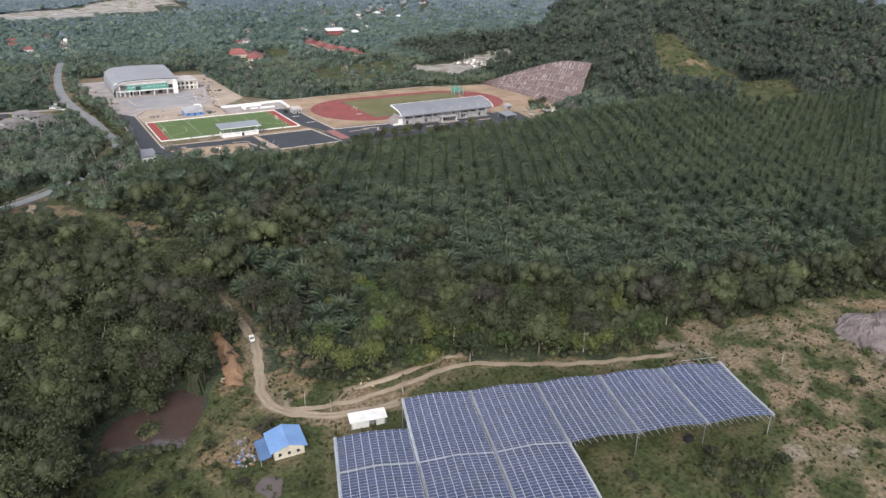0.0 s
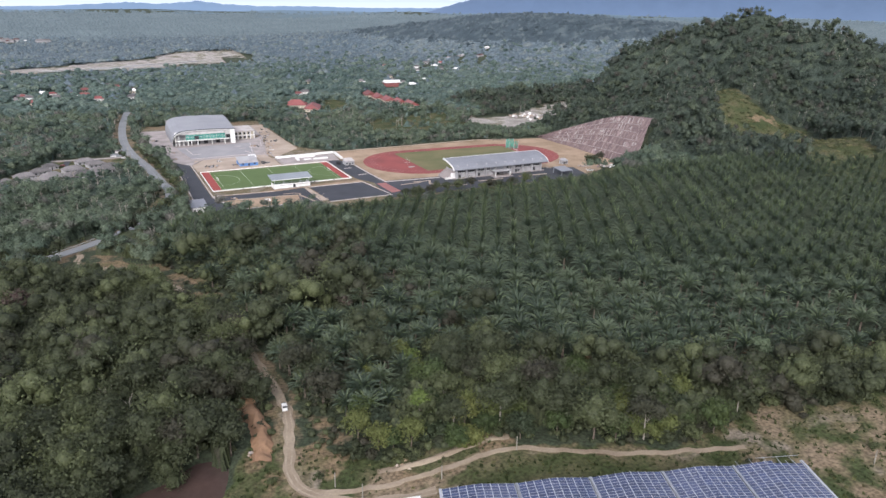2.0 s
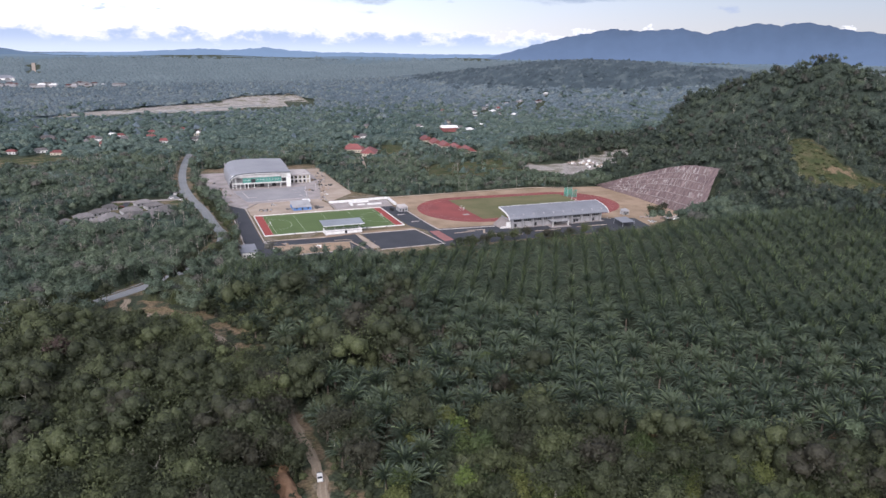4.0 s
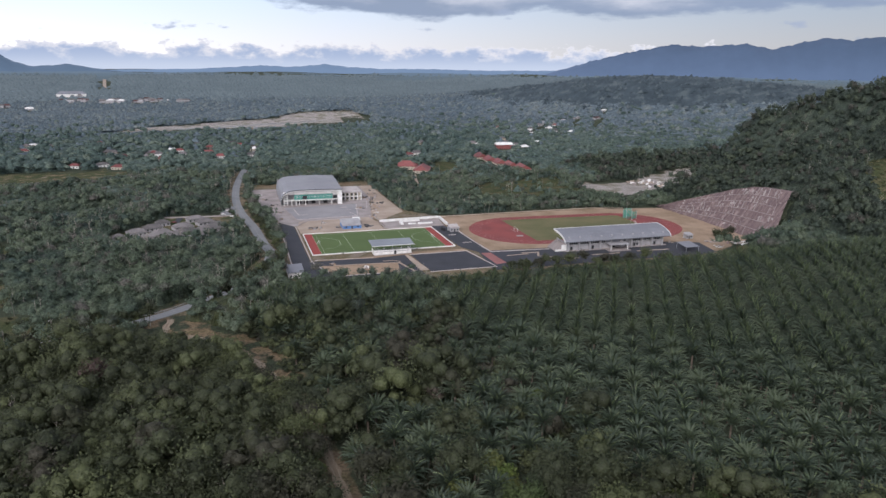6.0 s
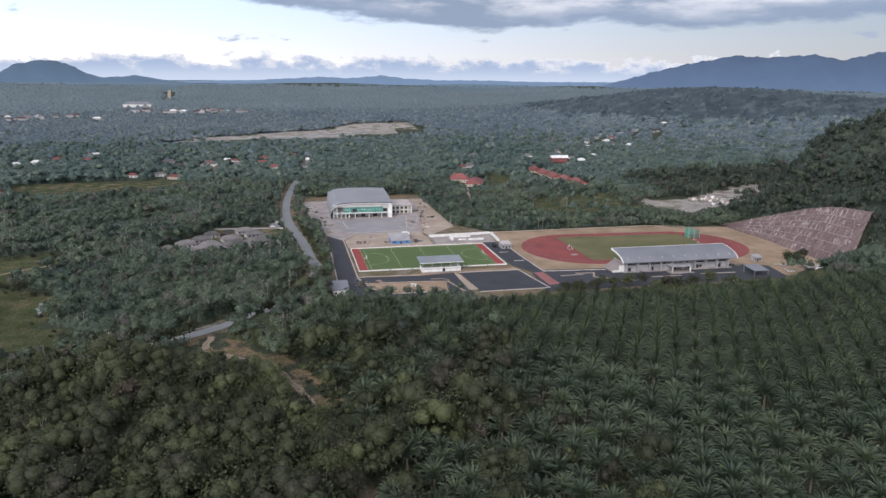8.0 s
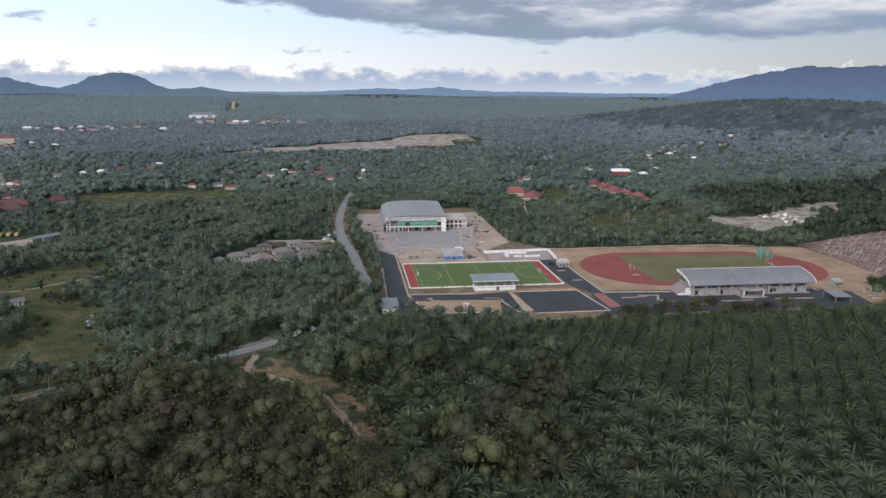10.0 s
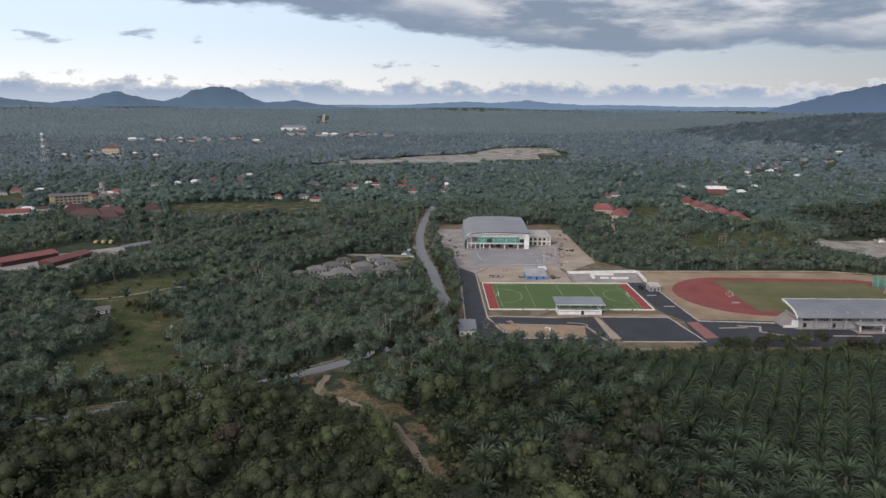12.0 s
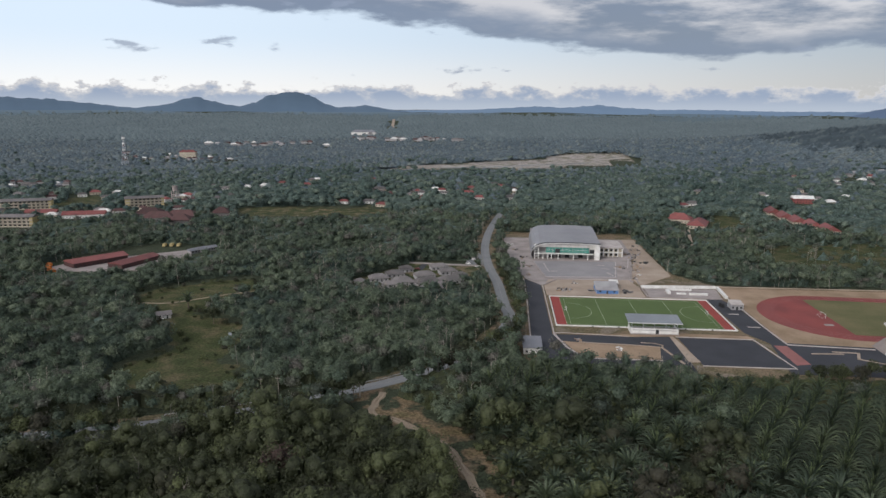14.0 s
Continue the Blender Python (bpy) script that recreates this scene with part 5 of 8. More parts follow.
def cut_slope():
    c = empty("cut_slope", pose(0, 0, 0), "terraced reddish rock cutting with concrete drains", "rock face", kind="structure")
    ys = np.arange(-54, 92, 1.4)
    benches = 6
    rng_ = np.random.default_rng(15)
    prof = [(-0.02, -0.05)]
    for k in range(benches):
        prof += [(k / benches + f * 0.82 / benches, (k + f) / benches) for f in (0.0, 0.25, 0.5, 0.75, 0.97)]
        prof += [((k + 0.86) / benches, (k + 1.0) / benches)]
    prof.append((1.12, 1.0))
    V = []
    for y in ys:
        top = max(0.5, -3.5 * math.log(math.exp(-(34.5 - 0.03 * (y + 40)) / 3.5) + math.exp(-(89 - y) * 0.385 / 3.5)))
        foot = 329 + 1.2 * math.sin(y / 21.0)
        rough = rng_.uniform(-0.22, 0.22, len(prof))
        for (t, h), q in zip(prof, rough):
            big = 0.5 * wobble(np.array([y * 1.6]), np.array([t * 60.0]), 9.0, 3.0)[0]
            V.append((foot + t * top / 1.22 - q - big * min(1, top / 12), y + t * (3 + 13 * float(sstep(10, -50, np.array(y)))), top * h + 0.3 + 0.4 * q + 0.3 * big))
    n, m = len(prof), len(ys)
    F = [(r * n + i, r * n + i + 1, (r + 1) * n + i + 1, (r + 1) * n + i) for r in range(m - 1) for i in range(n - 1)]
    face = streaked_rock()
    o = new("rock_face", mesh_from("rock_face", V, np.array(F)[:, ::-1], face))
    o.parent = c
    P = np.array(V).reshape(m, n, 3)
    for b in range(1, benches):
        bm, j = bmesh.new(), b * 6
        sweep(bm, [(P[r, j][0] + 0.1, P[r, j][1], P[r, j][2] + 0.22) for r in range(8, m - 10 - 4 * b)], 0.2)
        part("drain", bm, M_CONC, c, "pale concrete bench drain")
    rr = random.Random(5)
    for i in range(70):
        r, b = rr.randrange(6, m - 26), rr.randrange(benches)
        j0 = b * 6 + 1
        lean = rr.choice((0, 0, 1))
        pts = [P[min(m - 1, r + (k * lean) // 2), j0 + k] for k in range(rr.choice((3, 4, 5, 5)))]
        bm = bmesh.new()
        sweep(bm, [(p[0] - 0.12, p[1], p[2] + 0.12) for p in pts], rr.uniform(0.12, 0.3))
        part("chute", bm, M_CONC, c, "pale concrete chute")
    for i in range(200):
        r, b = rr.randrange(4, m - 20), rr.randrange(benches)
        p, q = P[r, b * 6 + rr.choice((1, 2, 3))], P[r, b * 6 + 5]
        d = Vector(q - p)
        if d.length < 1.5:
            continue
        bm = boxes((-rr.uniform(0.4, 1.3), rr.uniform(0.4, 1.3), 0, d.length * rr.uniform(0.5, 0.95), -0.3, rr.uniform(0.08, 0.35)))
        u = d.normalized()
        side = Vector((0, -1, 0))
        mt = Matrix((side, u, side.cross(u))).transposed().to_4x4()
        mt.translation = Vector(p)
        bmesh.ops.transform(bm, matrix=mt, verts=list(bm.verts))
        part("rock_slab", bm, (M_ROCK, face, M_CONC, M_ROCK, face)[i % 5], c)


cut_slope()
rubble(307, -42, 9, 30, [M_PALESAND, M_CONC, M_ROCK], "pale broken rock on sand below the cutting", 12, 1.1, True)
rubble(302, -56, 7, 26, [M_PALESAND, M_WHITE, M_CONC], "pale boulders and blocks below the cutting", 13, 1.4, True)
rubble(70, 128, 4, 14, [M_CONC, M_PALESAND, M_WHITE], "spoil and broken concrete along the apron", 14)
rubble(76, 150, 5, 16, [M_PALESAND, M_SAND, M_CONC], "spoil and broken concrete along the apron", 15)
rubble(84, 222, 6, 18, [M_CONC, M_DARK, M_PALESAND], "building rubble behind the annex", 16)
for _k, (_x, _y) in enumerate(((70, 140), (73, 160), (78, 188), (80, 200), (86, 236), (66, 116), (60, 150), (-10, 150), (-14, 180), (-20, 210), (40, 98), (-27, 180))):
    rubble(_x, _y, 4.5, 9, [M_CONC, M_DARK, M_KERB, M_SAND, M_GREYROOF], "loose blocks, boards and spoil on the building site", 60 + _k, 0.9)
kerb_line([(-6, 166), (0.6, 116), (52, 119.5), (60, 170)], 0.8, 0.3, M_KERB)
for _l in ([(2, 160), (4, 134), (11, 134)], [(43, 158), (49, 158)], [(46, 146), (51, 146)], [(48, 134), (51, 124)], [(22, 110), (44, 111)], [(66, 150), (72, 182)]):
    kerb_line(_l, 0.7, 0.28, M_KERB)
rubble(20, 100, 3, 10, [M_CONC, M_DARK, M_WHITE], "loose blocks and boards on the sand yard", 17)
rubble(-12, 120, 3, 10, [M_CONC, M_SAND], "loose blocks beside the gate booths", 18)


# ---- solar canopy ----
def solar_z(u, v):
    """Height of the undulating canopy: shallow gables across each bay."""
    k = ((u / 20.6) % 1.0)
    return 4.6 + 0.9 * (1 - abs(2 * k - 1)) + 0.35 * math.sin(v / 9.0) + 0.012 * u


def solar_array():
    e = empty("solar_canopy", pose(0, 0, 0), "raised canopy of blue solar panels on thin steel posts", "solar panels")
    W, H = 2.1, 1.06
    blocks = [(20.6 * b, 0.0, 26) for b in range(5)] + [(20.6 * b, -28.6, 30) for b in range(2)] + [(-20.6, -13.6, 13), (-20.6, -28.6, 30)]
    cells = []
    for u0, v0, rows in blocks:
        for i in range(9):
            for j in range(rows):
                if u0 > 80 and j < 1 and i > 4:
                    continue
                cells.append((u0 + 0.47 + i * 2.18, v0 - 0.2 - j * (H + 0.025)))

    def corners(u, v):
        out = []
        for du, dv in ((0, 0), (W, 0), (W, -H), (0, -H)):
            x, y = solar_xy(u + du, v + dv)
            out.append((x, y, solar_z(u + min(max(du, 0.02), W), v + dv)))
        return out

    mid = [(c, sum((np.array(p) for p in corners(*c))) / 4) for c in cells]
    mid.sort(key=lambda q: np.hypot(q[1][0] - 8, q[1][1] + 392))
    # one shared module: glass with a thin frame
    fr = 0.04
    pv = [(0, 0, 0), (W, 0, 0), (W, -H, 0), (0, -H, 0), (fr, -fr, 0.006), (W - fr, -fr, 0.006), (W - fr, -H + fr, 0.006), (fr, -H + fr, 0.006)]
    pv += [(x, y, -0.04) for x, y, z in pv[:4]]
    pf = [(7, 6, 5, 4), (0, 4, 5, 1), (1, 5, 6, 2), (2, 6, 7, 3), (3, 7, 4, 0), (8, 0, 1, 9), (9, 1, 2, 10), (10, 2, 3, 11), (11, 3, 0, 8)]
    me = mesh_from("panel", pv, np.array(pf), [M_SOLAR, M_STEEL], index=[0] + [1] * 8)
    for c, _ in mid[:300]:
        p = [Vector(q) for q in corners(*c)]
        ax, ay = (p[1] - p[0]), (p[0] - p[3])
        az = ax.cross(ay).normalized()
        o = new("panel", me)
        o.parent = e
        ay = az.cross(ax.normalized())
        m3 = Matrix((ax.normalized(), ay, az)).transposed().to_4x4()
        o.matrix_basis = Matrix.Translation(p[0]) @ m3
    V, F = [], []
    for c, _ in mid[300:]:
        k = len(V)
        p = [Vector(q) for q in corners(*c)]
        ax, ay = (p[1] - p[0]).normalized(), (p[0] - p[3]).normalized()
        az = ax.cross(ay)
        V += [tuple(p[0] + ax * x + ay * y + az * z) for x, y, z in pv]
        F += [tuple(k + i for i in f) for f in pf]
    o = new("panel_field", mesh_from("panel_field", V, np.array(F), [M_SOLAR_S, M_STEEL], index=([0] + [1] * 8) * (len(F) // 9)))
    o.parent = e
    tagged(o, kind="stuff")
    # rails under every column of panels, wide pale ribs between bays
    for u0, v0, rows in blocks:
        v1 = v0 - 0.4 - rows * (H + 0.025)
        for i in range(10):
            u = u0 + 0.43 + i * 2.18
            bm = bmesh.new()
            n = 6
            vs = [v0 + 0.1 + (v1 - v0 - 0.8) * k / n for k in range(n + 1)]
            sweep(bm, [(*solar_xy(u, v), solar_z(u, v) - 0.09) for v in vs], 0.08)
            part("rail", bm, M_STEEL, e)
        for k in range(5):
            v = v0 - 1.5 - (rows * 1.085 - 3) * k / 4
            bm = bmesh.new()
            sweep(bm, [(*solar_xy(a, v), solar_z(a, v) - 0.35) for a in [u0 + 0.3 + 2.5 * i for i in range(9)]], 0.1)
            part("purlin", bm, M_STEEL, e)
        for uu in (u0, u0 + 20.6):
            bm = bmesh.new()
            for k in range(6):
                a, b = v0 + (v1 - v0) * k / 6, v0 + (v1 - v0) * (k + 1) / 6
                z0, z1 = solar_z(uu, a) + 0.1, solar_z(uu, b) + 0.1
                vs = [bm.verts.new(p) for p in ((*solar_xy(uu - 0.3, a), z0), (*solar_xy(uu - 0.3, b), z1), (*solar_xy(uu + 0.3, b), z1), (*solar_xy(uu + 0.3, a), z0))]
                lo = [bm.verts.new(v.co - Vector((0, 0, 0.2))) for v in vs]
                for f in ((vs[0], vs[1], vs[2], vs[3]), (lo[3], lo[2], lo[1], lo[0]), (vs[0], lo[0], lo[1], vs[1]), (vs[2], lo[2], lo[3], vs[3])):
                    bm.faces.new(f)
            bmesh.ops.recalc_face_normals(bm, faces=list(bm.faces))
            part("rib", bm, M_RIB, e, "pale steel walkway rib")
            for k in range(4):
                v = v0 - 0.8 - (rows * 1.085 - 1.6) * k / 3
                x, y = solar_xy(uu, v)
                bm = bmesh.new()
                rod(bm, (x, y, hz(x, y) - 0.3), (x, y, solar_z(uu, v) - 0.1), 0.11, n=6)
                part("post", bm, M_STEEL, e)
    # cross rib between the upper and the lower rows
    bm = bmesh.new()
    for i in range(24):
        a, b = -20.6 + i * 2.575, -20.6 + (i + 1) * 2.575
        vs = [bm.verts.new((*solar_xy(u, v), solar_z(u, -28.5) + 0.06)) for u, v in ((a, -28.2), (a, -28.6), (b, -28.6), (b, -28.2))]
        bm.faces.new(vs)
        bm.faces.new([bm.verts.new(v.co - Vector((0, 0, 0.12))) for v in vs][::-1])
    part("rib", bm, M_RIB, e, "pale steel walkway rib")
    # bare rafters that stick out beyond the panels
    for i in range(30):
        u = 42.5 + i * 2.0
        v = -28.4
        bm = bmesh.new()
        rod(bm, (*solar_xy(u, v + 0.8), solar_z(u, v) - 0.25), (*solar_xy(u + 0.25, v - 1.7), solar_z(u, v) - 0.45), 0.06, n=4)
        part("rafter_end", bm, M_STEEL, e)
    for u in (84.0, 88, 92, 96, 100):
        bm = bmesh.new()
        rod(bm, (*solar_xy(u, 1.6), solar_z(u, 0)), (*solar_xy(u, -1.5), solar_z(u, 0)), 0.06, n=4)
        part("rafter_end", bm, M_STEEL, e)
    bm = bmesh.new()
    rod(bm, (*solar_xy(90, 1.5), solar_z(95, 0)), (*solar_xy(103, 1.5), solar_z(95, 0)), 0.07, n=4)
    part("purlin", bm, M_STEEL, e)
    part("inverter_cabinet", boxes((67, 69.5, -408, -406.5, hz(68, -407), hz(68, -407) + 1.6)), M_BLACK, e, "dark inverter cabinet")


solar_array()


def blue_house():
    x, y = -31.0, -347.5
    z = hz(x, y) - 0.1
    h = empty("house", pose(x, y, z, 0, 0, 84), "small cream house with a blue metal roof and lean-to", "house")
    part("wall", bevelled(boxes((-4.4, 4.4, -4.4, 4.2, 0, 3.1)), 0.04), M_CREAM, h)
    for gx in (-4.4, 4.2):
        bm = bmesh.new()
        prism(bm, [(-4.4, 3.1), (4.2, 3.1), (0, 4.5)], gx, gx + 0.2)
        part("gable", bm, M_CREAM, h)
    for s in (-1, 1):
        bm = bmesh.new()
        prism(bm, [(0, 4.75), (s * 5.3, 2.95), (s * 5.3, 2.83), (0, 4.6)], -5.0, 5.2)
        r = part("roof", bm, M_BLUEROOF, h, "blue corrugated metal roof")
        bm = bmesh.new()
        for i in range(20):
            prism(bm, [(0, 4.82), (s * 5.3, 3.02), (s * 5.3, 2.93), (0, 4.74)], -4.9 + i * 0.5, -4.78 + i * 0.5)
        part("corrugation", bm, M_BLUEROOF, r)
    bm = bmesh.new()
    prism(bm, [(5.1, 2.85), (8.4, 2.1), (8.4, 2.0), (5.1, 2.73)], -5.6, 3.6)
    part("lean_to_roof", bm, material("dull_blue_roof", (0.10, 0.17, 0.32), None, 0.5, 0.2, 2, 0.05), h, "duller blue lean-to roof")
    for px in (-5.2, -1, 3.2):
        part("post", boxes((px - 0.1, px + 0.1, 8.0, 8.2, 0, 2.1)), M_STEEL, h)
    for wy in (-2.6, 0.0, 2.6):
        w = part("window", boxes((-4.46, -4.3, wy - 0.45, wy + 0.45, 1.0, 2.2)), M_DARK, h, "dark window")
        part("frame", boxes((-4.5, -4.42, wy - 0.55, wy + 0.55, 0.88, 1.0), (-4.5, -4.42, wy - 0.55, wy + 0.55, 2.2, 2.3)), M_WHITE, w)


blue_house()


def white_shed():
    x, y = -6.2, -350.0
    z = hz(x, y)
    h = empty("equipment_shed", pose(x, y, z, 0, 0, -13), "long low equipment shed with a bright white roof", "shed")
    part("wall", bevelled(boxes((-5.0, 0.2, -1.6, 1.6, 0, 2.6)), 0.04), M_WHITE, h)
    part("wall", bevelled(boxes((2.4, 5.0, -1.6, 1.6, 0, 2.6)), 0.04), M_WHITE, h)
    bm = bmesh.new()
    prism(bm, [(-2.3, 2.75), (2.3, 3.15), (2.3, 3.35), (-2.3, 2.95)], -5.7, 5.7)
    part("roof", bm, M_WHITE, h, "bright white metal roof")
    for px in (-5.3, 5.3):
        part("post", boxes((px - 0.08, px + 0.08, -1.9, -1.7, 0, 2.8)), M_STEEL, h)
    part("cabinet", bevelled(boxes((0.6, 2.0, -0.6, 0.6, 0, 1.7)), 0.05), M_GREYWALL, h, "grey electrical cabinet")


white_shed()


def car(name, m, body_mat, label, group=""):
    c = empty(name, m, label, "car", group)
    bm = bmesh.new()
    prof = [(-2.1, 0.35), (2.1, 0.35), (2.15, 0.75), (1.2, 0.95), (0.5, 1.42), (-1.2, 1.45), (-1.9, 1.0), (-2.15, 0.9)]
    prism(bm, prof, -0.85, 0.85, "x")
    bmesh.ops.bevel(bm, geom=list(bm.edges), offset=0.08, segments=1, affect="EDGES")
    body = part("body", bm, body_mat, c)
    part("windscreen", boxes((-0.7, 0.7, 0.62, 1.12, 1.0, 1.36)), M_DARK, body)
    part("rear_window", boxes((-0.7, 0.7, -1.78, -1.35, 1.05, 1.38)), M_DARK, body)
    part("side_window", boxes((-0.9, -0.84, -1.2, 0.5, 1.0, 1.33), (0.84, 0.9, -1.2, 0.5, 1.0, 1.33)), M_DARK, body)
    for x in (-0.8, 0.8):
        for y in (-1.35, 1.35):
            bm = bmesh.new()
            rod(bm, (x - 0.11, y, 0.33), (x + 0.11, y, 0.33), 0.33, 0.33, 12)
            part("wheel", bm, M_BLACK, c)
        part("headlight", boxes((x * 0.75 - 0.16, x * 0.75 + 0.16, 2.02, 2.17, 0.6, 0.74)), M_STEEL, c)
    return c


car("car", pose(-22.2, -285, hz(-22.2, -285) + 0.2, 0, 0, 172) @ Matrix.Scale(1.05, 4), M_WHITE, "white hatchback car on the dirt track")
rubble(-43, -346, 4.5, 46, [M_CONC, M_GREYROOF, M_GREYWALL, M_BLUE, M_DARK, M_SOIL], "heap of scrap and rubbish beside the blue house", 21, 0.48)
rubble(-42, -339, 2.5, 14, [M_CONC, M_GREYROOF], "rubbish scattered on the grass", 22, 0.5)
rubble(-37, -306, 2.2, 8, [M_CONC, M_PALESAND], "pale slabs dumped beside the track", 23, 0.6, True)


def rock_mound(x, y, rx, ry, h, label, seed, mat=None, name="rock_mound", cat="rock"):
    """A low bare outcrop: a rough dome of broken rock."""
    r = np.random.default_rng(seed)
    n, m = 44, 12
    V = []
    for k in range(m + 1):
        f = k / m
        for i in range(n):
            a = 2 * math.pi * i / n
            rad = f * (1 + 0.14 * math.sin(3 * a + seed) + 0.09 * math.sin(5 * a)) * (1 + 0.05 * r.uniform(-1, 1))
            px, py = x + rx * rad * math.cos(a), y + ry * rad * math.sin(a)
            V.append((px, py, hz(px, py) - 0.35 + h * (1 - f ** 1.7) + (0.5 * r.uniform(-1, 1) if 0 < f < 0.9 else 0)))
    F = [(k * n + i, (k + 1) * n + i, (k + 1) * n + (i + 1) % n, k * n + (i + 1) % n) for k in range(m) for i in range(n)]
    tagged(new(name, mesh_from(name, V, F, mat or M_OUTCROP)), label, cat, kind="structure")


rock_mound(178, -398, 20, 11, 3.6, "bare pinkish grey rock mound on the cleared ground", 2)
rock_mound(204, -408, 13, 9, 2.4, "bare pinkish grey rock mound on the cleared ground", 5)
rock_mound(-63.5, -319.5, 5.6, 5.0, 2.0, "grassy islet in the muddy pond", 7, M_ISLET, "islet", "islet")
rubble(166, -402, 10, 22, [M_OUTCROP, M_ROCK], "broken rock strewn beside a bare mound", 24, 0.7, True)
rubble(2, -331, 4, 9, [M_SAND, M_PALESAND], "pale stones beside the dirt track", 26, 0.5, True)


def earth_bank(name, line, h, w, mat, label, seed):
    """A steep bank of cut earth along a line: foot on the line, top w metres to its left."""
    pts = np.array(resample(line, 0.5))
    tan = np.gradient(pts, axis=0)
    tan /= np.linalg.norm(tan, axis=1)[:, None]
    nor = np.stack([-tan[:, 1], tan[:, 0]], 1)
    n, rows = len(pts), 17
    along = np.arange(n) * 0.5
    prof = np.sin(np.linspace(0.05, math.pi - 0.05, n)) ** 0.6 * (0.8 + 0.3 * wobble(along, along * 0, 3.5, seed))
    rng = np.random.default_rng(int(seed * 10))
    gully = 0.5 * np.abs(wobble(along, along * 0 + 5, 1.4, seed + 2)) + 0.25 * rng.uniform(size=n)
    V = []
    for k in range(rows):
        o = 2.2 * k / (rows - 1)
        f = float(np.interp(o, (0, 0.25, 0.55, 0.85, 1.5, 2.2), (-0.2, 0.3, 0.75, 1.0, 0.95, 0.0)))
        face = max(0.0, 1 - abs(o - 0.5) / 0.6)
        edge = 0.22 * wobble(along, along * 0 + k * 0.5, 2.2, seed + 4)
        xy = pts + nor * ((o + face * 0.2 * gully + edge * (k > 0)) * w)[:, None]
        z = height(pts[:, 0], pts[:, 1]) + h * f * prof - 0.12 * h * face * gully + rng.uniform(-0.05, 0.05, n) * h * (k > 0)
        V.append(np.c_[xy, z])
    V = np.concatenate(V)
    F = [(k * n + i, k * n + i + 1, (k + 1) * n + i + 1, (k + 1) * n + i) for k in range(rows - 1) for i in range(n - 1)]
    tagged(new(name, mesh_from(name, V, np.array(F), mat, smooth=True)), label, "earth bank", kind="structure")


for _line, _gauge in ((DIRT_ROAD, 0.85), (DIRT_SPUR, 0.55)):
    for _o in (-_gauge, _gauge):
        strip("wheel_rut", _line, (_o - 0.3 * _gauge, _o + 0.3 * _gauge), M_DIRT_PALE if _gauge > 0.6 else M_DIRT, 0.235, 1.6, 0.22, 0.02, label="pale worn wheel rut in the dirt track", category="rut")
earth_bank("earth_bank", [(-33, -312), (-30, -303), (-29, -293), (-29.5, -283), (-30, -272)], 3.8, 3.2, M_SOIL, "steep orange earth bank beside the dirt track", 1.0)
earth_bank("earth_bank", [(36, -337.5), (30, -335.6), (22, -335.2), (12, -335), (2, -333.5), (-6, -331.5)][::-1], 0.7, 1.3, M_DIRT, "low sandy bank along the dirt track", 2.0)


# ---- houses, sheds and village ----
def house(name, x, y, turn, w, d, h, roof_mat, wall_mat, label, group="", hip=True, floors=1, cat="house", front=32.0, pitch=0.29):
    clear_round(x, y, max(w, d) * 0.62, front)
    e = empty(name, pose(x, y, hz(x, y) - 0.2, 0, 0, turn), label, cat, group)
    a, b = w / 2, d / 2
    part("wall", boxes((-a, a, -b, b, -1, h)), wall_mat, e)
    rise, over = min(w, d) * pitch, 0.7
    bm = bmesh.new()
    lo = [bm.verts.new(p) for p in ((-a - over, -b - over, h - 0.15), (a + over, -b - over, h - 0.15), (a + over, b + over, h - 0.15), (-a - over, b + over, h - 0.15))]
    k = min(b, a) if hip else 0
    along_x = w >= d
    if along_x:
        top = [bm.verts.new((-a + k * 0.8 - (0 if hip else over), 0, h + rise)), bm.verts.new((a - k * 0.8 + (0 if hip else over), 0, h + rise))]
        for f in ((lo[0], lo[1], top[1], top[0]), (lo[2], lo[3], top[0], top[1]), (lo[3], lo[0], top[0]), (lo[1], lo[2], top[1])):
            bm.faces.new(f)
    else:
        top = [bm.verts.new((0, -b + k * 0.8 - (0 if hip else over), h + rise)), bm.verts.new((0, b - k * 0.8 + (0 if hip else over), h + rise))]
        for f in ((lo[1], lo[2], top[1], top[0]), (lo[3], lo[0], top[0], top[1]), (lo[0], lo[1], top[0]), (lo[2], lo[3], top[1])):
            bm.faces.new(f)
    bm.faces.new(lo[::-1])
    bmesh.ops.recalc_face_normals(bm, faces=list(bm.faces))
    part("roof", bm, roof_mat, e)
    n = max(2, int(w / 3.2))
    for fl in range(floors):
        z = 0.9 + fl * 3.1
        for i in range(n):
            wx = -a + w * (i + 0.5) / n
            if fl == 0 and i == n // 2:
                part("door", boxes((wx - 0.5, wx + 0.5, -b - 0.06, -b + 0.1, 0, 2.1)), M_DARK, e)
            else:
                part("window", boxes((wx - 0.6, wx + 0.6, -b - 0.06, -b + 0.1, z, z + 1.25)), M_DARK, e)
    return e


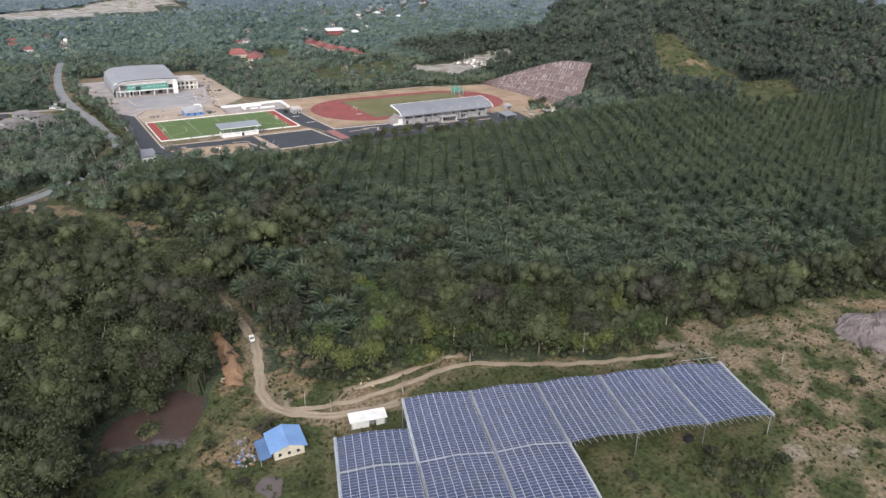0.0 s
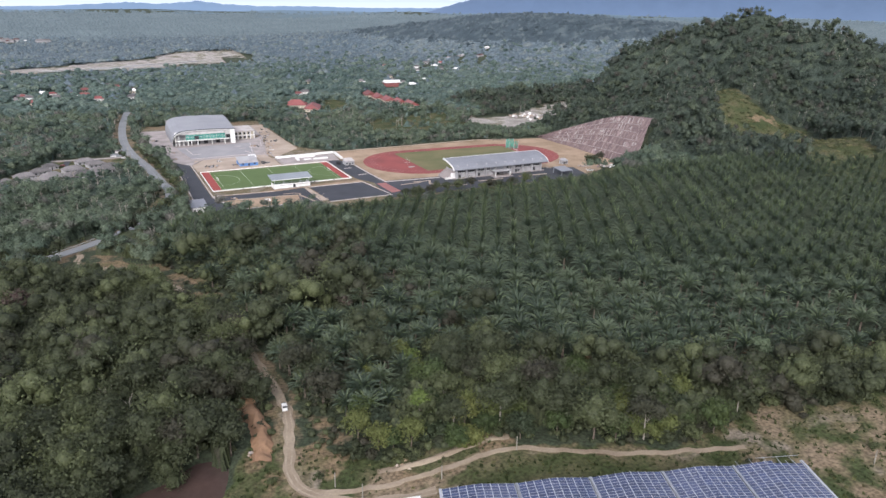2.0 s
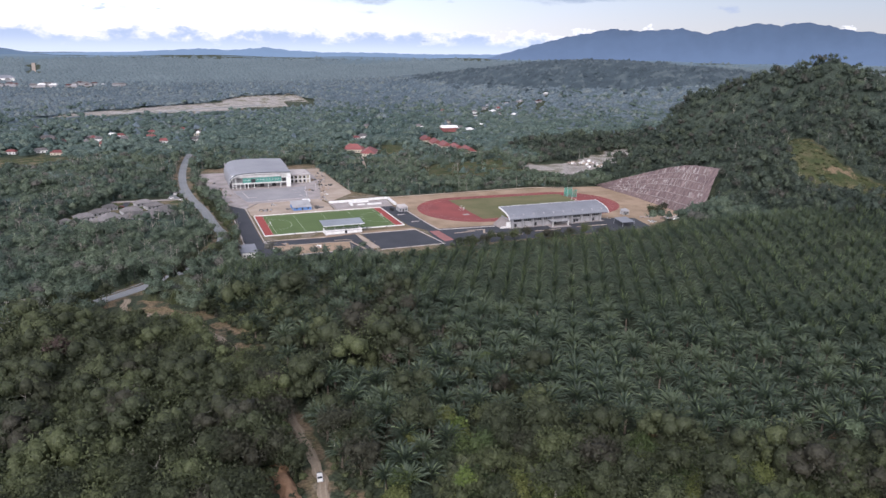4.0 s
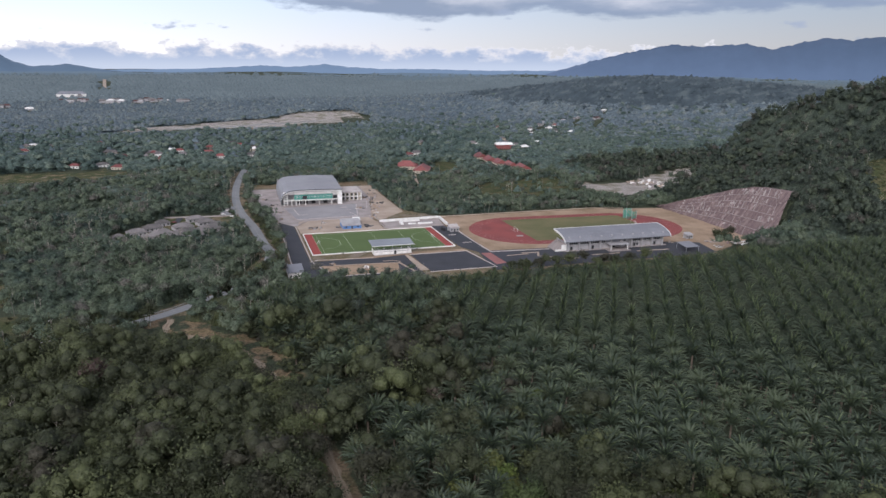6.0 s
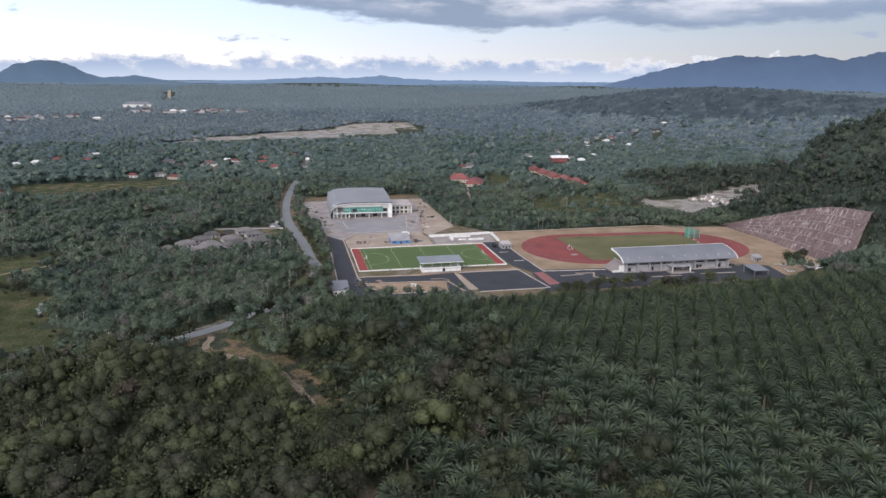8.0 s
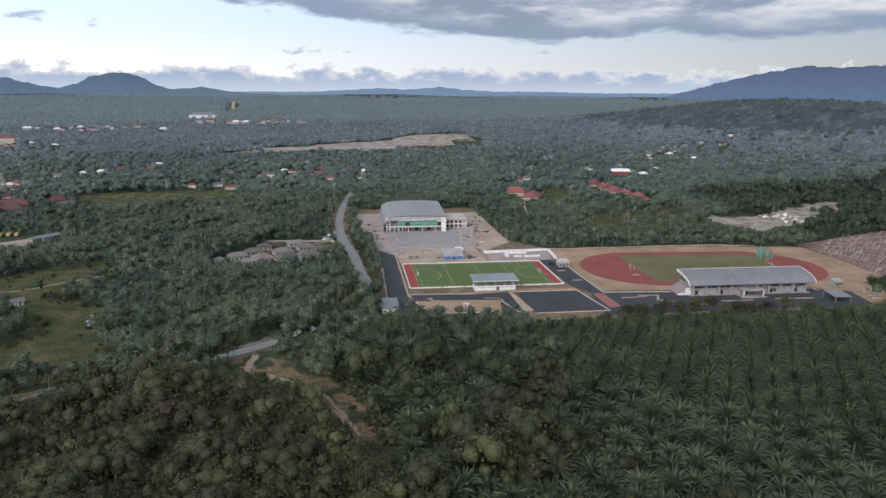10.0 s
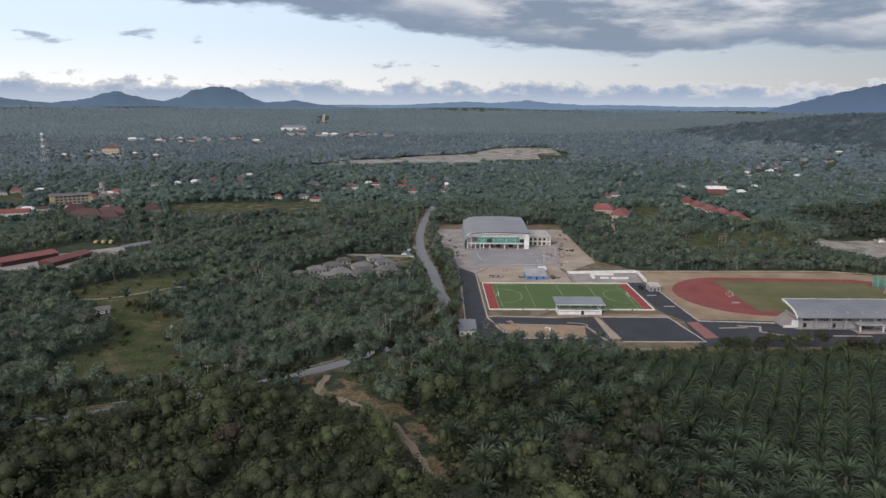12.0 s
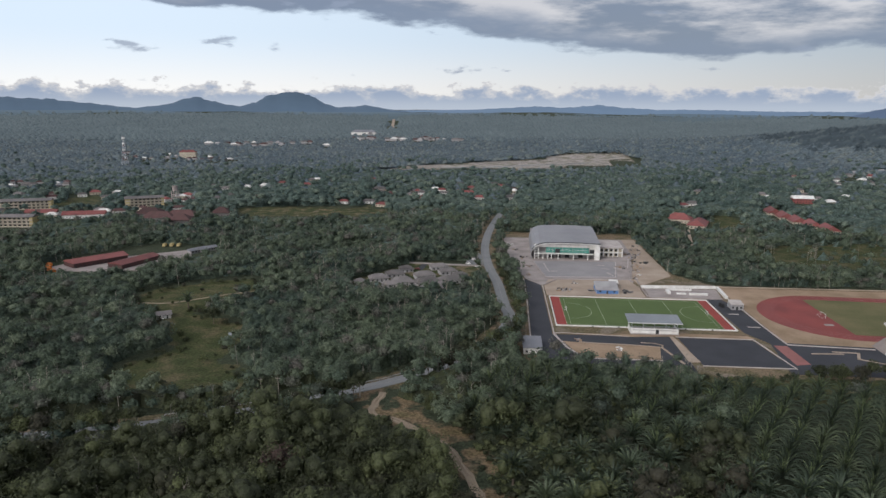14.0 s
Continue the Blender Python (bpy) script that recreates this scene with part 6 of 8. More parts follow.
def block_building(name, x, y, turn, w, d, floors, wall_mat, roof_mat, label, front=45.0):
    """A long school block: storeys with open galleries under a shallow roof."""
    for k in (-0.36, -0.12, 0.12, 0.36):
        clear_round(x + math.cos(radians(turn)) * w * k, y + math.sin(radians(turn)) * w * k, max(d, w * 0.18), front)
    e = empty(name, pose(x, y, hz(x, y) - 0.2, 0, 0, turn), label, "school building")
    a, b, h = w / 2, d / 2, floors * 3.3
    part("wall", boxes((-a, a, -b + 1.8, b, -1, h)), wall_mat, e)
    part("end_wall", boxes((-a - 0.4, -a + 5, -b, b, -1, h + 0.2), (a - 3, a + 0.4, -b, b, -1, h + 0.2)), M_YELLOW, e, "pale yellow end wall")
    for f in range(floors):
        z = f * 3.3
        part("gallery_slab", boxes((-a, a, -b - 0.1, -b + 1.8, z - 0.2, z + 0.15)), M_CONC, e)
        part("parapet", boxes((-a, a, -b - 0.15, -b + 0.1, z + 0.1, z + 1.15)), wall_mat, e)
        for i in range(int(w / 4.5)):
            wx = -a + 4.5 * (i + 0.6)
            part("window", boxes((wx - 1.3, wx + 1.3, -b + 1.72, -b + 1.9, z + 1.0, z + 2.5)), M_DARK, e)
    bm = bmesh.new()
    prism(bm, [(-b - 1, h + 0.1), (b + 1, h + 0.1), (0, h + 2.6)], -a - 1, a + 1)
    part("roof", bm, roof_mat, e)
    return e


# terraced quarters beside the main road
for _x, _y, _r, _w, _d in ((-120, 92, 22, 16, 11), (-101, 84, 22, 17, 14), (-84, 84, 24, 22, 13), (-68, 92, 24, 21, 12), (-74, 76, 24, 18, 9), (-108, 76, 20, 16, 8), (-62, 106, 20, 12, 9), (-131, 80, 20, 9, 8), (-110, 106, 22, 16, 10), (-88, 104, 22, 18, 11), (-72, 118, 24, 16, 10), (-104, 122, 22, 12, 9), (-80, 132, 22, 16, 9)):
    house("terrace_house", _x, _y, _r, _w * 0.8, _d * 0.82, 3.0, M_GREYROOF, M_GREYWALL, "low terrace house with a worn grey hipped roof", "roadside quarters", front=16)
strip("side_road", [(-150, 158), (-110, 152), (-75, 148), (-50, 147)], (-2.6, 2.6), M_CONC, 0.2, label="pale narrow side road to the quarters", category="road")
paved("car_park", [(-96, 128), (-92, 127), (-90, 147), (-95, 147)], M_ASPHALT, 0.16, "dark asphalt drive between the quarters", "car park")
for _x, _y, _m in ((-50, 140, M_WHITE), (-96, 128, M_REDROOF), (-58, 150, M_WHITE)):
    car("car", pose(_x, _y, hz(_x, _y) + 0.25, 0, 0, 70), _m, "parked car beside the quarters", "parked cars")

# village along the road
_rr = random.Random(31)
for _x, _y, _w, _d, _mat, _wall, _l in (
        (-60, 520, 14, 9, M_REDROOF, M_WHITE, "house with a red roof and white walls"), (-176, 442, 14, 9, M_REDROOF, M_CREAM, "house with a red roof near a field"),
        (-132, 502, 13, 10, M_REDROOF, M_CREAM, "house with an orange-red roof"), (-196, 462, 15, 8, M_GREYROOF, M_WHITE, "long low house with a grey roof"),
        (-225, 455, 12, 8, M_REDROOF, M_WHITE, "house with a red roof and white porch"), (-20, 540, 14, 9, M_GREYROOF, M_WHITE, "white house beside the road"),
        (-205, 595, 20, 10, M_GREYROOF, M_CREAM, "long shed with a brown roof"), (-150, 570, 16, 9, M_GREYROOF, M_CREAM, "grey-roofed house among trees"),
        (-110, 555, 14, 9, M_GREYROOF, M_WHITE, "grey-roofed house among trees"), (-75, 570, 12, 8, M_REDROOF, M_CREAM, "small red-roofed house among trees"),
        (-420, 568, 14, 9, M_GREYROOF, M_WHITE, "white house in a cluster"), (-395, 585, 12, 8, M_WHITE, M_WHITE, "white-roofed house in a cluster"), (-375, 600, 13, 9, M_WHITE, M_WHITE, "white-roofed house in a cluster"),
        (-450, 600, 14, 9, M_GREYROOF, M_CREAM, "grey-roofed house in a cluster"), (206, 500, 15, 10, M_GREYROOF, M_WHITE, "white villa with a grey roof"),
        (190, 486, 12, 8, M_REDROOF, M_WHITE, "villa with a red-brown roof"), (432, 590, 12, 8, M_WHITE, M_WHITE, "white-roofed house among trees"),
        (410, 520, 9, 7, M_WHITE, M_BLUE, "small house with a white roof"), (520, 690, 14, 9, M_GREYROOF, M_WHITE, "pale house in the woods"), (560, 720, 12, 9, M_WHITE, M_WHITE, "white house in the woods"),
        (480, 720, 12, 8, M_GREYROOF, M_WHITE, "pale house in the woods"), (390, 640, 12, 8, M_GREYROOF, M_CREAM, "cream house half hidden among trees")):
    house("village_house", _x, _y, _rr.uniform(-20, 20), _w, _d, 3.4, _mat, _wall, _l, "village houses", front=50)
# red-roofed school rows behind the track
house("red_roof_hall", 173, 352, -22, 18, 34, 3.4, M_REDROOF, M_CREAM, "single-storey hall with a broad red hipped roof", front=40, cat="hall")
house("red_roof_hall", 160, 378, -22, 26, 20, 4.0, M_REDROOF, M_CREAM, "wing of a hall with a dull red hipped roof", front=30, cat="hall")
for _x, _y, _w in ((283, 446, 22), (286, 418, 24), (289, 390, 24), (293, 362, 24), (297, 334, 24)):
    house("red_roof_house", _x, _y, -8, 15.5, 26.4, 2.8, M_REDROOF, M_CREAM, "terrace row with a bright red roof", "red-roofed rows", hip=False, front=48)
strip("side_road", [(338, 300), (326, 350), (312, 400), (300, 450), (310, 500)], (-2.4, 2.4), M_CONC, 0.3, label="pale concrete lane beside the red roofs", category="road")
house("tall_red_house", 352, 535, -4, 25, 12, 6.6, M_WHITE, M_REDROOF, "two-storey building with red walls and a white roof edge", floors=2, front=60, hip=False)

# school, depot and town to the west
block_building("school_block", -592, 362, 22, 84, 12, 3, M_CREAM, M_GREYROOF, "long cream three-storey school block with a grey roof")
block_building("school_block", -456, 406, 28, 42, 12, 3, M_CREAM, M_GREYROOF, "cream three-storey school block with open galleries")
block_building("school_block", -520, 258, 8, 52, 12, 3, M_CREAM, M_GREYROOF, "cream three-storey block with grey roof among trees")
house("red_roof_hall", -480, 322, 18, 42, 12, 4.5, M_REDROOF, M_WHITE, "long hall with a red roof", hip=False, front=45, cat="hall")
house("red_roof_hall", -530, 325, 12, 32, 11, 4.5, M_REDROOF, M_CREAM, "long hall with a dull red roof", hip=False, front=45, cat="hall")
for _x, _y, _w in ((-394, 316, 26), (-364, 302, 18), (-374, 328, 26), (-340, 352, 16), (-415, 338, 22)):
    house("brown_roof_house", _x, _y, 10, _w * 1.25, 19, 4.6, M_BROWNROOF, M_GREYROOF, "house with a dark reddish-brown tiled roof", "brown roofs", front=36)
house("depot_hall", -350, 124, 55, 42, 17, 4.4, M_REDROOF, M_BROWNROOF, "open depot hall with a red metal roof", hip=False, front=40, cat="depot", pitch=0.12)
house("depot_hall", -319, 124, 72, 38, 14, 4.8, M_REDROOF, M_BROWNROOF, "open depot hall with a red metal roof", hip=False, front=40, cat="depot", pitch=0.12)
tagged(part("depot_yard", slab([(-340, 186), (-304, 190), (-284, 150), (-296, 108), (-330, 96), (-380, 96)], hz(-320, 150) - 3, hz(-320, 150) + 0.35), M_CONC), "pale concrete yard of a depot", "yard", kind="structure")
clear_round(-305, 165, 18, 44)
for _x, _y in ((-289, 172), (-283, 178)):
    house("barrel_store", _x, _y, 60, 16, 5, 3.0, M_ROOFLIGHT, M_GREYWALL, "store with a pale arched roof", "stores", hip=False, front=24, cat="store")


def truck(x, y, turn, mat, label):
    e = empty("truck", pose(x, y, hz(x, y), 0, 0, turn), label, "truck", "depot trucks")
    part("cargo_box", bevelled(boxes((-1.2, 1.2, -3.5, 1.6, 0.9, 3.0)), 0.06), mat, e)
    part("cab", bevelled(boxes((-1.1, 1.1, 1.8, 3.4, 0.6, 2.6)), 0.12), mat, e)
    part("windscreen", boxes((-0.9, 0.9, 3.36, 3.44, 1.6, 2.3)), M_DARK, e)
    for wx in (-1, 1):
        for wy in (-2.4, 2.5):
            bm = bmesh.new()
            rod(bm, (wx - 0.15, wy, 0.5), (wx + 0.15, wy, 0.5), 0.5, 0.5, 10)
            part("wheel", bm, M_BLACK, e)


for _x, _y, _t in ((-374, 100, 50), (-370, 94, 50), (-378, 107, 52), (-364, 90, 48), (-318, 186, 10), (-312, 187, 10), (-324, 185, 10)):
    truck(_x, _y, _t, M_ORANGE if _y < 150 else M_YELLOW, "%s truck parked at the depot" % ("orange" if _y < 150 else "dull yellow"))
clear_round(-372, 110, 12, 40)
clear_round(-295, 175, 14, 40)


def lattice_mast(x, y, h, base, label):
    e = empty("radio_mast", pose(x, y, hz(x, y)), label, "mast")
    for sx in (-1, 1):
        for sy in (-1, 1):
            bm = bmesh.new()
            rod(bm, (sx * base, sy * base, 0), (sx * 0.7, sy * 0.7, h), 0.45, 0.25, 4)
            part("leg", bm, M_STEEL, e)
    n = 9
    for k in range(n):
        a, b = base + (0.7 - base) * k / n, base + (0.7 - base) * (k + 1) / n
        z0, z1 = h * k / n, h * (k + 1) / n
        bm = bmesh.new()
        for (x0, y0, x1, y1) in ((-a, -a, b, -b), (a, -a, -b, -b), (a, -a, b, b), (a, a, b, -b), (-a, a, b, b), (-a, -a, -b, b)):
            rod(bm, (x0, y0, z0), (x1, y1, z1), 0.22, n=3)
        part("brace", bm, M_STEEL if k % 2 else M_REDROOF, e)
    for z in (0.55, 0.75, 0.92):
        for q in range(6):
            t = q * math.pi / 3
            part("antenna", boxes((2.2 * math.cos(t) - 0.7, 2.2 * math.cos(t) + 0.7, 2.2 * math.sin(t) - 0.7, 2.2 * math.sin(t) + 0.7, h * z, h * z + 3.5)), M_WHITE, e)


lattice_mast(-772, 940, 62, 5, "tall pale lattice radio mast rising over the village")


def water_tower(x, y):
    e = empty("water_tower", pose(x, y, hz(x, y)), "concrete water tower on tall columns beside the school", "water tower")
    clear_round(x, y, 8, 40)
    for sx in (-3, 3):
        for sy in (-3, 3):
            part("column", boxes((sx - 0.5, sx + 0.5, sy - 0.5, sy + 0.5, 0, 15)), M_CONC, e)
    for z in (5, 10):
        part("ring_beam", boxes((-3.4, 3.4, -3.4, -2.6, z, z + 0.8), (-3.4, 3.4, 2.6, 3.4, z, z + 0.8), (-3.4, -2.6, -2.6, 2.6, z, z + 0.8), (2.6, 3.4, -2.6, 2.6, z, z + 0.8)), M_CONC, e)
    bm = bmesh.new()
    rod(bm, (0, 0, 15), (0, 0, 21), 3.2, 3.2, 14)
    part("tank", bm, M_CONC, e)


water_tower(-430, 432)

# more houses round the school and along the village lanes
_rr = random.Random(77)
for _cx, _cy, _n, _sx, _sy in ((-440, 350, 8, 60, 30), (-560, 310, 7, 50, 40), (-390, 470, 8, 60, 40), (-140, 560, 9, 90, 40), (-600, 470, 8, 70, 40), (-60, 640, 6, 50, 50), (300, 560, 6, 90, 50), (520, 780, 7, 90, 60), (-300, 660, 7, 90, 50)):
    for _k in range(_n):
        house("village_house", _cx + _rr.uniform(-_sx, _sx), _cy + _rr.uniform(-_sy, _sy), _rr.uniform(-40, 40), _rr.uniform(9, 15), _rr.uniform(7, 10), _rr.uniform(3.2, 4.4),
              _rr.choice([M_WHITE, M_GREYROOF, M_GREYROOF, M_REDROOF, M_BROWNROOF]), _rr.choice([M_WHITE, M_CREAM]), "small village house half hidden among trees", "village houses", front=42)

# distant town: small pale and red houses, walls greyed to paint in haze
_rr = random.Random(8)
for _cx, _cy, _n, _sx, _sy in ((-760, 1150, 26, 140, 60), (-770, 640, 20, 70, 50), (-700, 1600, 20, 200, 60), (-330, 1830, 26, 180, 60), (-520, 2180, 6, 60, 20), (690, 1900, 10, 120, 60), (640, 860, 8, 90, 40)):
    for _k in range(_n):
        _x, _y = _cx + _rr.uniform(-_sx, _sx), _cy + _rr.uniform(-_sy, _sy)
        _f = 0.72 + (_cy > 1300) * 0.5
        house("distant_house", _x, _y, _rr.uniform(-30, 30), _rr.uniform(9, 20) * _f, _rr.uniform(8, 12) * _f, _rr.uniform(4, 7) * _f, _rr.choice([M_WHITE, M_GREYWALL, M_GREYROOF, M_GREYROOF, M_BROWNROOF]), M_GREYWALL,
              "small pale house in a distant town", "distant town", front=120)
house("distant_hall", -540, 2200, 4, 90, 30, 12, M_ROOFLIGHT, M_WHITE, "large white hall in a distant town", front=160, cat="hall")
house("temple_hall", -745, 1165, 10, 36, 16, 14, M_REDROOF, M_CREAM, "yellow and red multi-storey building in a village", floors=3, front=90, cat="building")
strip("distant_road", [(-474, 2460), (-486, 2540), (-560, 3080), (-640, 3640)], (-6.5, 6.5), M_PALESAND, 2.0, 60, label="straight pale road in the far distance", category="road")

# riverbed water and sand bars
strip("river", [(-215, 950), (-150, 955), (-80, 985), (0, 1020), (60, 1050), (140, 1110), (215, 1190)], (-9, 9), material("shallow_water", (0.34, 0.33, 0.30), (0.26, 0.24, 0.21), 0.25, 0.02, 0.2, 0), 0.3, 12, 4.0,
      label="pale shallow river between sand banks", category="river")
rubble(392, 204, 24, 60, [M_WHITE, M_CONC, M_PALESAND], "pale heaps of crushed rock in a quarry", 41, 2.4, True)

# meadow with a stream, a hut and lone trees
strip("stream", [(-184, -26), (-181.6, -31), (-183.2, -35.5), (-179.8, -40), (-179, -46)], (-0.8, 0.8), material("stream_water", (0.30, 0.32, 0.33), (0.2, 0.22, 0.23), 0.08, 0.3, 1, 0), 0.12, 2.0, 0.5,
      label="narrow pale stream through the meadow", category="stream")
strip("footpath", [(-262, 20), (-240, 22), (-215, 40), (-195, 52)], (-1.0, 1.0), M_DIRT, 0.1, 2.0, 0.4, label="pale footpath across the meadow", category="path")
house("meadow_hut", -232, -6, 30, 8, 6, 2.6, M_GREYROOF, M_WHITE, "small hut with a grey roof at the meadow edge", front=16, hip=False)
car("car", pose(-232, -9, hz(-232, -9), 0, 0, 80), M_WHITE, "white car parked by the meadow hut", "parked cars")
car("car", pose(-240, -12, hz(-240, -12), 0, 0, 80), M_GREYWALL, "grey car parked by the meadow hut", "parked cars")


strip("footpath", [(158, 330), (154, 312), (146, 275), (139, 240), (133, 206), (128, 180)], (-1.5, 1.5), M_PALESAND, 0.25, 3.0, 0.4, label="pale lane from the red-roofed hall through the trees", category="path")


# poles and rails along the road
def pole(x, y, h, label, name="utility_pole", arm=True):
    e = empty(name, pose(x, y, hz(x, y) - 0.2), label, "pole", "roadside poles")
    bm = bmesh.new()
    rod(bm, (0, 0, 0), (0, 0, h), 0.2, 0.14, 7)
    part("shaft", bm, M_PALEBARK, e)
    if arm:
        part("cross_arm", boxes((-1.0, 1.0, -0.07, 0.07, h - 0.8, h - 0.62)), M_PALEBARK, e)
        for ix in (-0.85, 0, 0.85):
            bm = bmesh.new()
            rod(bm, (ix, 0, h - 0.62), (ix, 0, h - 0.35), 0.06)
            part("insulator", bm, M_WHITE, e)


for _x, _y in ((-54, 248), (-55, 205), (-51, 160), (-46, 110), (-42, 66), (-39, 28), (-45, -18), (-58, -46), (-95, -92), (-128, -113), (-135, -115), (-186, -138), (-50, 300), (-45, 350)):
    pole(_x, _y, 9.5, "pale roadside utility pole")
for _x, _y in ((-13.5, -339), (-19, -331), (9.5, -343), (35, -343), (-14.5, -360), (128, -395)):
    pole(_x, _y, 5.0, "thin fence pole beside the dirt track", "fence_pole", False)


def guard_rail(line, label):
    e = empty("guard_rail", pose(0, 0, 0), label, "guard rail")
    pts = resample(line, 4.0)
    bm = sweep(bmesh.new(), [(x, y, hz(x, y) + 0.9) for x, y in pts], 0.16)
    part("rail", bm, M_STEEL, e)
    for x, y in pts[::1]:
        part("post", boxes((x - 0.07, x + 0.07, y - 0.07, y + 0.07, hz(x, y) - 0.2, hz(x, y) + 0.85)), M_STEEL, e)


guard_rail([(-64, -66), (-84, -88), (-99, -98), (-132, -119), (-168, -136)], "pale guard rail along the road bend")
strip("road_line", MAIN_ROAD[4:], (-0.1, 0.1), M_FAINT, 0.31, label="faded pale centre line", category="line", thick=0.02)
paved("lay_by", [(-52, 200), (-47, 175), (-46, 150), (-60, 148), (-60, 160)], M_ROAD, 0.24, "worn grey lay-by beside the road", "road")
for _x, _y in ((-54, 168),):
    house("bus_shelter", _x, _y, 80, 5, 3, 2.6, M_GREYROOF, M_WHITE, "small bus shelter with a dark roof beside the road", front=14, hip=False, cat="shelter")
_sg = empty("road_sign", pose(-58, 268, hz(-58, 268)), "blue direction sign on two posts beside the road", "sign")
part("board", boxes((-2.4, 2.4, -0.06, 0.06, 4.0, 6.6)), M_BLUE, _sg)
part("sign_bar", boxes((-1.6, 1.6, -0.1, -0.05, 5.6, 6.0), (-1.6, 1.0, -0.1, -0.05, 4.7, 5.1)), M_WHITE, _sg)
for _x in (-1.8, 1.8):
    part("post", boxes((_x - 0.1, _x + 0.1, -0.1, 0.1, 0, 4.0)), M_STEEL, _sg)


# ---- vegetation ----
# Horizon trees glow faintly and bluish: haze painted as emission.
M_HORIZON = distant("haze_glow_canopy", (0.090, 0.108, 0.104), (0.020, 0.031, 0.040))


def frond_set(rng, n_frond, n_leaf, length, top, dead=False, lean=52.0, width=0.58):
    """Triangles of a crown of feathered palm fronds round the point (0, 0, top)."""
    tris = []
    for i in range(n_frond):
        f = (i + 0.5) / n_frond
        az = i * 2.39996 + rng.uniform(-0.2, 0.2)
        el = radians((88 - lean * f) if not dead else rng.uniform(-70, -30)) + rng.uniform(-0.1, 0.1)
        ln = length * rng.uniform(0.85, 1.1)
        droop = radians(rng.uniform(36, 62) + 40 * f) * (0.6 if dead else 0.35 if lean < 30 else 1)
        pts, p = [], np.array([0.0, 0.0, top])
        for k in range(n_leaf + 1):
            pts.append(p.copy())
            e = el - droop * (k / n_leaf) ** 1.5
            p = p + ln / n_leaf * np.array([math.cos(az) * math.cos(e), math.sin(az) * math.cos(e), math.sin(e)])
        side = np.array([-math.sin(az), math.cos(az), 0.0])
        for k in range(1, n_leaf + 1):
            w = width * math.sin(math.pi * (0.18 + 0.74 * k / n_leaf)) ** 0.7
            a, b = pts[k - 1], pts[k]
            along = (b - a)
            for s in (-1, 1):
                tip = b + along * 0.75 + s * side * w + np.array([0, 0, -0.32 + rng.uniform(-0.14, 0.14)])
                tris.append((a, b + along * 0.25, tip))
    return np.array(tris)


def tri_mesh_data(tris):
    """Vertices and faces of loose triangles, joined where their corners meet."""
    v, back = np.unique(np.round(tris.reshape(-1, 3), 4), axis=0, return_inverse=True)
    return v, back.reshape(-1, 3)


def tube(path, radii, n=5):
    """Quads split to triangles of a tapered, bent trunk."""
    rings = []
    for (x, y, z), r in zip(path, radii):
        rings.append([(x + r * math.cos(2 * math.pi * k / n), y + r * math.sin(2 * math.pi * k / n), z) for k in range(n)])
    out = []
    for a, b in zip(rings[:-1], rings[1:]):
        for k in range(n):
            j = (k + 1) % n
            out += [(a[k], a[j], b[j]), (a[k], b[j], b[k])]
    return np.array(out)


ICO_V, ICO_F = None, None


def ico():
    global ICO_V, ICO_F
    if ICO_V is None:
        bm = bmesh.new()
        bmesh.ops.create_icosphere(bm, subdivisions=1, radius=1)
        ICO_V = np.array([v.co[:] for v in bm.verts])
        ICO_F = np.array([[v.index for v in f.verts] for f in bm.faces])
        bm.free()
    return ICO_V, ICO_F


def crown_tris(rng, lobes, n_leaf, leaf, core=0.8, cores=99):
    """A crown of leaf clumps spread over the outsides of several lobes, with a core that closes it."""
    v, f = ico()
    out = []
    vols = np.array([l[3] ** 2 for l in lobes])
    count = rng.multinomial(n_leaf, vols / vols.sum())
    for q, ((cx, cy, cz, r), k) in enumerate(zip(lobes, count)):
        c, tall_ = np.array([cx, cy, cz]), rng.uniform(0.7, 1.25)
        if core and q < cores:
            vv = v * (r * core) * rng.uniform(0.7, 1.2, (len(v), 1)) * np.array([1, 1, tall_]) + c
            out.append(vv[f])
        d = rng.normal(size=(k, 3))
        d[:, 2] = np.abs(d[:, 2]) * 0.9 - 0.25
        d /= np.linalg.norm(d, axis=1)[:, None]
        bumps = rng.normal(size=(6, 3))
        bumps /= np.linalg.norm(bumps, axis=1)[:, None]
        lump = 0.74 + 0.42 * np.exp(6.0 * (d @ bumps.T - 1)).max(1)[:, None]
        p = c + d * r * lump * rng.uniform(0.66, 1.18, (k, 1)) * np.array([1, 1, tall_])
        nrm = 0.5 * d + rng.normal(scale=0.6, size=(k, 3)) + np.array([0, 0, 0.3])
        nrm /= np.linalg.norm(nrm, axis=1)[:, None]
        a = np.cross(nrm, rng.normal(size=(k, 3)))
        a /= np.linalg.norm(a, axis=1)[:, None]
        b = np.cross(nrm, a)
        s = leaf * rng.uniform(0.6, 1.3, (k, 1))
        g = [p + a * s, p + b * s * 0.7 - a * s * 0.1, p - a * s * 0.9, p - b * s * 0.75 + a * s * 0.15]
        if leaf < 0.5:
            out.append(np.stack([g[0], g[1] + (g[1] - p) * 0.5, g[3] * 0.6 + g[2] * 0.4], 1))
        else:
            out.append(np.stack([g[0], g[1], g[2]], 1))
            out.append(np.stack([g[0], g[2], g[3]], 1))
    return np.concatenate(out)


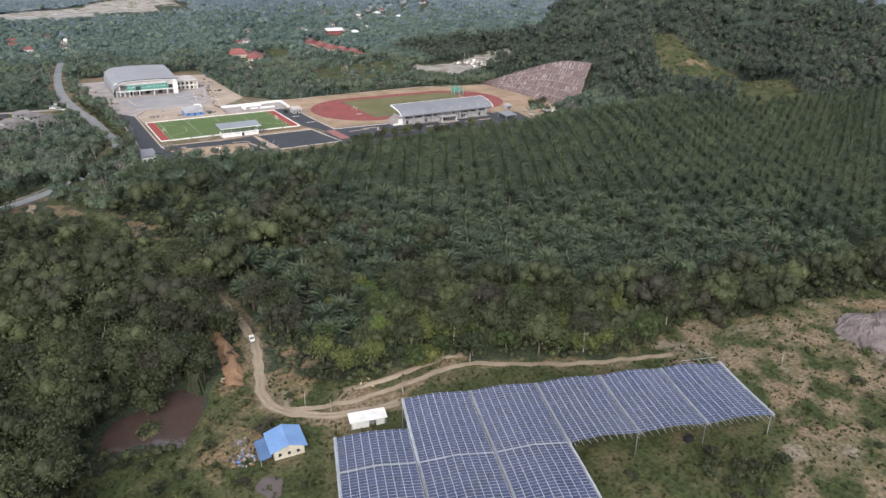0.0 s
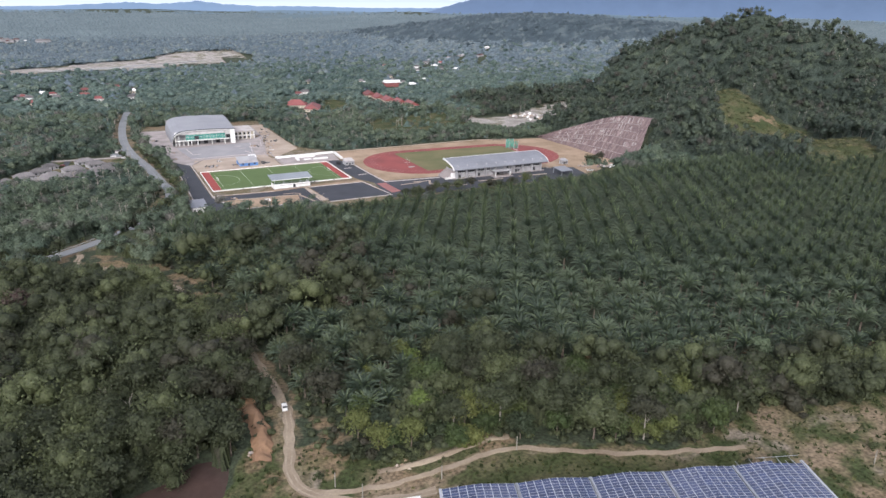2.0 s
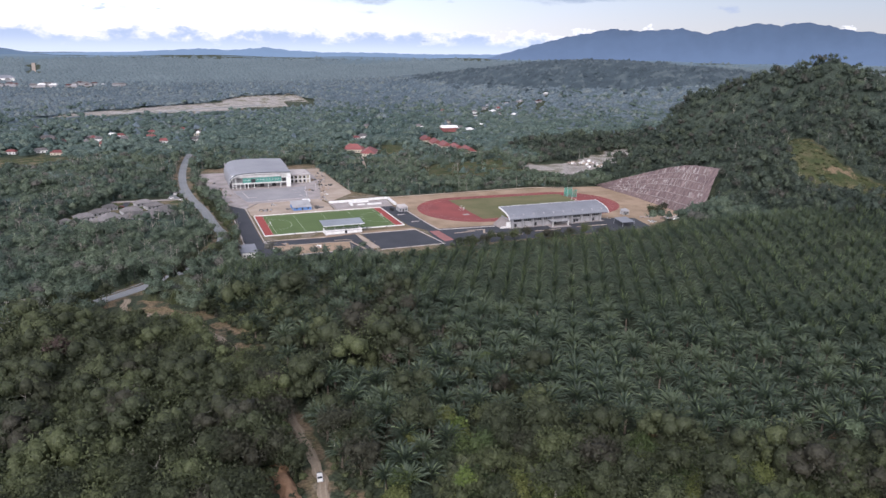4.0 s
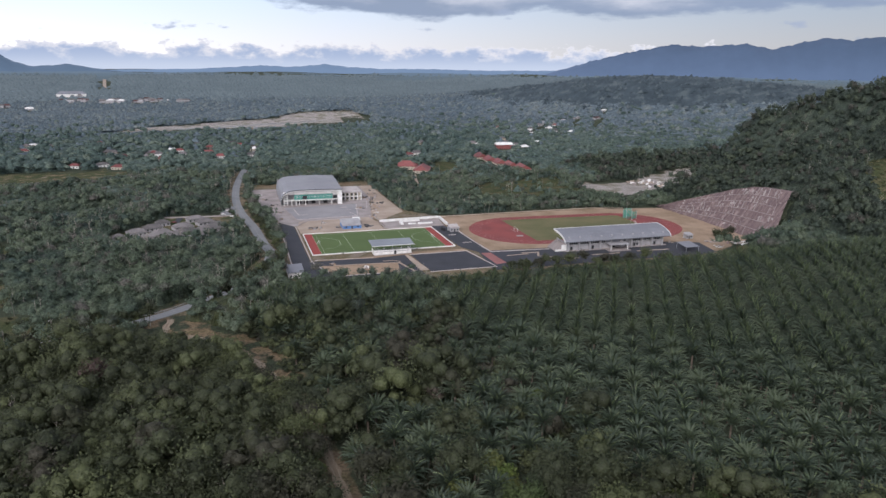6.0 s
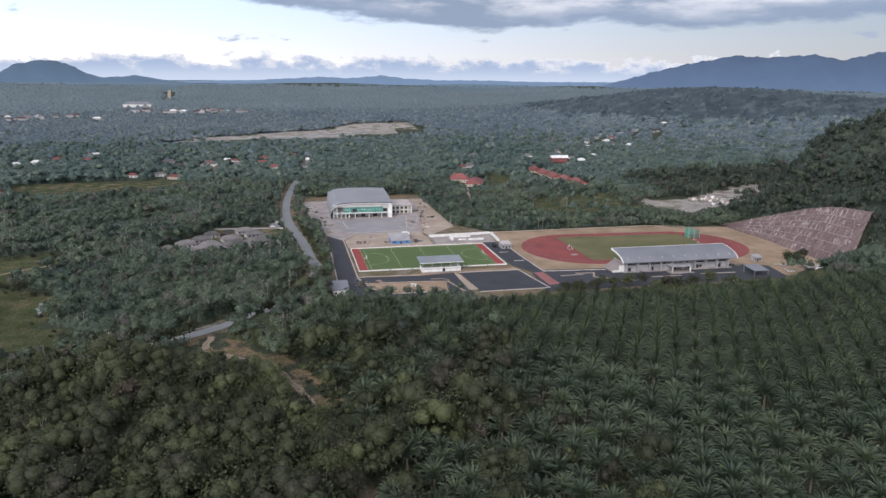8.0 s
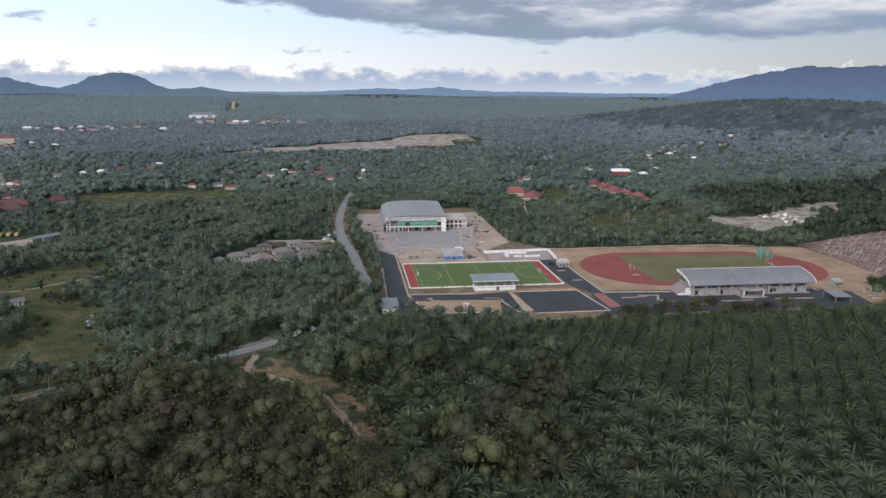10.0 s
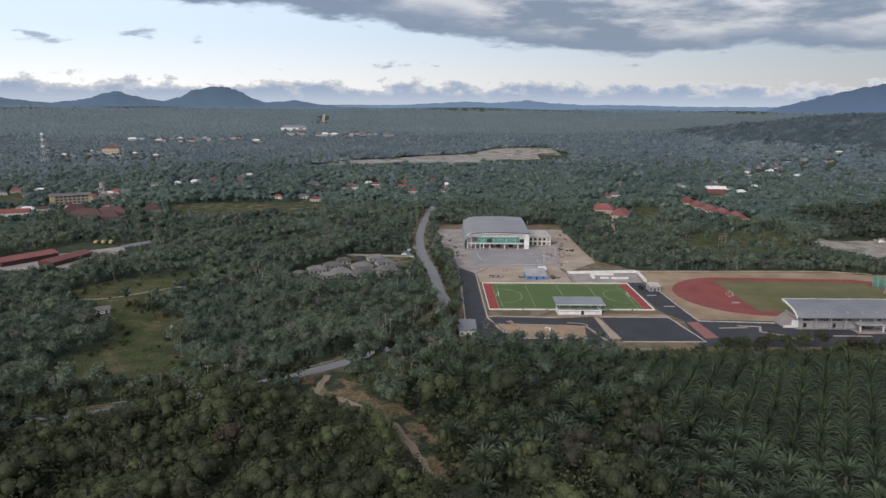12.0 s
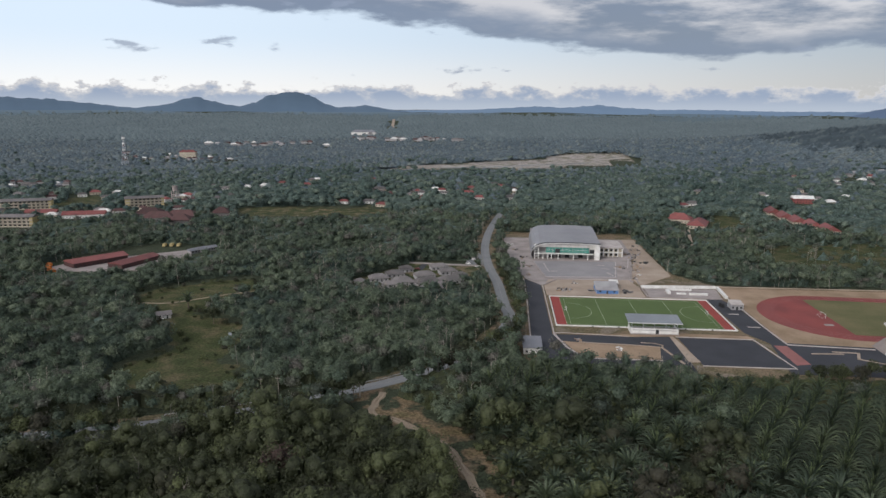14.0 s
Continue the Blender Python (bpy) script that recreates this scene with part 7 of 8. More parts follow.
def leafy_tree(rng, wide, deep, tall, n_leaf, leaf, core=0.62):
    """A tree seen from afar: leaf clumps strewn through an uneven crown (wide across, deep from top to foot), round a small core."""
    v, f = ico()
    mid = np.array([0, 0, tall - deep])
    shape = np.array([wide, wide, deep])
    out = []
    if core:
        co = v * rng.uniform(0.75, 1.15, (len(v), 1)) * core * shape + mid
        out.append(co[f[v[f][:, :, 2].mean(1) > -0.6]])
    if n_leaf:
        bumps = rng.normal(size=(8, 3))
        bumps[:, 2] = np.abs(bumps[:, 2]) * 0.8
        bumps /= np.linalg.norm(bumps, axis=1)[:, None]
        d = rng.normal(size=(n_leaf, 3))
        d[:, 2] = np.abs(d[:, 2]) - 0.35
        d /= np.linalg.norm(d, axis=1)[:, None]
        r = 0.62 + 0.42 * np.exp(8.0 * (d @ bumps.T - 1)).max(1)
        p = d * (r * rng.uniform(0.62, 1.12, n_leaf))[:, None] * shape + mid
        nrm = 0.6 * d + rng.normal(scale=0.55, size=(n_leaf, 3)) + np.array([0, 0, 0.35])
        nrm /= np.linalg.norm(nrm, axis=1)[:, None]
        a = np.cross(nrm, rng.normal(size=(n_leaf, 3)))
        a /= np.linalg.norm(a, axis=1)[:, None]
        b, q = np.cross(nrm, a), leaf * rng.uniform(0.6, 1.3, (n_leaf, 1))
        out.append(np.stack([p + a * q, p - a * q * 0.5 + b * q * 0.8, p - a * q * 0.6 - b * q * 0.7], 1))
    return np.concatenate(out)


def low_crown(rng, wide, foot, tall):
    """The rounded top of a tree that stands far off in closed forest."""
    a = np.arange(6) * math.pi / 3 + rng.uniform(-0.3, 0.3, 6)
    r = wide * rng.uniform(0.75, 1.2, 6)
    rim = np.stack([r * np.cos(a), r * np.sin(a), foot + rng.uniform(-0.8, 0.8, 6)], 1)
    tip = np.array([rng.uniform(-0.8, 0.8), rng.uniform(-0.8, 0.8), tall])
    return np.array([(rim[k], rim[(k + 1) % 6], tip) for k in range(6)])


def tree_lobes(rng, w, h, n):
    """Lobes of a crown of width w that reaches to height h."""
    lobes = [(0, 0, h - w * 0.36, w * 0.36)]
    for i in range(n):
        a = 2 * math.pi * i / n + rng.uniform(-0.4, 0.4)
        r = w * rng.uniform(0.18, 0.40)
        lobes.append((math.cos(a) * w * rng.uniform(0.2, 0.34), math.sin(a) * w * rng.uniform(0.2, 0.34), h - w * rng.uniform(0.35, 0.75), r))
    return lobes


def broad_tree(rng, w, h, n_lobe, n_leaf, leaf, core=0.78, cores=99):
    lobes = tree_lobes(rng, w, h, n_lobe)
    crown = crown_tris(rng, lobes, n_leaf, leaf, core, cores)
    bend = rng.uniform(-0.4, 0.4, 2)
    trunk = [tube([(0, 0, -0.5), (bend[0] * 0.5, bend[1] * 0.5, h * 0.3), (bend[0], bend[1], h - w * 0.4)], (0.035 * h * 0.6, 0.02 * h * 0.7, 0.1))]
    for l in lobes[1:5]:
        trunk.append(tube([(bend[0] * 0.6, bend[1] * 0.6, h * 0.35), (l[0] * 0.8, l[1] * 0.8, l[2])], (0.13, 0.04), 4))
    return crown, np.concatenate(trunk)


rng = np.random.default_rng(7)


def spots(x0, x1, y0, y1, step, jitter):
    gx, gy = np.meshgrid(np.arange(x0, x1, step), np.arange(y0, y1, step))
    gx = gx + (np.arange(gx.shape[0]) % 2)[:, None] * step * 0.5
    x, y = gx.ravel(), gy.ravel()
    return x + rng.uniform(-jitter, jitter, len(x)), y + rng.uniform(-jitter, jitter, len(x))


def free_of(x, y):
    """Where trees may stand: away from roads, yards, clearings and water, and from the camera's sight lines to them."""
    ok = ~inside(PAD, x, y) & ~inside(POND, x, y) & ~inside(MEADOW, x, y) & ~inside(LOT, x, y) & ~inside(QUARRY, x, y) & ~inside(QUARRY, x + 14, y + 17) & ~inside(QUARRY, x + 27, y + 33) & ~inside(QUARRY, x + 38, y + 47)
    ok &= ~inside(RIVER, x, y) & ~inside(FIELD, x, y) & ~inside(RIVER_VIEW, x, y) & ~inside(FIELD_VIEW, x, y) & ~inside(EASTLAWN, x, y) & ~inside(EASTLAWN_VIEW, x, y) & ~inside(DEPOT_YARD, x, y) & ~inside(VERGE, x, y) & (line_dist([(-474, 2460), (-486, 2540), (-640, 3640)], x, y) > 30) & ~(inside(SCRUB, x, y) & (wobble(x * 9, y * 9, 5.0, 1.0) < 0.4)) & (line_dist([(158, 330), (146, 275), (133, 206)], x, y) > 4.5) & ~inside(SCHOOLYARD, x, y) & ~inside(SCHOOLYARD, x - 16, y + 26) & ~inside(SCHOOLYARD, x - 30, y + 48) & ~inside(CLEAR, x, y) & ~inside(HILLCLEAR, x, y) & ~inside(HILLCLEAR, x + 11, y + 10) & ~inside(HILLSCAR, x + 25, y + 22)
    ok &= line_dist(MEADOW + [MEADOW[0]], x, y) > 5
    ok &= ~((x > 285) & (x < 360) & (y > -56 + 0.55 * np.clip(x - 330, 0, 60)) & (y < 88))
    ok &= line_dist(MAIN_ROAD, x, y) > np.where(y < -20, 6.0, np.where((y > 400) & (y < 820), 1.5, 7.0))
    ok &= (line_dist(DIRT_ROAD, x, y) > np.where(y > -210, 8.6, np.where(y > -250, 3.4, 7.0))) & (line_dist(DIRT_SPUR, x, y) > 4.0)
    for px, py, pr in ((-92, -110, 8), (-88, -120, 8), (-134, -135, 5), (-168, -150, 4), (-36, -300, 8), (-36, -288, 7), (-36, -310, 7), (-38, -318, 7), (-16, -296, 7), (-13, -308, 8), (-12, -318, 7), (-56, -330, 10), (-64, -334, 12), (-74, -330, 9), (-70, -340, 10), (-80, -340, 9)):
        ok &= (x - px) ** 2 + (y - py) ** 2 > pr * pr
    for px, py, pr in HOUSE_SPOTS:
        ok &= (x - px) ** 2 + (y - py) ** 2 > pr * pr
    return ok


def scatter(name, x, y, variants, mat, label, category, scale=(0.8, 1.25), flat=None):
    """One joined mesh of many trees, with a shade of its own for each."""
    z = height(x, y)
    V, T, F, count = [], [], [], 0
    pick = rng.integers(0, len(variants), len(x))
    ang, sc, tint = rng.uniform(0, 2 * math.pi, len(x)), rng.uniform(*scale, len(x)), rng.uniform(0, 1, len(x))
    if category == "forest":
        sc = sc * (1 + 0.26 * wobble(x, y, 26.0, 2.0))
    for k, tris in enumerate(variants):
        sel = np.nonzero(pick == k)[0]
        if not len(sel):
            continue
        p, faces = tri_mesh_data(tris)
        c, s = np.cos(ang[sel])[:, None], np.sin(ang[sel])[:, None]
        px = (c * p[:, 0] - s * p[:, 1]) * sc[sel, None] + x[sel, None]
        py = (s * p[:, 0] + c * p[:, 1]) * sc[sel, None] + y[sel, None]
        pz = p[:, 2] * sc[sel, None] + z[sel, None]
        V.append(np.stack([px, py, pz], -1).reshape(-1, 3))
        F.append((faces[None] + (np.arange(len(sel)) * len(p))[:, None, None] + count).reshape(-1, 3))
        count += len(sel) * len(p)
        T.append(np.repeat(tint[sel], len(p)))
    v = np.concatenate(V)
    me = mesh_from(name, v, np.concatenate(F), mat, np.concatenate(T), True)
    return tagged(new(name, me), label, category, kind="stuff")


def plant(name, kinds, x, y, label, category, group, scale=(0.85, 1.2)):
    """Single trees as things: an Empty with a trunk and a crown that share their meshes."""
    for px, py in zip(x, y):
        parts = kinds[rng.integers(0, len(kinds))]
        s = rng.uniform(*scale)
        e = empty(name, pose(px, py, hz(px, py), 0, 0, rng.uniform(0, 360)) @ Matrix.Scale(s, 4), label, category, group)
        for nm, me in parts:
            o = new(nm, me)
            o.parent = e


def palm_kind(seed, n_frond, n_leaf, with_dead):
    r = np.random.default_rng(seed)
    top = r.uniform(5.0, 5.8)
    tr = frond_set(r, n_frond, n_leaf, 6.7, top)
    v, f = tri_mesh_data(tr)
    out = [("crown", mesh_from("crown", v, f, M_PALM))]
    young = frond_set(r, 8, 8, 5.6, top + 0.5, False, 30.0, 0.42)
    v, f = tri_mesh_data(young)
    out.append(("young_fronds", mesh_from("young_fronds", v, f, M_YOUNG)))
    t = tube([(0, 0, -0.5), (0.1, 0, top * 0.5), (0, 0, top + 0.3)], (0.45, 0.38, 0.3), 7)
    if with_dead:
        d = frond_set(r, 14, n_leaf, 4.2, top - 0.2, True)
        v, f = tri_mesh_data(d)
        out.append(("dry_fronds", mesh_from("dry_fronds", v, f, M_DEAD)))
    v, f = tri_mesh_data(t)
    out.append(("trunk", mesh_from("trunk", v, f, M_BARK)))
    return out, tr


EYE0 = (-45.0, -440.0)


def grow():
    # oil palms in staggered rows
    a = radians(59.5)
    u, v = np.meshgrid(np.arange(-75, 75) * 9.6, np.arange(-75, 75) * 8.5)
    u = u + (np.arange(u.shape[0]) % 2)[:, None] * 4.8
    x = (120 + u * math.cos(a) - v * math.sin(a)).ravel() + rng.uniform(-0.3, 0.3, u.size)
    y = (-220 + u * math.sin(a) + v * math.cos(a)).ravel() + rng.uniform(-0.3, 0.3, u.size)
    wild = x < 48 - 0.12 * (y + 80)
    x, y = x + np.where(wild, rng.uniform(-2.6, 2.6, len(x)), 0), y + np.where(wild, rng.uniform(-2.6, 2.6, len(x)), 0)
    gap = np.where(wild & (rng.uniform(size=len(x)) < 0.14), 1.0, 0.0) + bell(x, y, 30, -185, 9, 30, -20) + bell(x, y, 25, -215, 16, 14) + bell(x, y, 48, -150, 10, 9)
    ok = inside(PALMS, x, y) & ~inside(CLEAR, x, y) & (line_dist(DIRT_ROAD, x, y) > np.where((y > -205) & (y < -125), 11.0, 6.0)) & (gap < 0.5) & (rng.uniform(size=len(x)) > 0.03)
    x, y = x[ok], y[ok]
    d = np.hypot(x - EYE0[0], y - EYE0[1])
    order = np.argsort(d)
    near, rest = order[:300], order[300:]
    kinds, tris = zip(*[palm_kind(11 + k, 40, 10, False) for k in range(6)])
    dry, _ = zip(*[palm_kind(31 + k, 28, 10, True) for k in range(3)])
    edge = line_dist(PALMS[9:17], x, y) < 9.5
    edge &= rng.uniform(size=len(x)) < 0.6
    plant("oil_palm", kinds, x[near][~edge[near]], y[near][~edge[near]], "oil palm with arching dark green feathery fronds", "palm tree", "plantation rows")
    plant("oil_palm", dry, x[near][edge[near]], y[near][edge[near]], "oil palm with a skirt of dry brown fronds", "palm tree", "plantation rows")
    scatter("oil_palm_stand", x[rest][d[rest] < 330], y[rest][d[rest] < 330], tris, M_PALM_S, "rows of dark green oil palms on gentle ground", "palm trees", (0.92, 1.1))
    far_palm = [frond_set(np.random.default_rng(60 + k), 22, 5, 6.5, 5.4, False, 52.0, 0.5) for k in range(4)]
    scatter("oil_palm_slope", x[rest][d[rest] >= 330], y[rest][d[rest] >= 330], far_palm, M_PALM_S, "rows of dark green oil palms covering a slope", "palm trees", (0.92, 1.1))
    spear = [frond_set(np.random.default_rng(66 + k), 7, 4, 5.6, 5.9, False, 29.0, 0.48) for k in range(4)]
    scatter("young_fronds", x[rest], y[rest], spear, M_YOUNG_S, "paler upright young fronds in the hearts of the oil palms", "palm fronds", (0.9, 1.15))

    # broad-leaved trees
    x, y = spots(-700, 900, -470, 560, 6.3, 2.3)
    d = np.hypot(x - EYE0[0], y - EYE0[1])
    az = np.degrees(np.arctan2(x - EYE0[0], y - EYE0[1]))
    ok = free_of(x, y) & (d > 60) & (az > -47) & (az < 88) & (y > -420)
    grid_palm = inside(PALMS, x, y) & (bell(x, y, 25, -215, 16, 14) + bell(x, y, 48, -150, 10, 9) < 0.4)
    mixed_in = (x < 48 - 0.12 * (y + 80)) & (rng.uniform(size=len(x)) < 0.26)
    mixed_in |= bell(x, y, 30, -185, 9, 30, -20) > 0.6
    ok &= ~grid_palm | mixed_in
    x, y, d = x[ok], y[ok], d[ok]
    order = np.argsort(d)
    keep = (d[order] > 300) | (rng.uniform(size=len(order)) < 0.86)
    order = order[keep]
    near, nxt = order[:300], order[300:][d[order[300:]] < 300]
    mid = order[300 + len(nxt):]
    mid = mid[(d[mid] < 850) | ((x[mid] > 345) & (y[mid] < 330) & (d[mid] < 990))]
    hill = mid[(x[mid] > 345) & (y[mid] < 330)]
    mid = mid[~((x[mid] > 345) & (y[mid] < 330))]
    near_kinds, nxt_tris = [], []
    for k in range(7):
        r = np.random.default_rng(40 + k)
        w, h = r.uniform(8.5, 14.0), r.uniform(11, 19)
        crown, trunk = broad_tree(r, w, h, 9, 1280, 0.48, 0.56, 8)
        cv, cf = tri_mesh_data(crown)
        tv, tf = tri_mesh_data(trunk)
        near_kinds.append([("crown", mesh_from("crown", cv, cf, M_LEAF, None, True)), ("trunk", mesh_from("trunk", tv, tf, M_PALEBARK if k % 3 == 0 else M_BARK))])
        nxt_tris.append(broad_tree(r, w, h, 8, 430, 0.495, 0.6, 5)[0])
    bright_kinds = []
    for k in range(5):
        r = np.random.default_rng(240 + k)
        crown, trunk = broad_tree(r, r.uniform(7.5, 10.0), r.uniform(7.5, 12), 9, 1450, 0.40, 0.56, 8)
        cv, cf = tri_mesh_data(crown)
        tv, tf = tri_mesh_data(trunk)
        bright_kinds.append([("crown", mesh_from("crown", cv, cf, M_LEAF_BRIGHT, None, True)), ("trunk", mesh_from("trunk", tv, tf, M_BARK))])
    sunny = (x[near] > -8) & (y[near] < -275)
    plant("broadleaf_tree", near_kinds, x[near][~sunny], y[near][~sunny], "tall broadleaf tree with a dense uneven green crown", "tree", "forest trees")
    plant("broadleaf_tree", bright_kinds + near_kinds[:2], x[near][sunny], y[near][sunny], "bright green leafy tree at the edge of the palms", "tree", "forest edge trees")
    scatter("forest_edge", x[nxt], y[nxt], nxt_tris, M_LEAF_S, "dense mixed broadleaf forest with uneven crowns", "forest", (0.6, 1.3))
    close_tris, mid_tris, hill_tris = [], [], []
    for k in range(8):
        r = np.random.default_rng(80 + k)
        w = r.uniform(2.6, 4.6)
        close_tris.append(leafy_tree(r, w, r.uniform(2.6, 4.2), r.uniform(8.0, 12.0), 112, 0.52))
        mid_tris.append(leafy_tree(r, w, r.uniform(2.6, 4.2), r.uniform(7.5, 11.5), 52, 0.76))
        hill_tris.append(leafy_tree(r, r.uniform(2.4, 4.2), r.uniform(3.0, 5.2), r.uniform(8.0, 15.0), 44, 0.84))
    scatter("hill_forest", x[hill], y[hill], hill_tris, M_LEAF_HILL, "dense dark forest covering a steep hill", "forest", (0.75, 1.45))
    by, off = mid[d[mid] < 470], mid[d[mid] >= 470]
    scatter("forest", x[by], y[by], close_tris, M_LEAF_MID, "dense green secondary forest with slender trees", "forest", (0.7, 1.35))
    # Haze-tinted trees mix in with distance, so the painted haze sets in gradually.
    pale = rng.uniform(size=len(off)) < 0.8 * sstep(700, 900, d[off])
    scatter("forest", x[off[pale]], y[off[pale]], mid_tris, M_CANOPY, "secondary forest across the plain in haze-tinted green", "forest", (0.7, 1.35))
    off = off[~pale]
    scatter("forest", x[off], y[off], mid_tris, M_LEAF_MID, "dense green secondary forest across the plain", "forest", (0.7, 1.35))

    # slender pale stems that show among the crowns
    stems = []
    for k in range(5):
        r = np.random.default_rng(700 + k)
        h = r.uniform(8.5, 12.5)
        lean = r.uniform(-0.8, 0.8, 2)
        stem = [tube([(0, 0, 0), (lean[0], lean[1], h)], (0.17, 0.09), 3)]
        for j in range(3):
            z0, aa = h * r.uniform(0.6, 0.9), r.uniform(0, 6.28)
            stem.append(tube([(lean[0] * z0 / h, lean[1] * z0 / h, z0), (lean[0] + 1.6 * math.cos(aa), lean[1] + 1.6 * math.sin(aa), z0 + 2.2)], (0.09, 0.05), 3))
        stems.append(np.concatenate(stem))
    pool = np.concatenate([mid, hill])
    stand = wobble(x[pool], y[pool], 30.0, 4.0) + rng.uniform(-0.6, 0.6, len(pool))
    pick = pool[(stand > 0.42) | (inside(RUBBER, x[pool], y[pool]) & (stand > -0.3))]
    scatter("pale_stems", x[pick] + 2.5, y[pick] - 2.0, stems, M_STEM, "slender pale tree stems standing among the forest crowns", "tree stems", (0.75, 1.15))

    far_tris = []
    for k in range(7):
        r = np.random.default_rng(120 + k)
        far_tris.append(leafy_tree(r, r.uniform(3.2, 5.4), r.uniform(2.4, 3.8), r.uniform(7.0, 10.5), 12, 1.25, 0.75))
    plain_tris = [low_crown(np.random.default_rng(150 + k), 5.2, 3.4, 8.8) for k in range(7)]
    # Each farther belt takes a bluer canopy colour to paint in haze.
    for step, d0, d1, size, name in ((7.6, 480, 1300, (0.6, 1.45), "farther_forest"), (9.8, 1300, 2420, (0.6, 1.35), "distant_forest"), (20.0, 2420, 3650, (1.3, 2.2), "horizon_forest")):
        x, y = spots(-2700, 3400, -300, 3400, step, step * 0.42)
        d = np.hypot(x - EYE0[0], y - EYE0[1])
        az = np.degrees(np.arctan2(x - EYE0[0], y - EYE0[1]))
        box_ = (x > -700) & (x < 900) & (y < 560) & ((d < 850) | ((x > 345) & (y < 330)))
        # Scattered belt edges keep the painted haze from stepping.
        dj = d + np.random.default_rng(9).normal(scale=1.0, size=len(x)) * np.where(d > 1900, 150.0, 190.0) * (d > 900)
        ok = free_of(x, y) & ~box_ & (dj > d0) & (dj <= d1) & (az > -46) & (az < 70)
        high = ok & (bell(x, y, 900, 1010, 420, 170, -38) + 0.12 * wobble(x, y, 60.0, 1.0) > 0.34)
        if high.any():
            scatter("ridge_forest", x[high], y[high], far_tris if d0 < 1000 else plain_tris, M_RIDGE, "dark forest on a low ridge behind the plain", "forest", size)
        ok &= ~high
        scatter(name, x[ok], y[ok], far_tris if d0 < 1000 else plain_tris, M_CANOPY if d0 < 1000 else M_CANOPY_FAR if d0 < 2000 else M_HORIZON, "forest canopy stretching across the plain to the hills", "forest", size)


def understorey():
    """Closed lower canopy added under the taller crowns of the far forest to lighten the dark gaps: one uneven sheet,
    open over roads, yards and clearings.
    """
    r = 100 * np.exp(np.arange(0, math.log(3680 / 100), 0.0088))
    a = np.radians(np.arange(-48, 71.5, 0.45))
    R, A = np.meshgrid(r, a, indexing="ij")
    R, A = R * (1 + rng.uniform(-0.003, 0.003, R.shape)), A + rng.uniform(-0.003, 0.003, A.shape)
    x, y = EYE0[0] + (R * np.sin(A)).ravel(), EYE0[1] + (R * np.cos(A)).ravel()
    back = 9.0 + 0.006 * R.ravel()
    ok = free_of(x, y) & ~inside(PALMS, x, y) & ((line_dist(MAIN_ROAD, x, y) > 13) | ((y > 400) & (y < 820)))
    ok &= free_of(x - back * np.sin(A.ravel()), y - back * np.cos(A.ravel()))
    rr = R.ravel()
    # Sheet rises with distance so gaps stay light, as haze would leave them.
    up = 6.5 - 1.6 * sstep(290, 380, rr) + 2.0 * sstep(600, 1000, rr) + -0.5 * sstep(1250, 1450, rr) + 4.5 * sstep(2300, 2700, rr)
    up = up * (1 + rng.uniform(-1, 1, len(x)) * np.where(rr < 1000, 0.26, 0.2)) + 0.6 * wobble(x, y, 40.0)
    z = height(x, y) + np.where(ok, up, -2.5)
    n = len(a)
    i = np.arange((len(r) - 1) * (n - 1))
    q = (i // (n - 1)) * n + i % (n - 1)
    f = np.stack([q, q + 1, q + n + 1, q + n], 1)
    f = f[ok[f].any(1)]
    # Painted haze goes in belts by distance, with scattered edges.
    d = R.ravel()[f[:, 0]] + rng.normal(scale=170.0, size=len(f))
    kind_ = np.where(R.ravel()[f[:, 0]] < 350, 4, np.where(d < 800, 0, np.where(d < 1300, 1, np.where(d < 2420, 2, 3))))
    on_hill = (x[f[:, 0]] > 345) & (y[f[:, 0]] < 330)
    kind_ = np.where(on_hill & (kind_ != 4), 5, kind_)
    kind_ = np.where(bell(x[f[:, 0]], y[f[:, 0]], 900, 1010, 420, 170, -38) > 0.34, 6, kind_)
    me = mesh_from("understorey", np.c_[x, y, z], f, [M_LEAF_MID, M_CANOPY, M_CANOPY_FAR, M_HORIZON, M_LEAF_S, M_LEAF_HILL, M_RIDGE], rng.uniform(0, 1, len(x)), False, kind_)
    tagged(new("understorey", me), "low dense greenery closing the forest between taller crowns", "undergrowth", kind="stuff")


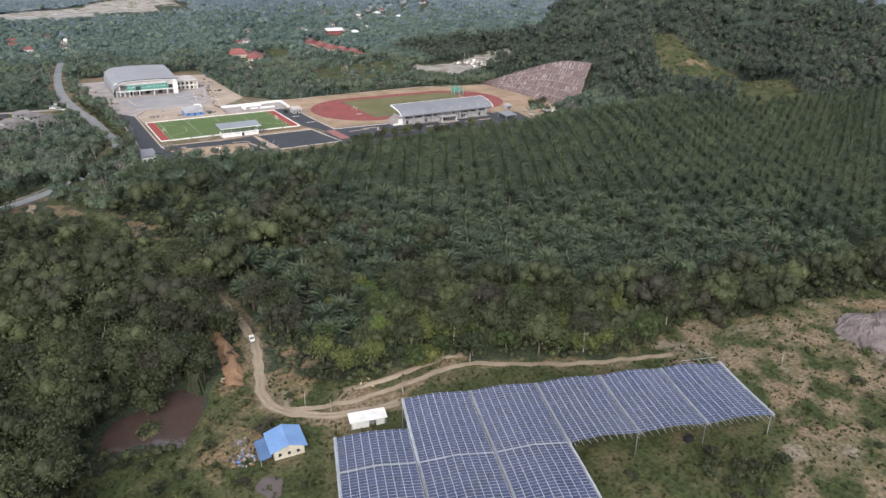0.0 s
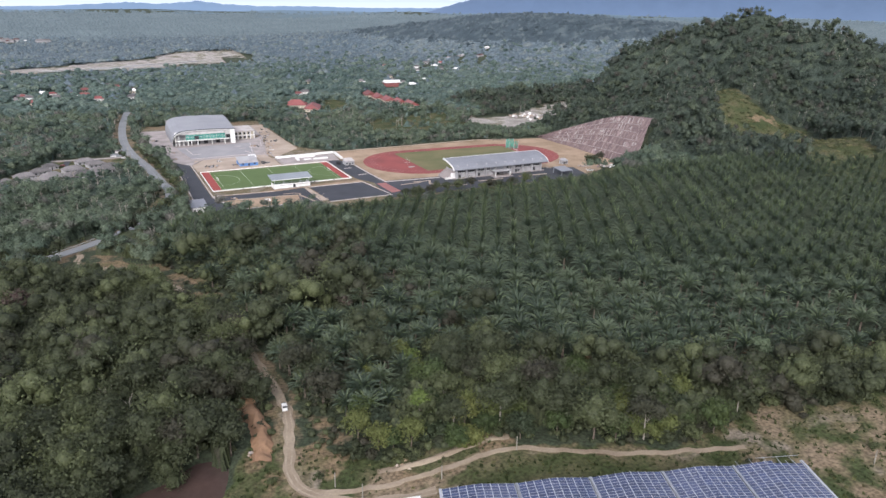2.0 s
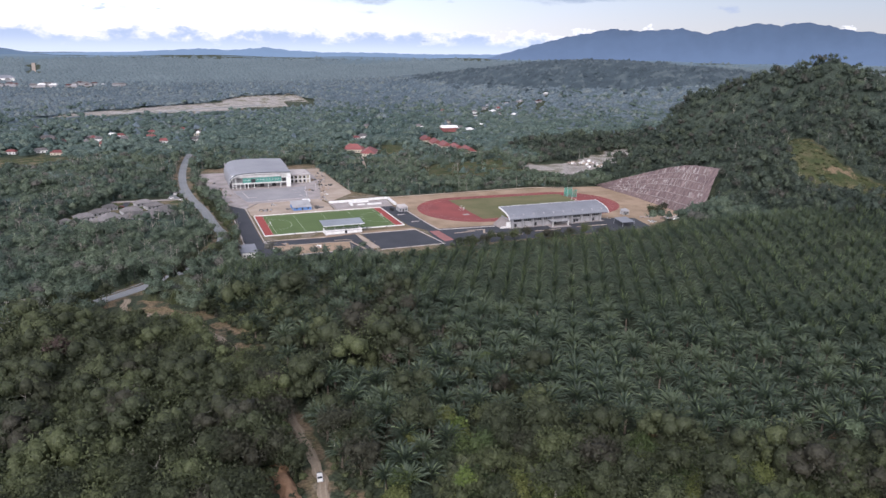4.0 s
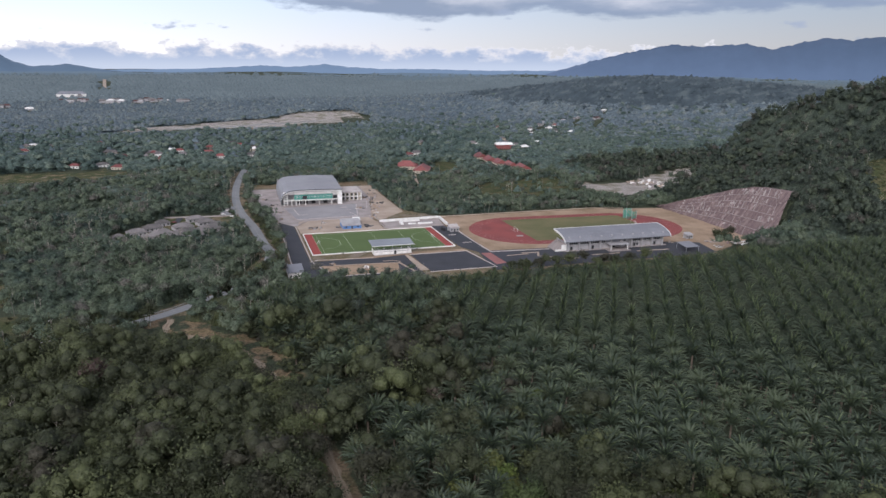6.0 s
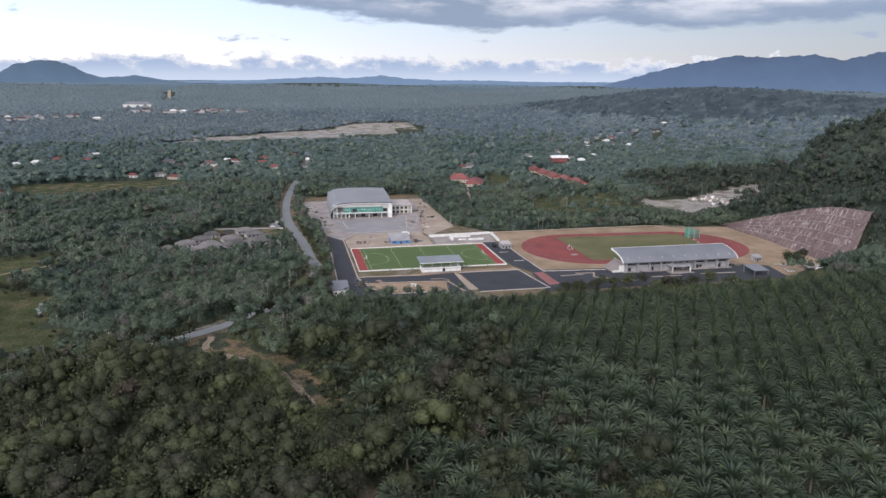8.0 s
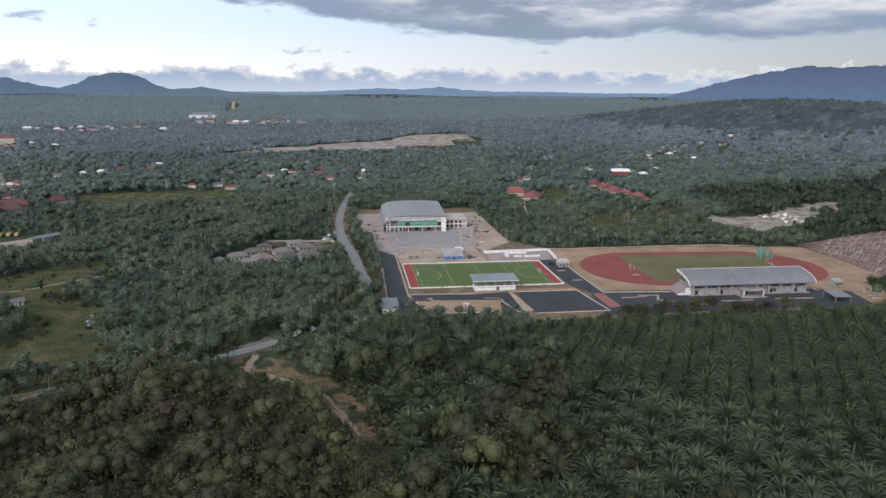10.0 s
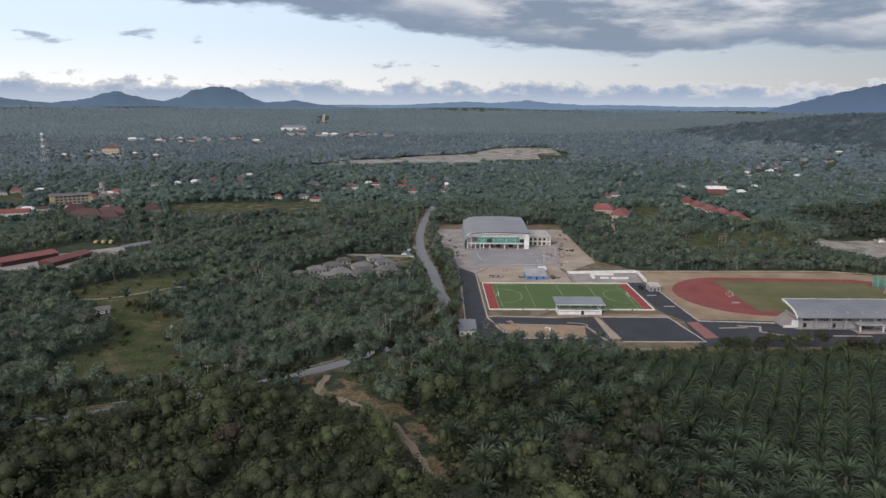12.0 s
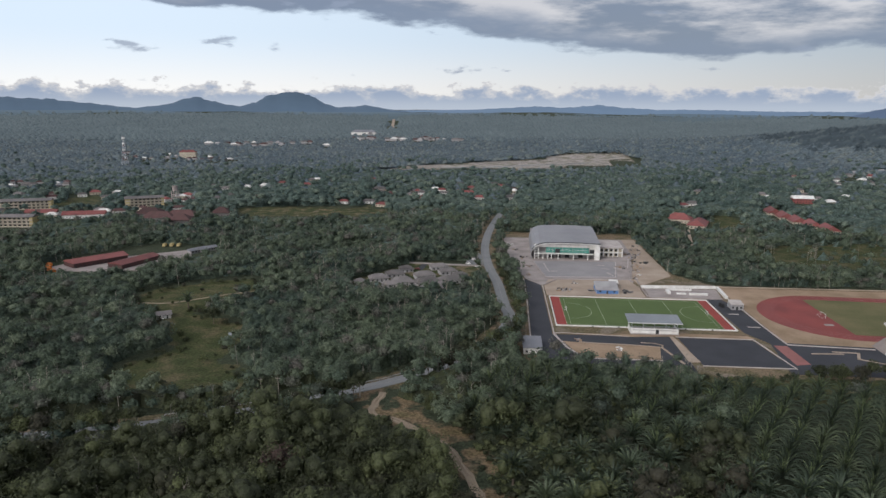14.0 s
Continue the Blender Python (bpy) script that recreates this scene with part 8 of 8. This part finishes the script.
def shrubs():
    """Bushes on the clearing, the meadow's rim, the verges and the banks."""
    kinds = []
    for k in range(5):
        r = np.random.default_rng(300 + k)
        w = r.uniform(2.0, 3.6)
        lobes = [(r.uniform(-w, w) * 0.35, r.uniform(-w, w) * 0.35, w * r.uniform(0.25, 0.5), w * r.uniform(0.3, 0.45)) for _ in range(4)]
        t = crown_tris(r, lobes, 170, 0.36, 0.6)
        v, f = tri_mesh_data(t)
        kinds.append(([("foliage", mesh_from("foliage", v, f, M_LEAF))], t))
    x, y = spots(-110, 230, -470, -300, 5.0, 2.4)
    dens = 0.12 + 0.75 * soft_in([(-110, -480), (-110, -300), (-84, -330), (-50, -334), (-44, -372), (-60, -480)], x, y, 8)
    dens = np.maximum(dens, 0.6 * soft_in([(44, -408), (84, -424), (80, -470), (40, -470)], x, y, 6))
    dens = np.maximum(dens, 0.5 * (line_dist(POND, x, y) < 6))
    dens = np.maximum(dens, 0.35 * (line_dist([(-14, -322), (6, -330), (34, -330), (70, -348)], x, y) < 6))
    ok = (inside(CLEAR, x, y) | inside(BARE, x, y)) & ~inside(POND, x, y) & (rng.uniform(size=len(x)) < dens)
    ok &= (line_dist(DIRT_ROAD, x, y) > 3.6) & (line_dist(DIRT_SPUR, x, y) > 3)
    ok &= np.hypot(x + 31.0, y + 348) > 11
    u, v = (x - SOLAR_O[0]) * SU[0] + (y - SOLAR_O[1]) * SU[1], (x - SOLAR_O[0]) * SV[0] + (y - SOLAR_O[1]) * SV[1]
    ok &= ~((u > -23) & (u < 106) & (v < 3) & (v > -66) & ~((u > 43) & (v < -30)))
    ok &= ~((np.abs(x + 6) < 8) & (np.abs(y + 352) < 7))
    gx, gy = rng.uniform(-100, 240, 26000), rng.uniform(-470, -295, 26000)
    gu, gv = (gx - SOLAR_O[0]) * SU[0] + (gy - SOLAR_O[1]) * SU[1], (gx - SOLAR_O[0]) * SV[0] + (gy - SOLAR_O[1]) * SV[1]
    gok = (inside(CLEAR, gx, gy) | inside(BARE, gx, gy)) & ~inside(POND, gx, gy) & (line_dist(DIRT_ROAD, gx, gy) > 2.6) & (line_dist(DIRT_SPUR, gx, gy) > 2)
    gok &= (wobble(gx * 3, gy * 3, 10.0, 2.0) > rng.uniform(-0.9, 0.9, len(gx))) & (np.hypot(gx + 31.0, gy + 347.5) > 7)
    gok &= ~((gu > -19) & (gu < 102) & (gv < 0) & (gv > -62) & ~((gu > 43) & (gv < -28)))
    tufts = []
    for k in range(4):
        r = np.random.default_rng(500 + k)
        b = r.uniform(-0.35, 0.35, (7, 2))
        tufts.append(np.array([((px - 0.16, py, -0.05), (px + 0.16, py + 0.05, -0.05), (px + r.uniform(-0.4, 0.4), py + r.uniform(-0.4, 0.4), r.uniform(0.35, 0.9))) for px, py in b]))
    scatter("grass_tufts", gx[gok], gy[gok], tufts, M_TUFT, "rough tufted grass over the clearing", "grass", (0.6, 1.5))
    rim = np.array(resample(CLEAR[1:14], 2.6))
    keep = rng.uniform(size=len(rim)) < 0.85
    rx, ry = rim[keep, 0] + rng.uniform(-1.5, 1.5, keep.sum()), rim[keep, 1] + rng.uniform(0.0, 5.0, keep.sum())
    far_off = line_dist(DIRT_SPUR, rx, ry) > 3.4
    plant("shrub", [k[0] for k in kinds], rx[far_off], ry[far_off], "tall leafy bush at the forest edge", "shrub", "forest edge bushes", (1.0, 1.9))
    keep = rng.permutation(np.nonzero(ok)[0])[:165]
    plant("shrub", [k[0] for k in kinds], x[keep], y[keep], "low leafy green shrub on rough grass", "shrub", "clearing shrubs", (0.6, 1.3))
    # thicker bushes on the islet, below the canopy and beside the pond
    bx = np.array([-65, -62.5, -64, 58, 62, 66, 70, 74, 79, 84, 64, 71, 77, 61, 68, -34, -82, -86, -90, -84, -94, -88, 104, 108])
    by = np.array([-320, -319, -317.5, -417, -420, -418, -422, -421, -424, -427, -425, -427, -429, -430, -432, -339, -342, -336, -346, -352, -350, -358, -420, -424])
    plant("shrub", [k[0] for k in kinds], bx, by, "thick dark green bush on rough grass", "shrub", "clearing shrubs", (1.0, 1.7))
    # bushes between the straggling palms
    x, y = spots(-125, 300, -420, -80, 3.6, 1.7)
    ok = inside(PALMS, x, y) & (x < 44 - 0.12 * (y + 80))
    ok |= ~inside(PALMS, x, y) & ~inside(CLEAR, x, y) & (y < -268) & (line_dist(POND + [POND[0]], x, y) > 3) & ~inside(POND, x, y)
    ok &= (line_dist(DIRT_ROAD, x, y) > 4.8) & (line_dist(DIRT_SPUR, x, y) > 3.5) & (rng.uniform(size=len(x)) < 0.75)
    scatter("undergrowth", x[ok], y[ok], [leafy_tree(np.random.default_rng(320 + k), 2.2, 1.6, 2.6, 24, 0.46) for k in range(5)], M_LEAF_S, "leafy undergrowth between straggling palms", "undergrowth", (0.7, 1.3))
    # rough bushes on the hill clearing and slim trees beside it
    x, y = spots(370, 530, -240, 40, 4.6, 2.2)
    ok = (inside(HILLCLEAR, x, y) | inside(HILLCLEAR, x + 11, y + 10)) & ~inside(HILLSCAR, x, y) & (rng.uniform(size=len(x)) < 0.62)
    scatter("hill_scrub", x[ok], y[ok], [leafy_tree(np.random.default_rng(340 + k), 2.0, 1.0, 1.5, 30, 0.5) for k in range(5)], M_SCRUB, "yellowish green scrub on a cleared hillside", "shrubs", (0.5, 1.5))
    x, y = spots(270, 470, 90, 270, 4.4, 2.0)
    ok = ~inside(QUARRY, x, y) & (inside(QUARRY, x + 14, y + 17) | inside(QUARRY, x + 27, y + 33) | inside(QUARRY, x + 38, y + 47)) & ~inside(PAD, x, y) & (rng.uniform(size=len(x)) < 0.8)
    scatter("quarry_scrub", x[ok], y[ok], [leafy_tree(np.random.default_rng(360 + k), 2.4, 1.5, 2.4, 30, 0.5) for k in range(5)], M_LEAF_MID, "low green scrub before the quarry", "shrubs", (0.6, 1.5))
    # low scrub on the verge below the car parks
    x, y = spots(56, 298, -100, -66, 3.8, 1.8)
    ok = inside(VERGE, x, y) & (rng.uniform(size=len(x)) < 0.3 + 0.5 * sstep(-72, -94, y))
    scatter("verge_scrub", x[ok], y[ok], [k[1][::3] for k in kinds], M_LEAF_S, "low scrub on the verge below the car parks", "shrubs", (0.6, 1.7))
    x, y = spots(-330, 130, -130, 300, 6.0, 2.8)
    pr = 0.06 * inside(MEADOW, x, y) + 0.75 * ((line_dist(MAIN_ROAD, x, y) < 11) & (line_dist(MAIN_ROAD, x, y) > 6.2)) * (y < 230) + 0.5 * (line_dist(MEADOW + [MEADOW[0]], x, y) < 5)
    ok = (rng.uniform(size=len(x)) < pr) & ~inside(PAD, x, y) & ~inside(LOT, x, y) & (line_dist([(-85, -94), (-84, -126)], x, y) > 6)
    scatter("verge_shrubs", x[ok], y[ok], [k[1][::2] for k in kinds], M_LEAF_S, "low green bushes along verges and meadow", "shrubs", (0.7, 1.5))


def special_trees():
    """Single trees that stand out."""
    def one(x, y, w, h, label, leaf=None, bark=None, n=500, seed=1, lobes=7):
        r = np.random.default_rng(seed)
        crown, trunk = broad_tree(r, w, h, lobes + 1, int(n * 1.8), 0.45, 0.56, 6)
        cv, cf = tri_mesh_data(crown)
        tv, tf = tri_mesh_data(trunk)
        plant("tree", [[("crown", mesh_from("crown", cv, cf, leaf or M_LEAF, None, True)), ("trunk", mesh_from("trunk", tv, tf, bark or M_BARK))]], [x], [y], label, "tree", "", (1.0, 1.0))
    bright = material("young_leaf", (0.105, 0.135, 0.030), (0.080, 0.115, 0.026), 0.6, 0.3, 1.5, 0)
    rust = material("rust_leaf", (0.078, 0.060, 0.045), (0.058, 0.047, 0.037), 0.7, 0.3, 1.5, 0)
    pale = material("silver_leaf", (0.105, 0.135, 0.075), (0.075, 0.100, 0.055), 0.6, 0.3, 1.5, 0)
    one(13, -319, 6.5, 16, "slender tree with bright yellow-green leaves and a pale trunk", bright, M_PALEBARK, 620, 1)
    one(44, -308, 7.0, 11, "round tree with bright yellow-green leaves", bright, None, 600, 2)
    one(36, -312, 9.0, 10, "dense bright green tree at the forest edge", None, None, 700, 3)
    one(28, -318, 8.0, 9, "dense green tree at the forest edge", None, None, 600, 4)
    for k, (x, y) in enumerate(((96, -308), (118, -322), (88, -300), (146, -338))):
        one(x, y, 7.5, 11 + k % 2, "tree draped with pale silvery creeper", pale, None, 600, 10 + k)
    for k, (x, y) in enumerate(((45, -212), (20, -225), (76, -296))):
        one(x, y, 6.5, 10, "half-bare tree with rusty brown leaves", rust, M_PALEBARK, 260, 20 + k)
    one(-106, -182, 13, 17, "broad tree with dark reddish-brown foliage", material("russet_leaf", (0.072, 0.046, 0.037), (0.052, 0.036, 0.030), 0.7, 0.3, 1.5, 0), None, 900, 30)
    one(-198, -14, 10, 12, "lone dense dark tree on the meadow", None, None, 700, 31)
    # tall trees that stand between the road bend and the oil palms
    line = np.array(resample(MAIN_ROAD[13:], 4.5))
    tan = np.gradient(line, axis=0)
    tan /= np.linalg.norm(tan, axis=1)[:, None]
    for k, ((x, y), (tx, ty)) in enumerate(zip(line, tan)):
        if -97 < x < -74 or -141 < x < -129 or -172 < x < -163 or x < -250:
            continue
        o = rng.uniform(7.5, 10.5)
        one(float(x - ty * o), float(y + tx * o), rng.uniform(6, 8.5), rng.uniform(9, 14), "leafy tree beside the winding road", None, M_PALEBARK if k % 3 == 0 else None, 260, 300 + k, 7)
    for k, (x, y) in enumerate(((-35, -206), (-34, -213), (-32, -221), (-31, -229), (-30, -236), (-29, -243), (-29.5, -250), (-38, -217), (-37, -232), (-36, -245), (-43, -196), (-52, -178))):
        one(x, y, 8.5 + k % 4, 13 + k % 5, "tall leafy tree leaning over the dirt track", None, M_PALEBARK if k % 3 == 0 else None, 700, 80 + k, 8)
    for k, (x, y) in enumerate(((-30, -262), (12, -262), (58, -236), (0, -246), (26, -282))):
        one(x, y, 6, 9, "round tree with yellowish flower heads among palms", pale if k % 2 else bright, None, 460, 40 + k)
    for k, (x, y) in enumerate(((118, -66), (127, -68), (160, -64), (168, -66), (306, -24), (310, -28), (315, -26), (140, -67), (192, -67), (123, -71), (133, -72), (147, -71), (176, -71), (184, -68), (201, -70), (212, -71), (228, -70))):
        one(x, y, 7 + k % 3, 6.8 + k % 4, "round dark green tree beside the asphalt yard", None, None, 420, 60 + k)
    road_y = np.array([p[1] for p in MAIN_ROAD])[::-1]
    road_x = np.array([p[0] for p in MAIN_ROAD])[::-1]
    for k, y in enumerate(np.arange(-18, 150, 4.2)):
        one(float(np.interp(y, road_y, road_x)) + rng.uniform(6.2, 8.2), float(y), rng.uniform(4.2, 6.0), rng.uniform(4.5, 7.5), "bushy roadside tree beside the sports ground", None, None, 150, 100 + k, 5)
    # bare pale trees standing over the forest
    r = random.Random(12)
    pts = [(-150, -190), (-140, -182), (-132, -196), (-120, -205), (-155, -205), (-70, -278), (-64, -283), (-76, -268), (-58, -272), (-95, -205), (-90, -215), (-112, -220)]
    for i in range(46):
        pts.append((r.uniform(-120, -50), r.uniform(-40, 60)))
    for i in range(30):
        pts.append((r.uniform(-280, -120), r.uniform(0, 180)))
    for i in range(26):
        pts.append((r.uniform(60, 300), r.uniform(120, 330)))
    meshes = []
    for k in range(4):
        rr = random.Random(70 + k)
        h = rr.uniform(10, 14)
        segs = [tube([(0, 0, -0.5), (rr.uniform(-0.3, 0.3), 0.2, h * 0.5), (rr.uniform(-0.6, 0.6), rr.uniform(-0.6, 0.6), h)], (0.24, 0.17, 0.05))]
        for j in range(7):
            z0 = h * rr.uniform(0.45, 0.85)
            a, l = rr.uniform(0, 6.28), rr.uniform(1.5, 3.2)
            segs.append(tube([(0, 0, z0), (l * 0.6 * math.cos(a), l * 0.6 * math.sin(a), z0 + l * 0.6), (l * math.cos(a + 0.3), l * math.sin(a + 0.3), z0 + l * 1.2)], (0.1, 0.06, 0.02), 4))
        v, f = tri_mesh_data(np.concatenate(segs))
        meshes.append(mesh_from("bare_tree", v, f, M_PALEBARK))
    for i, (x, y) in enumerate(pts):
        if not free_of(np.array([x]), np.array([y]))[0]:
            continue
        o = tagged(new("bare_tree", meshes[i % 4]), "bare pale-barked tree with thin forked limbs", "tree", "bare trees")
        o.matrix_basis = pose(x, y, hz(x, y), 0, 0, r.uniform(0, 360))
    # a coconut palm on the meadow
    k2, _ = palm_kind(99, 16, 9, False)
    plant("coconut_palm", [k2], [-222], [6], "single feathery palm on the meadow", "palm tree", "", (1.1, 1.1))


grow()
understorey()
shrubs()
special_trees()
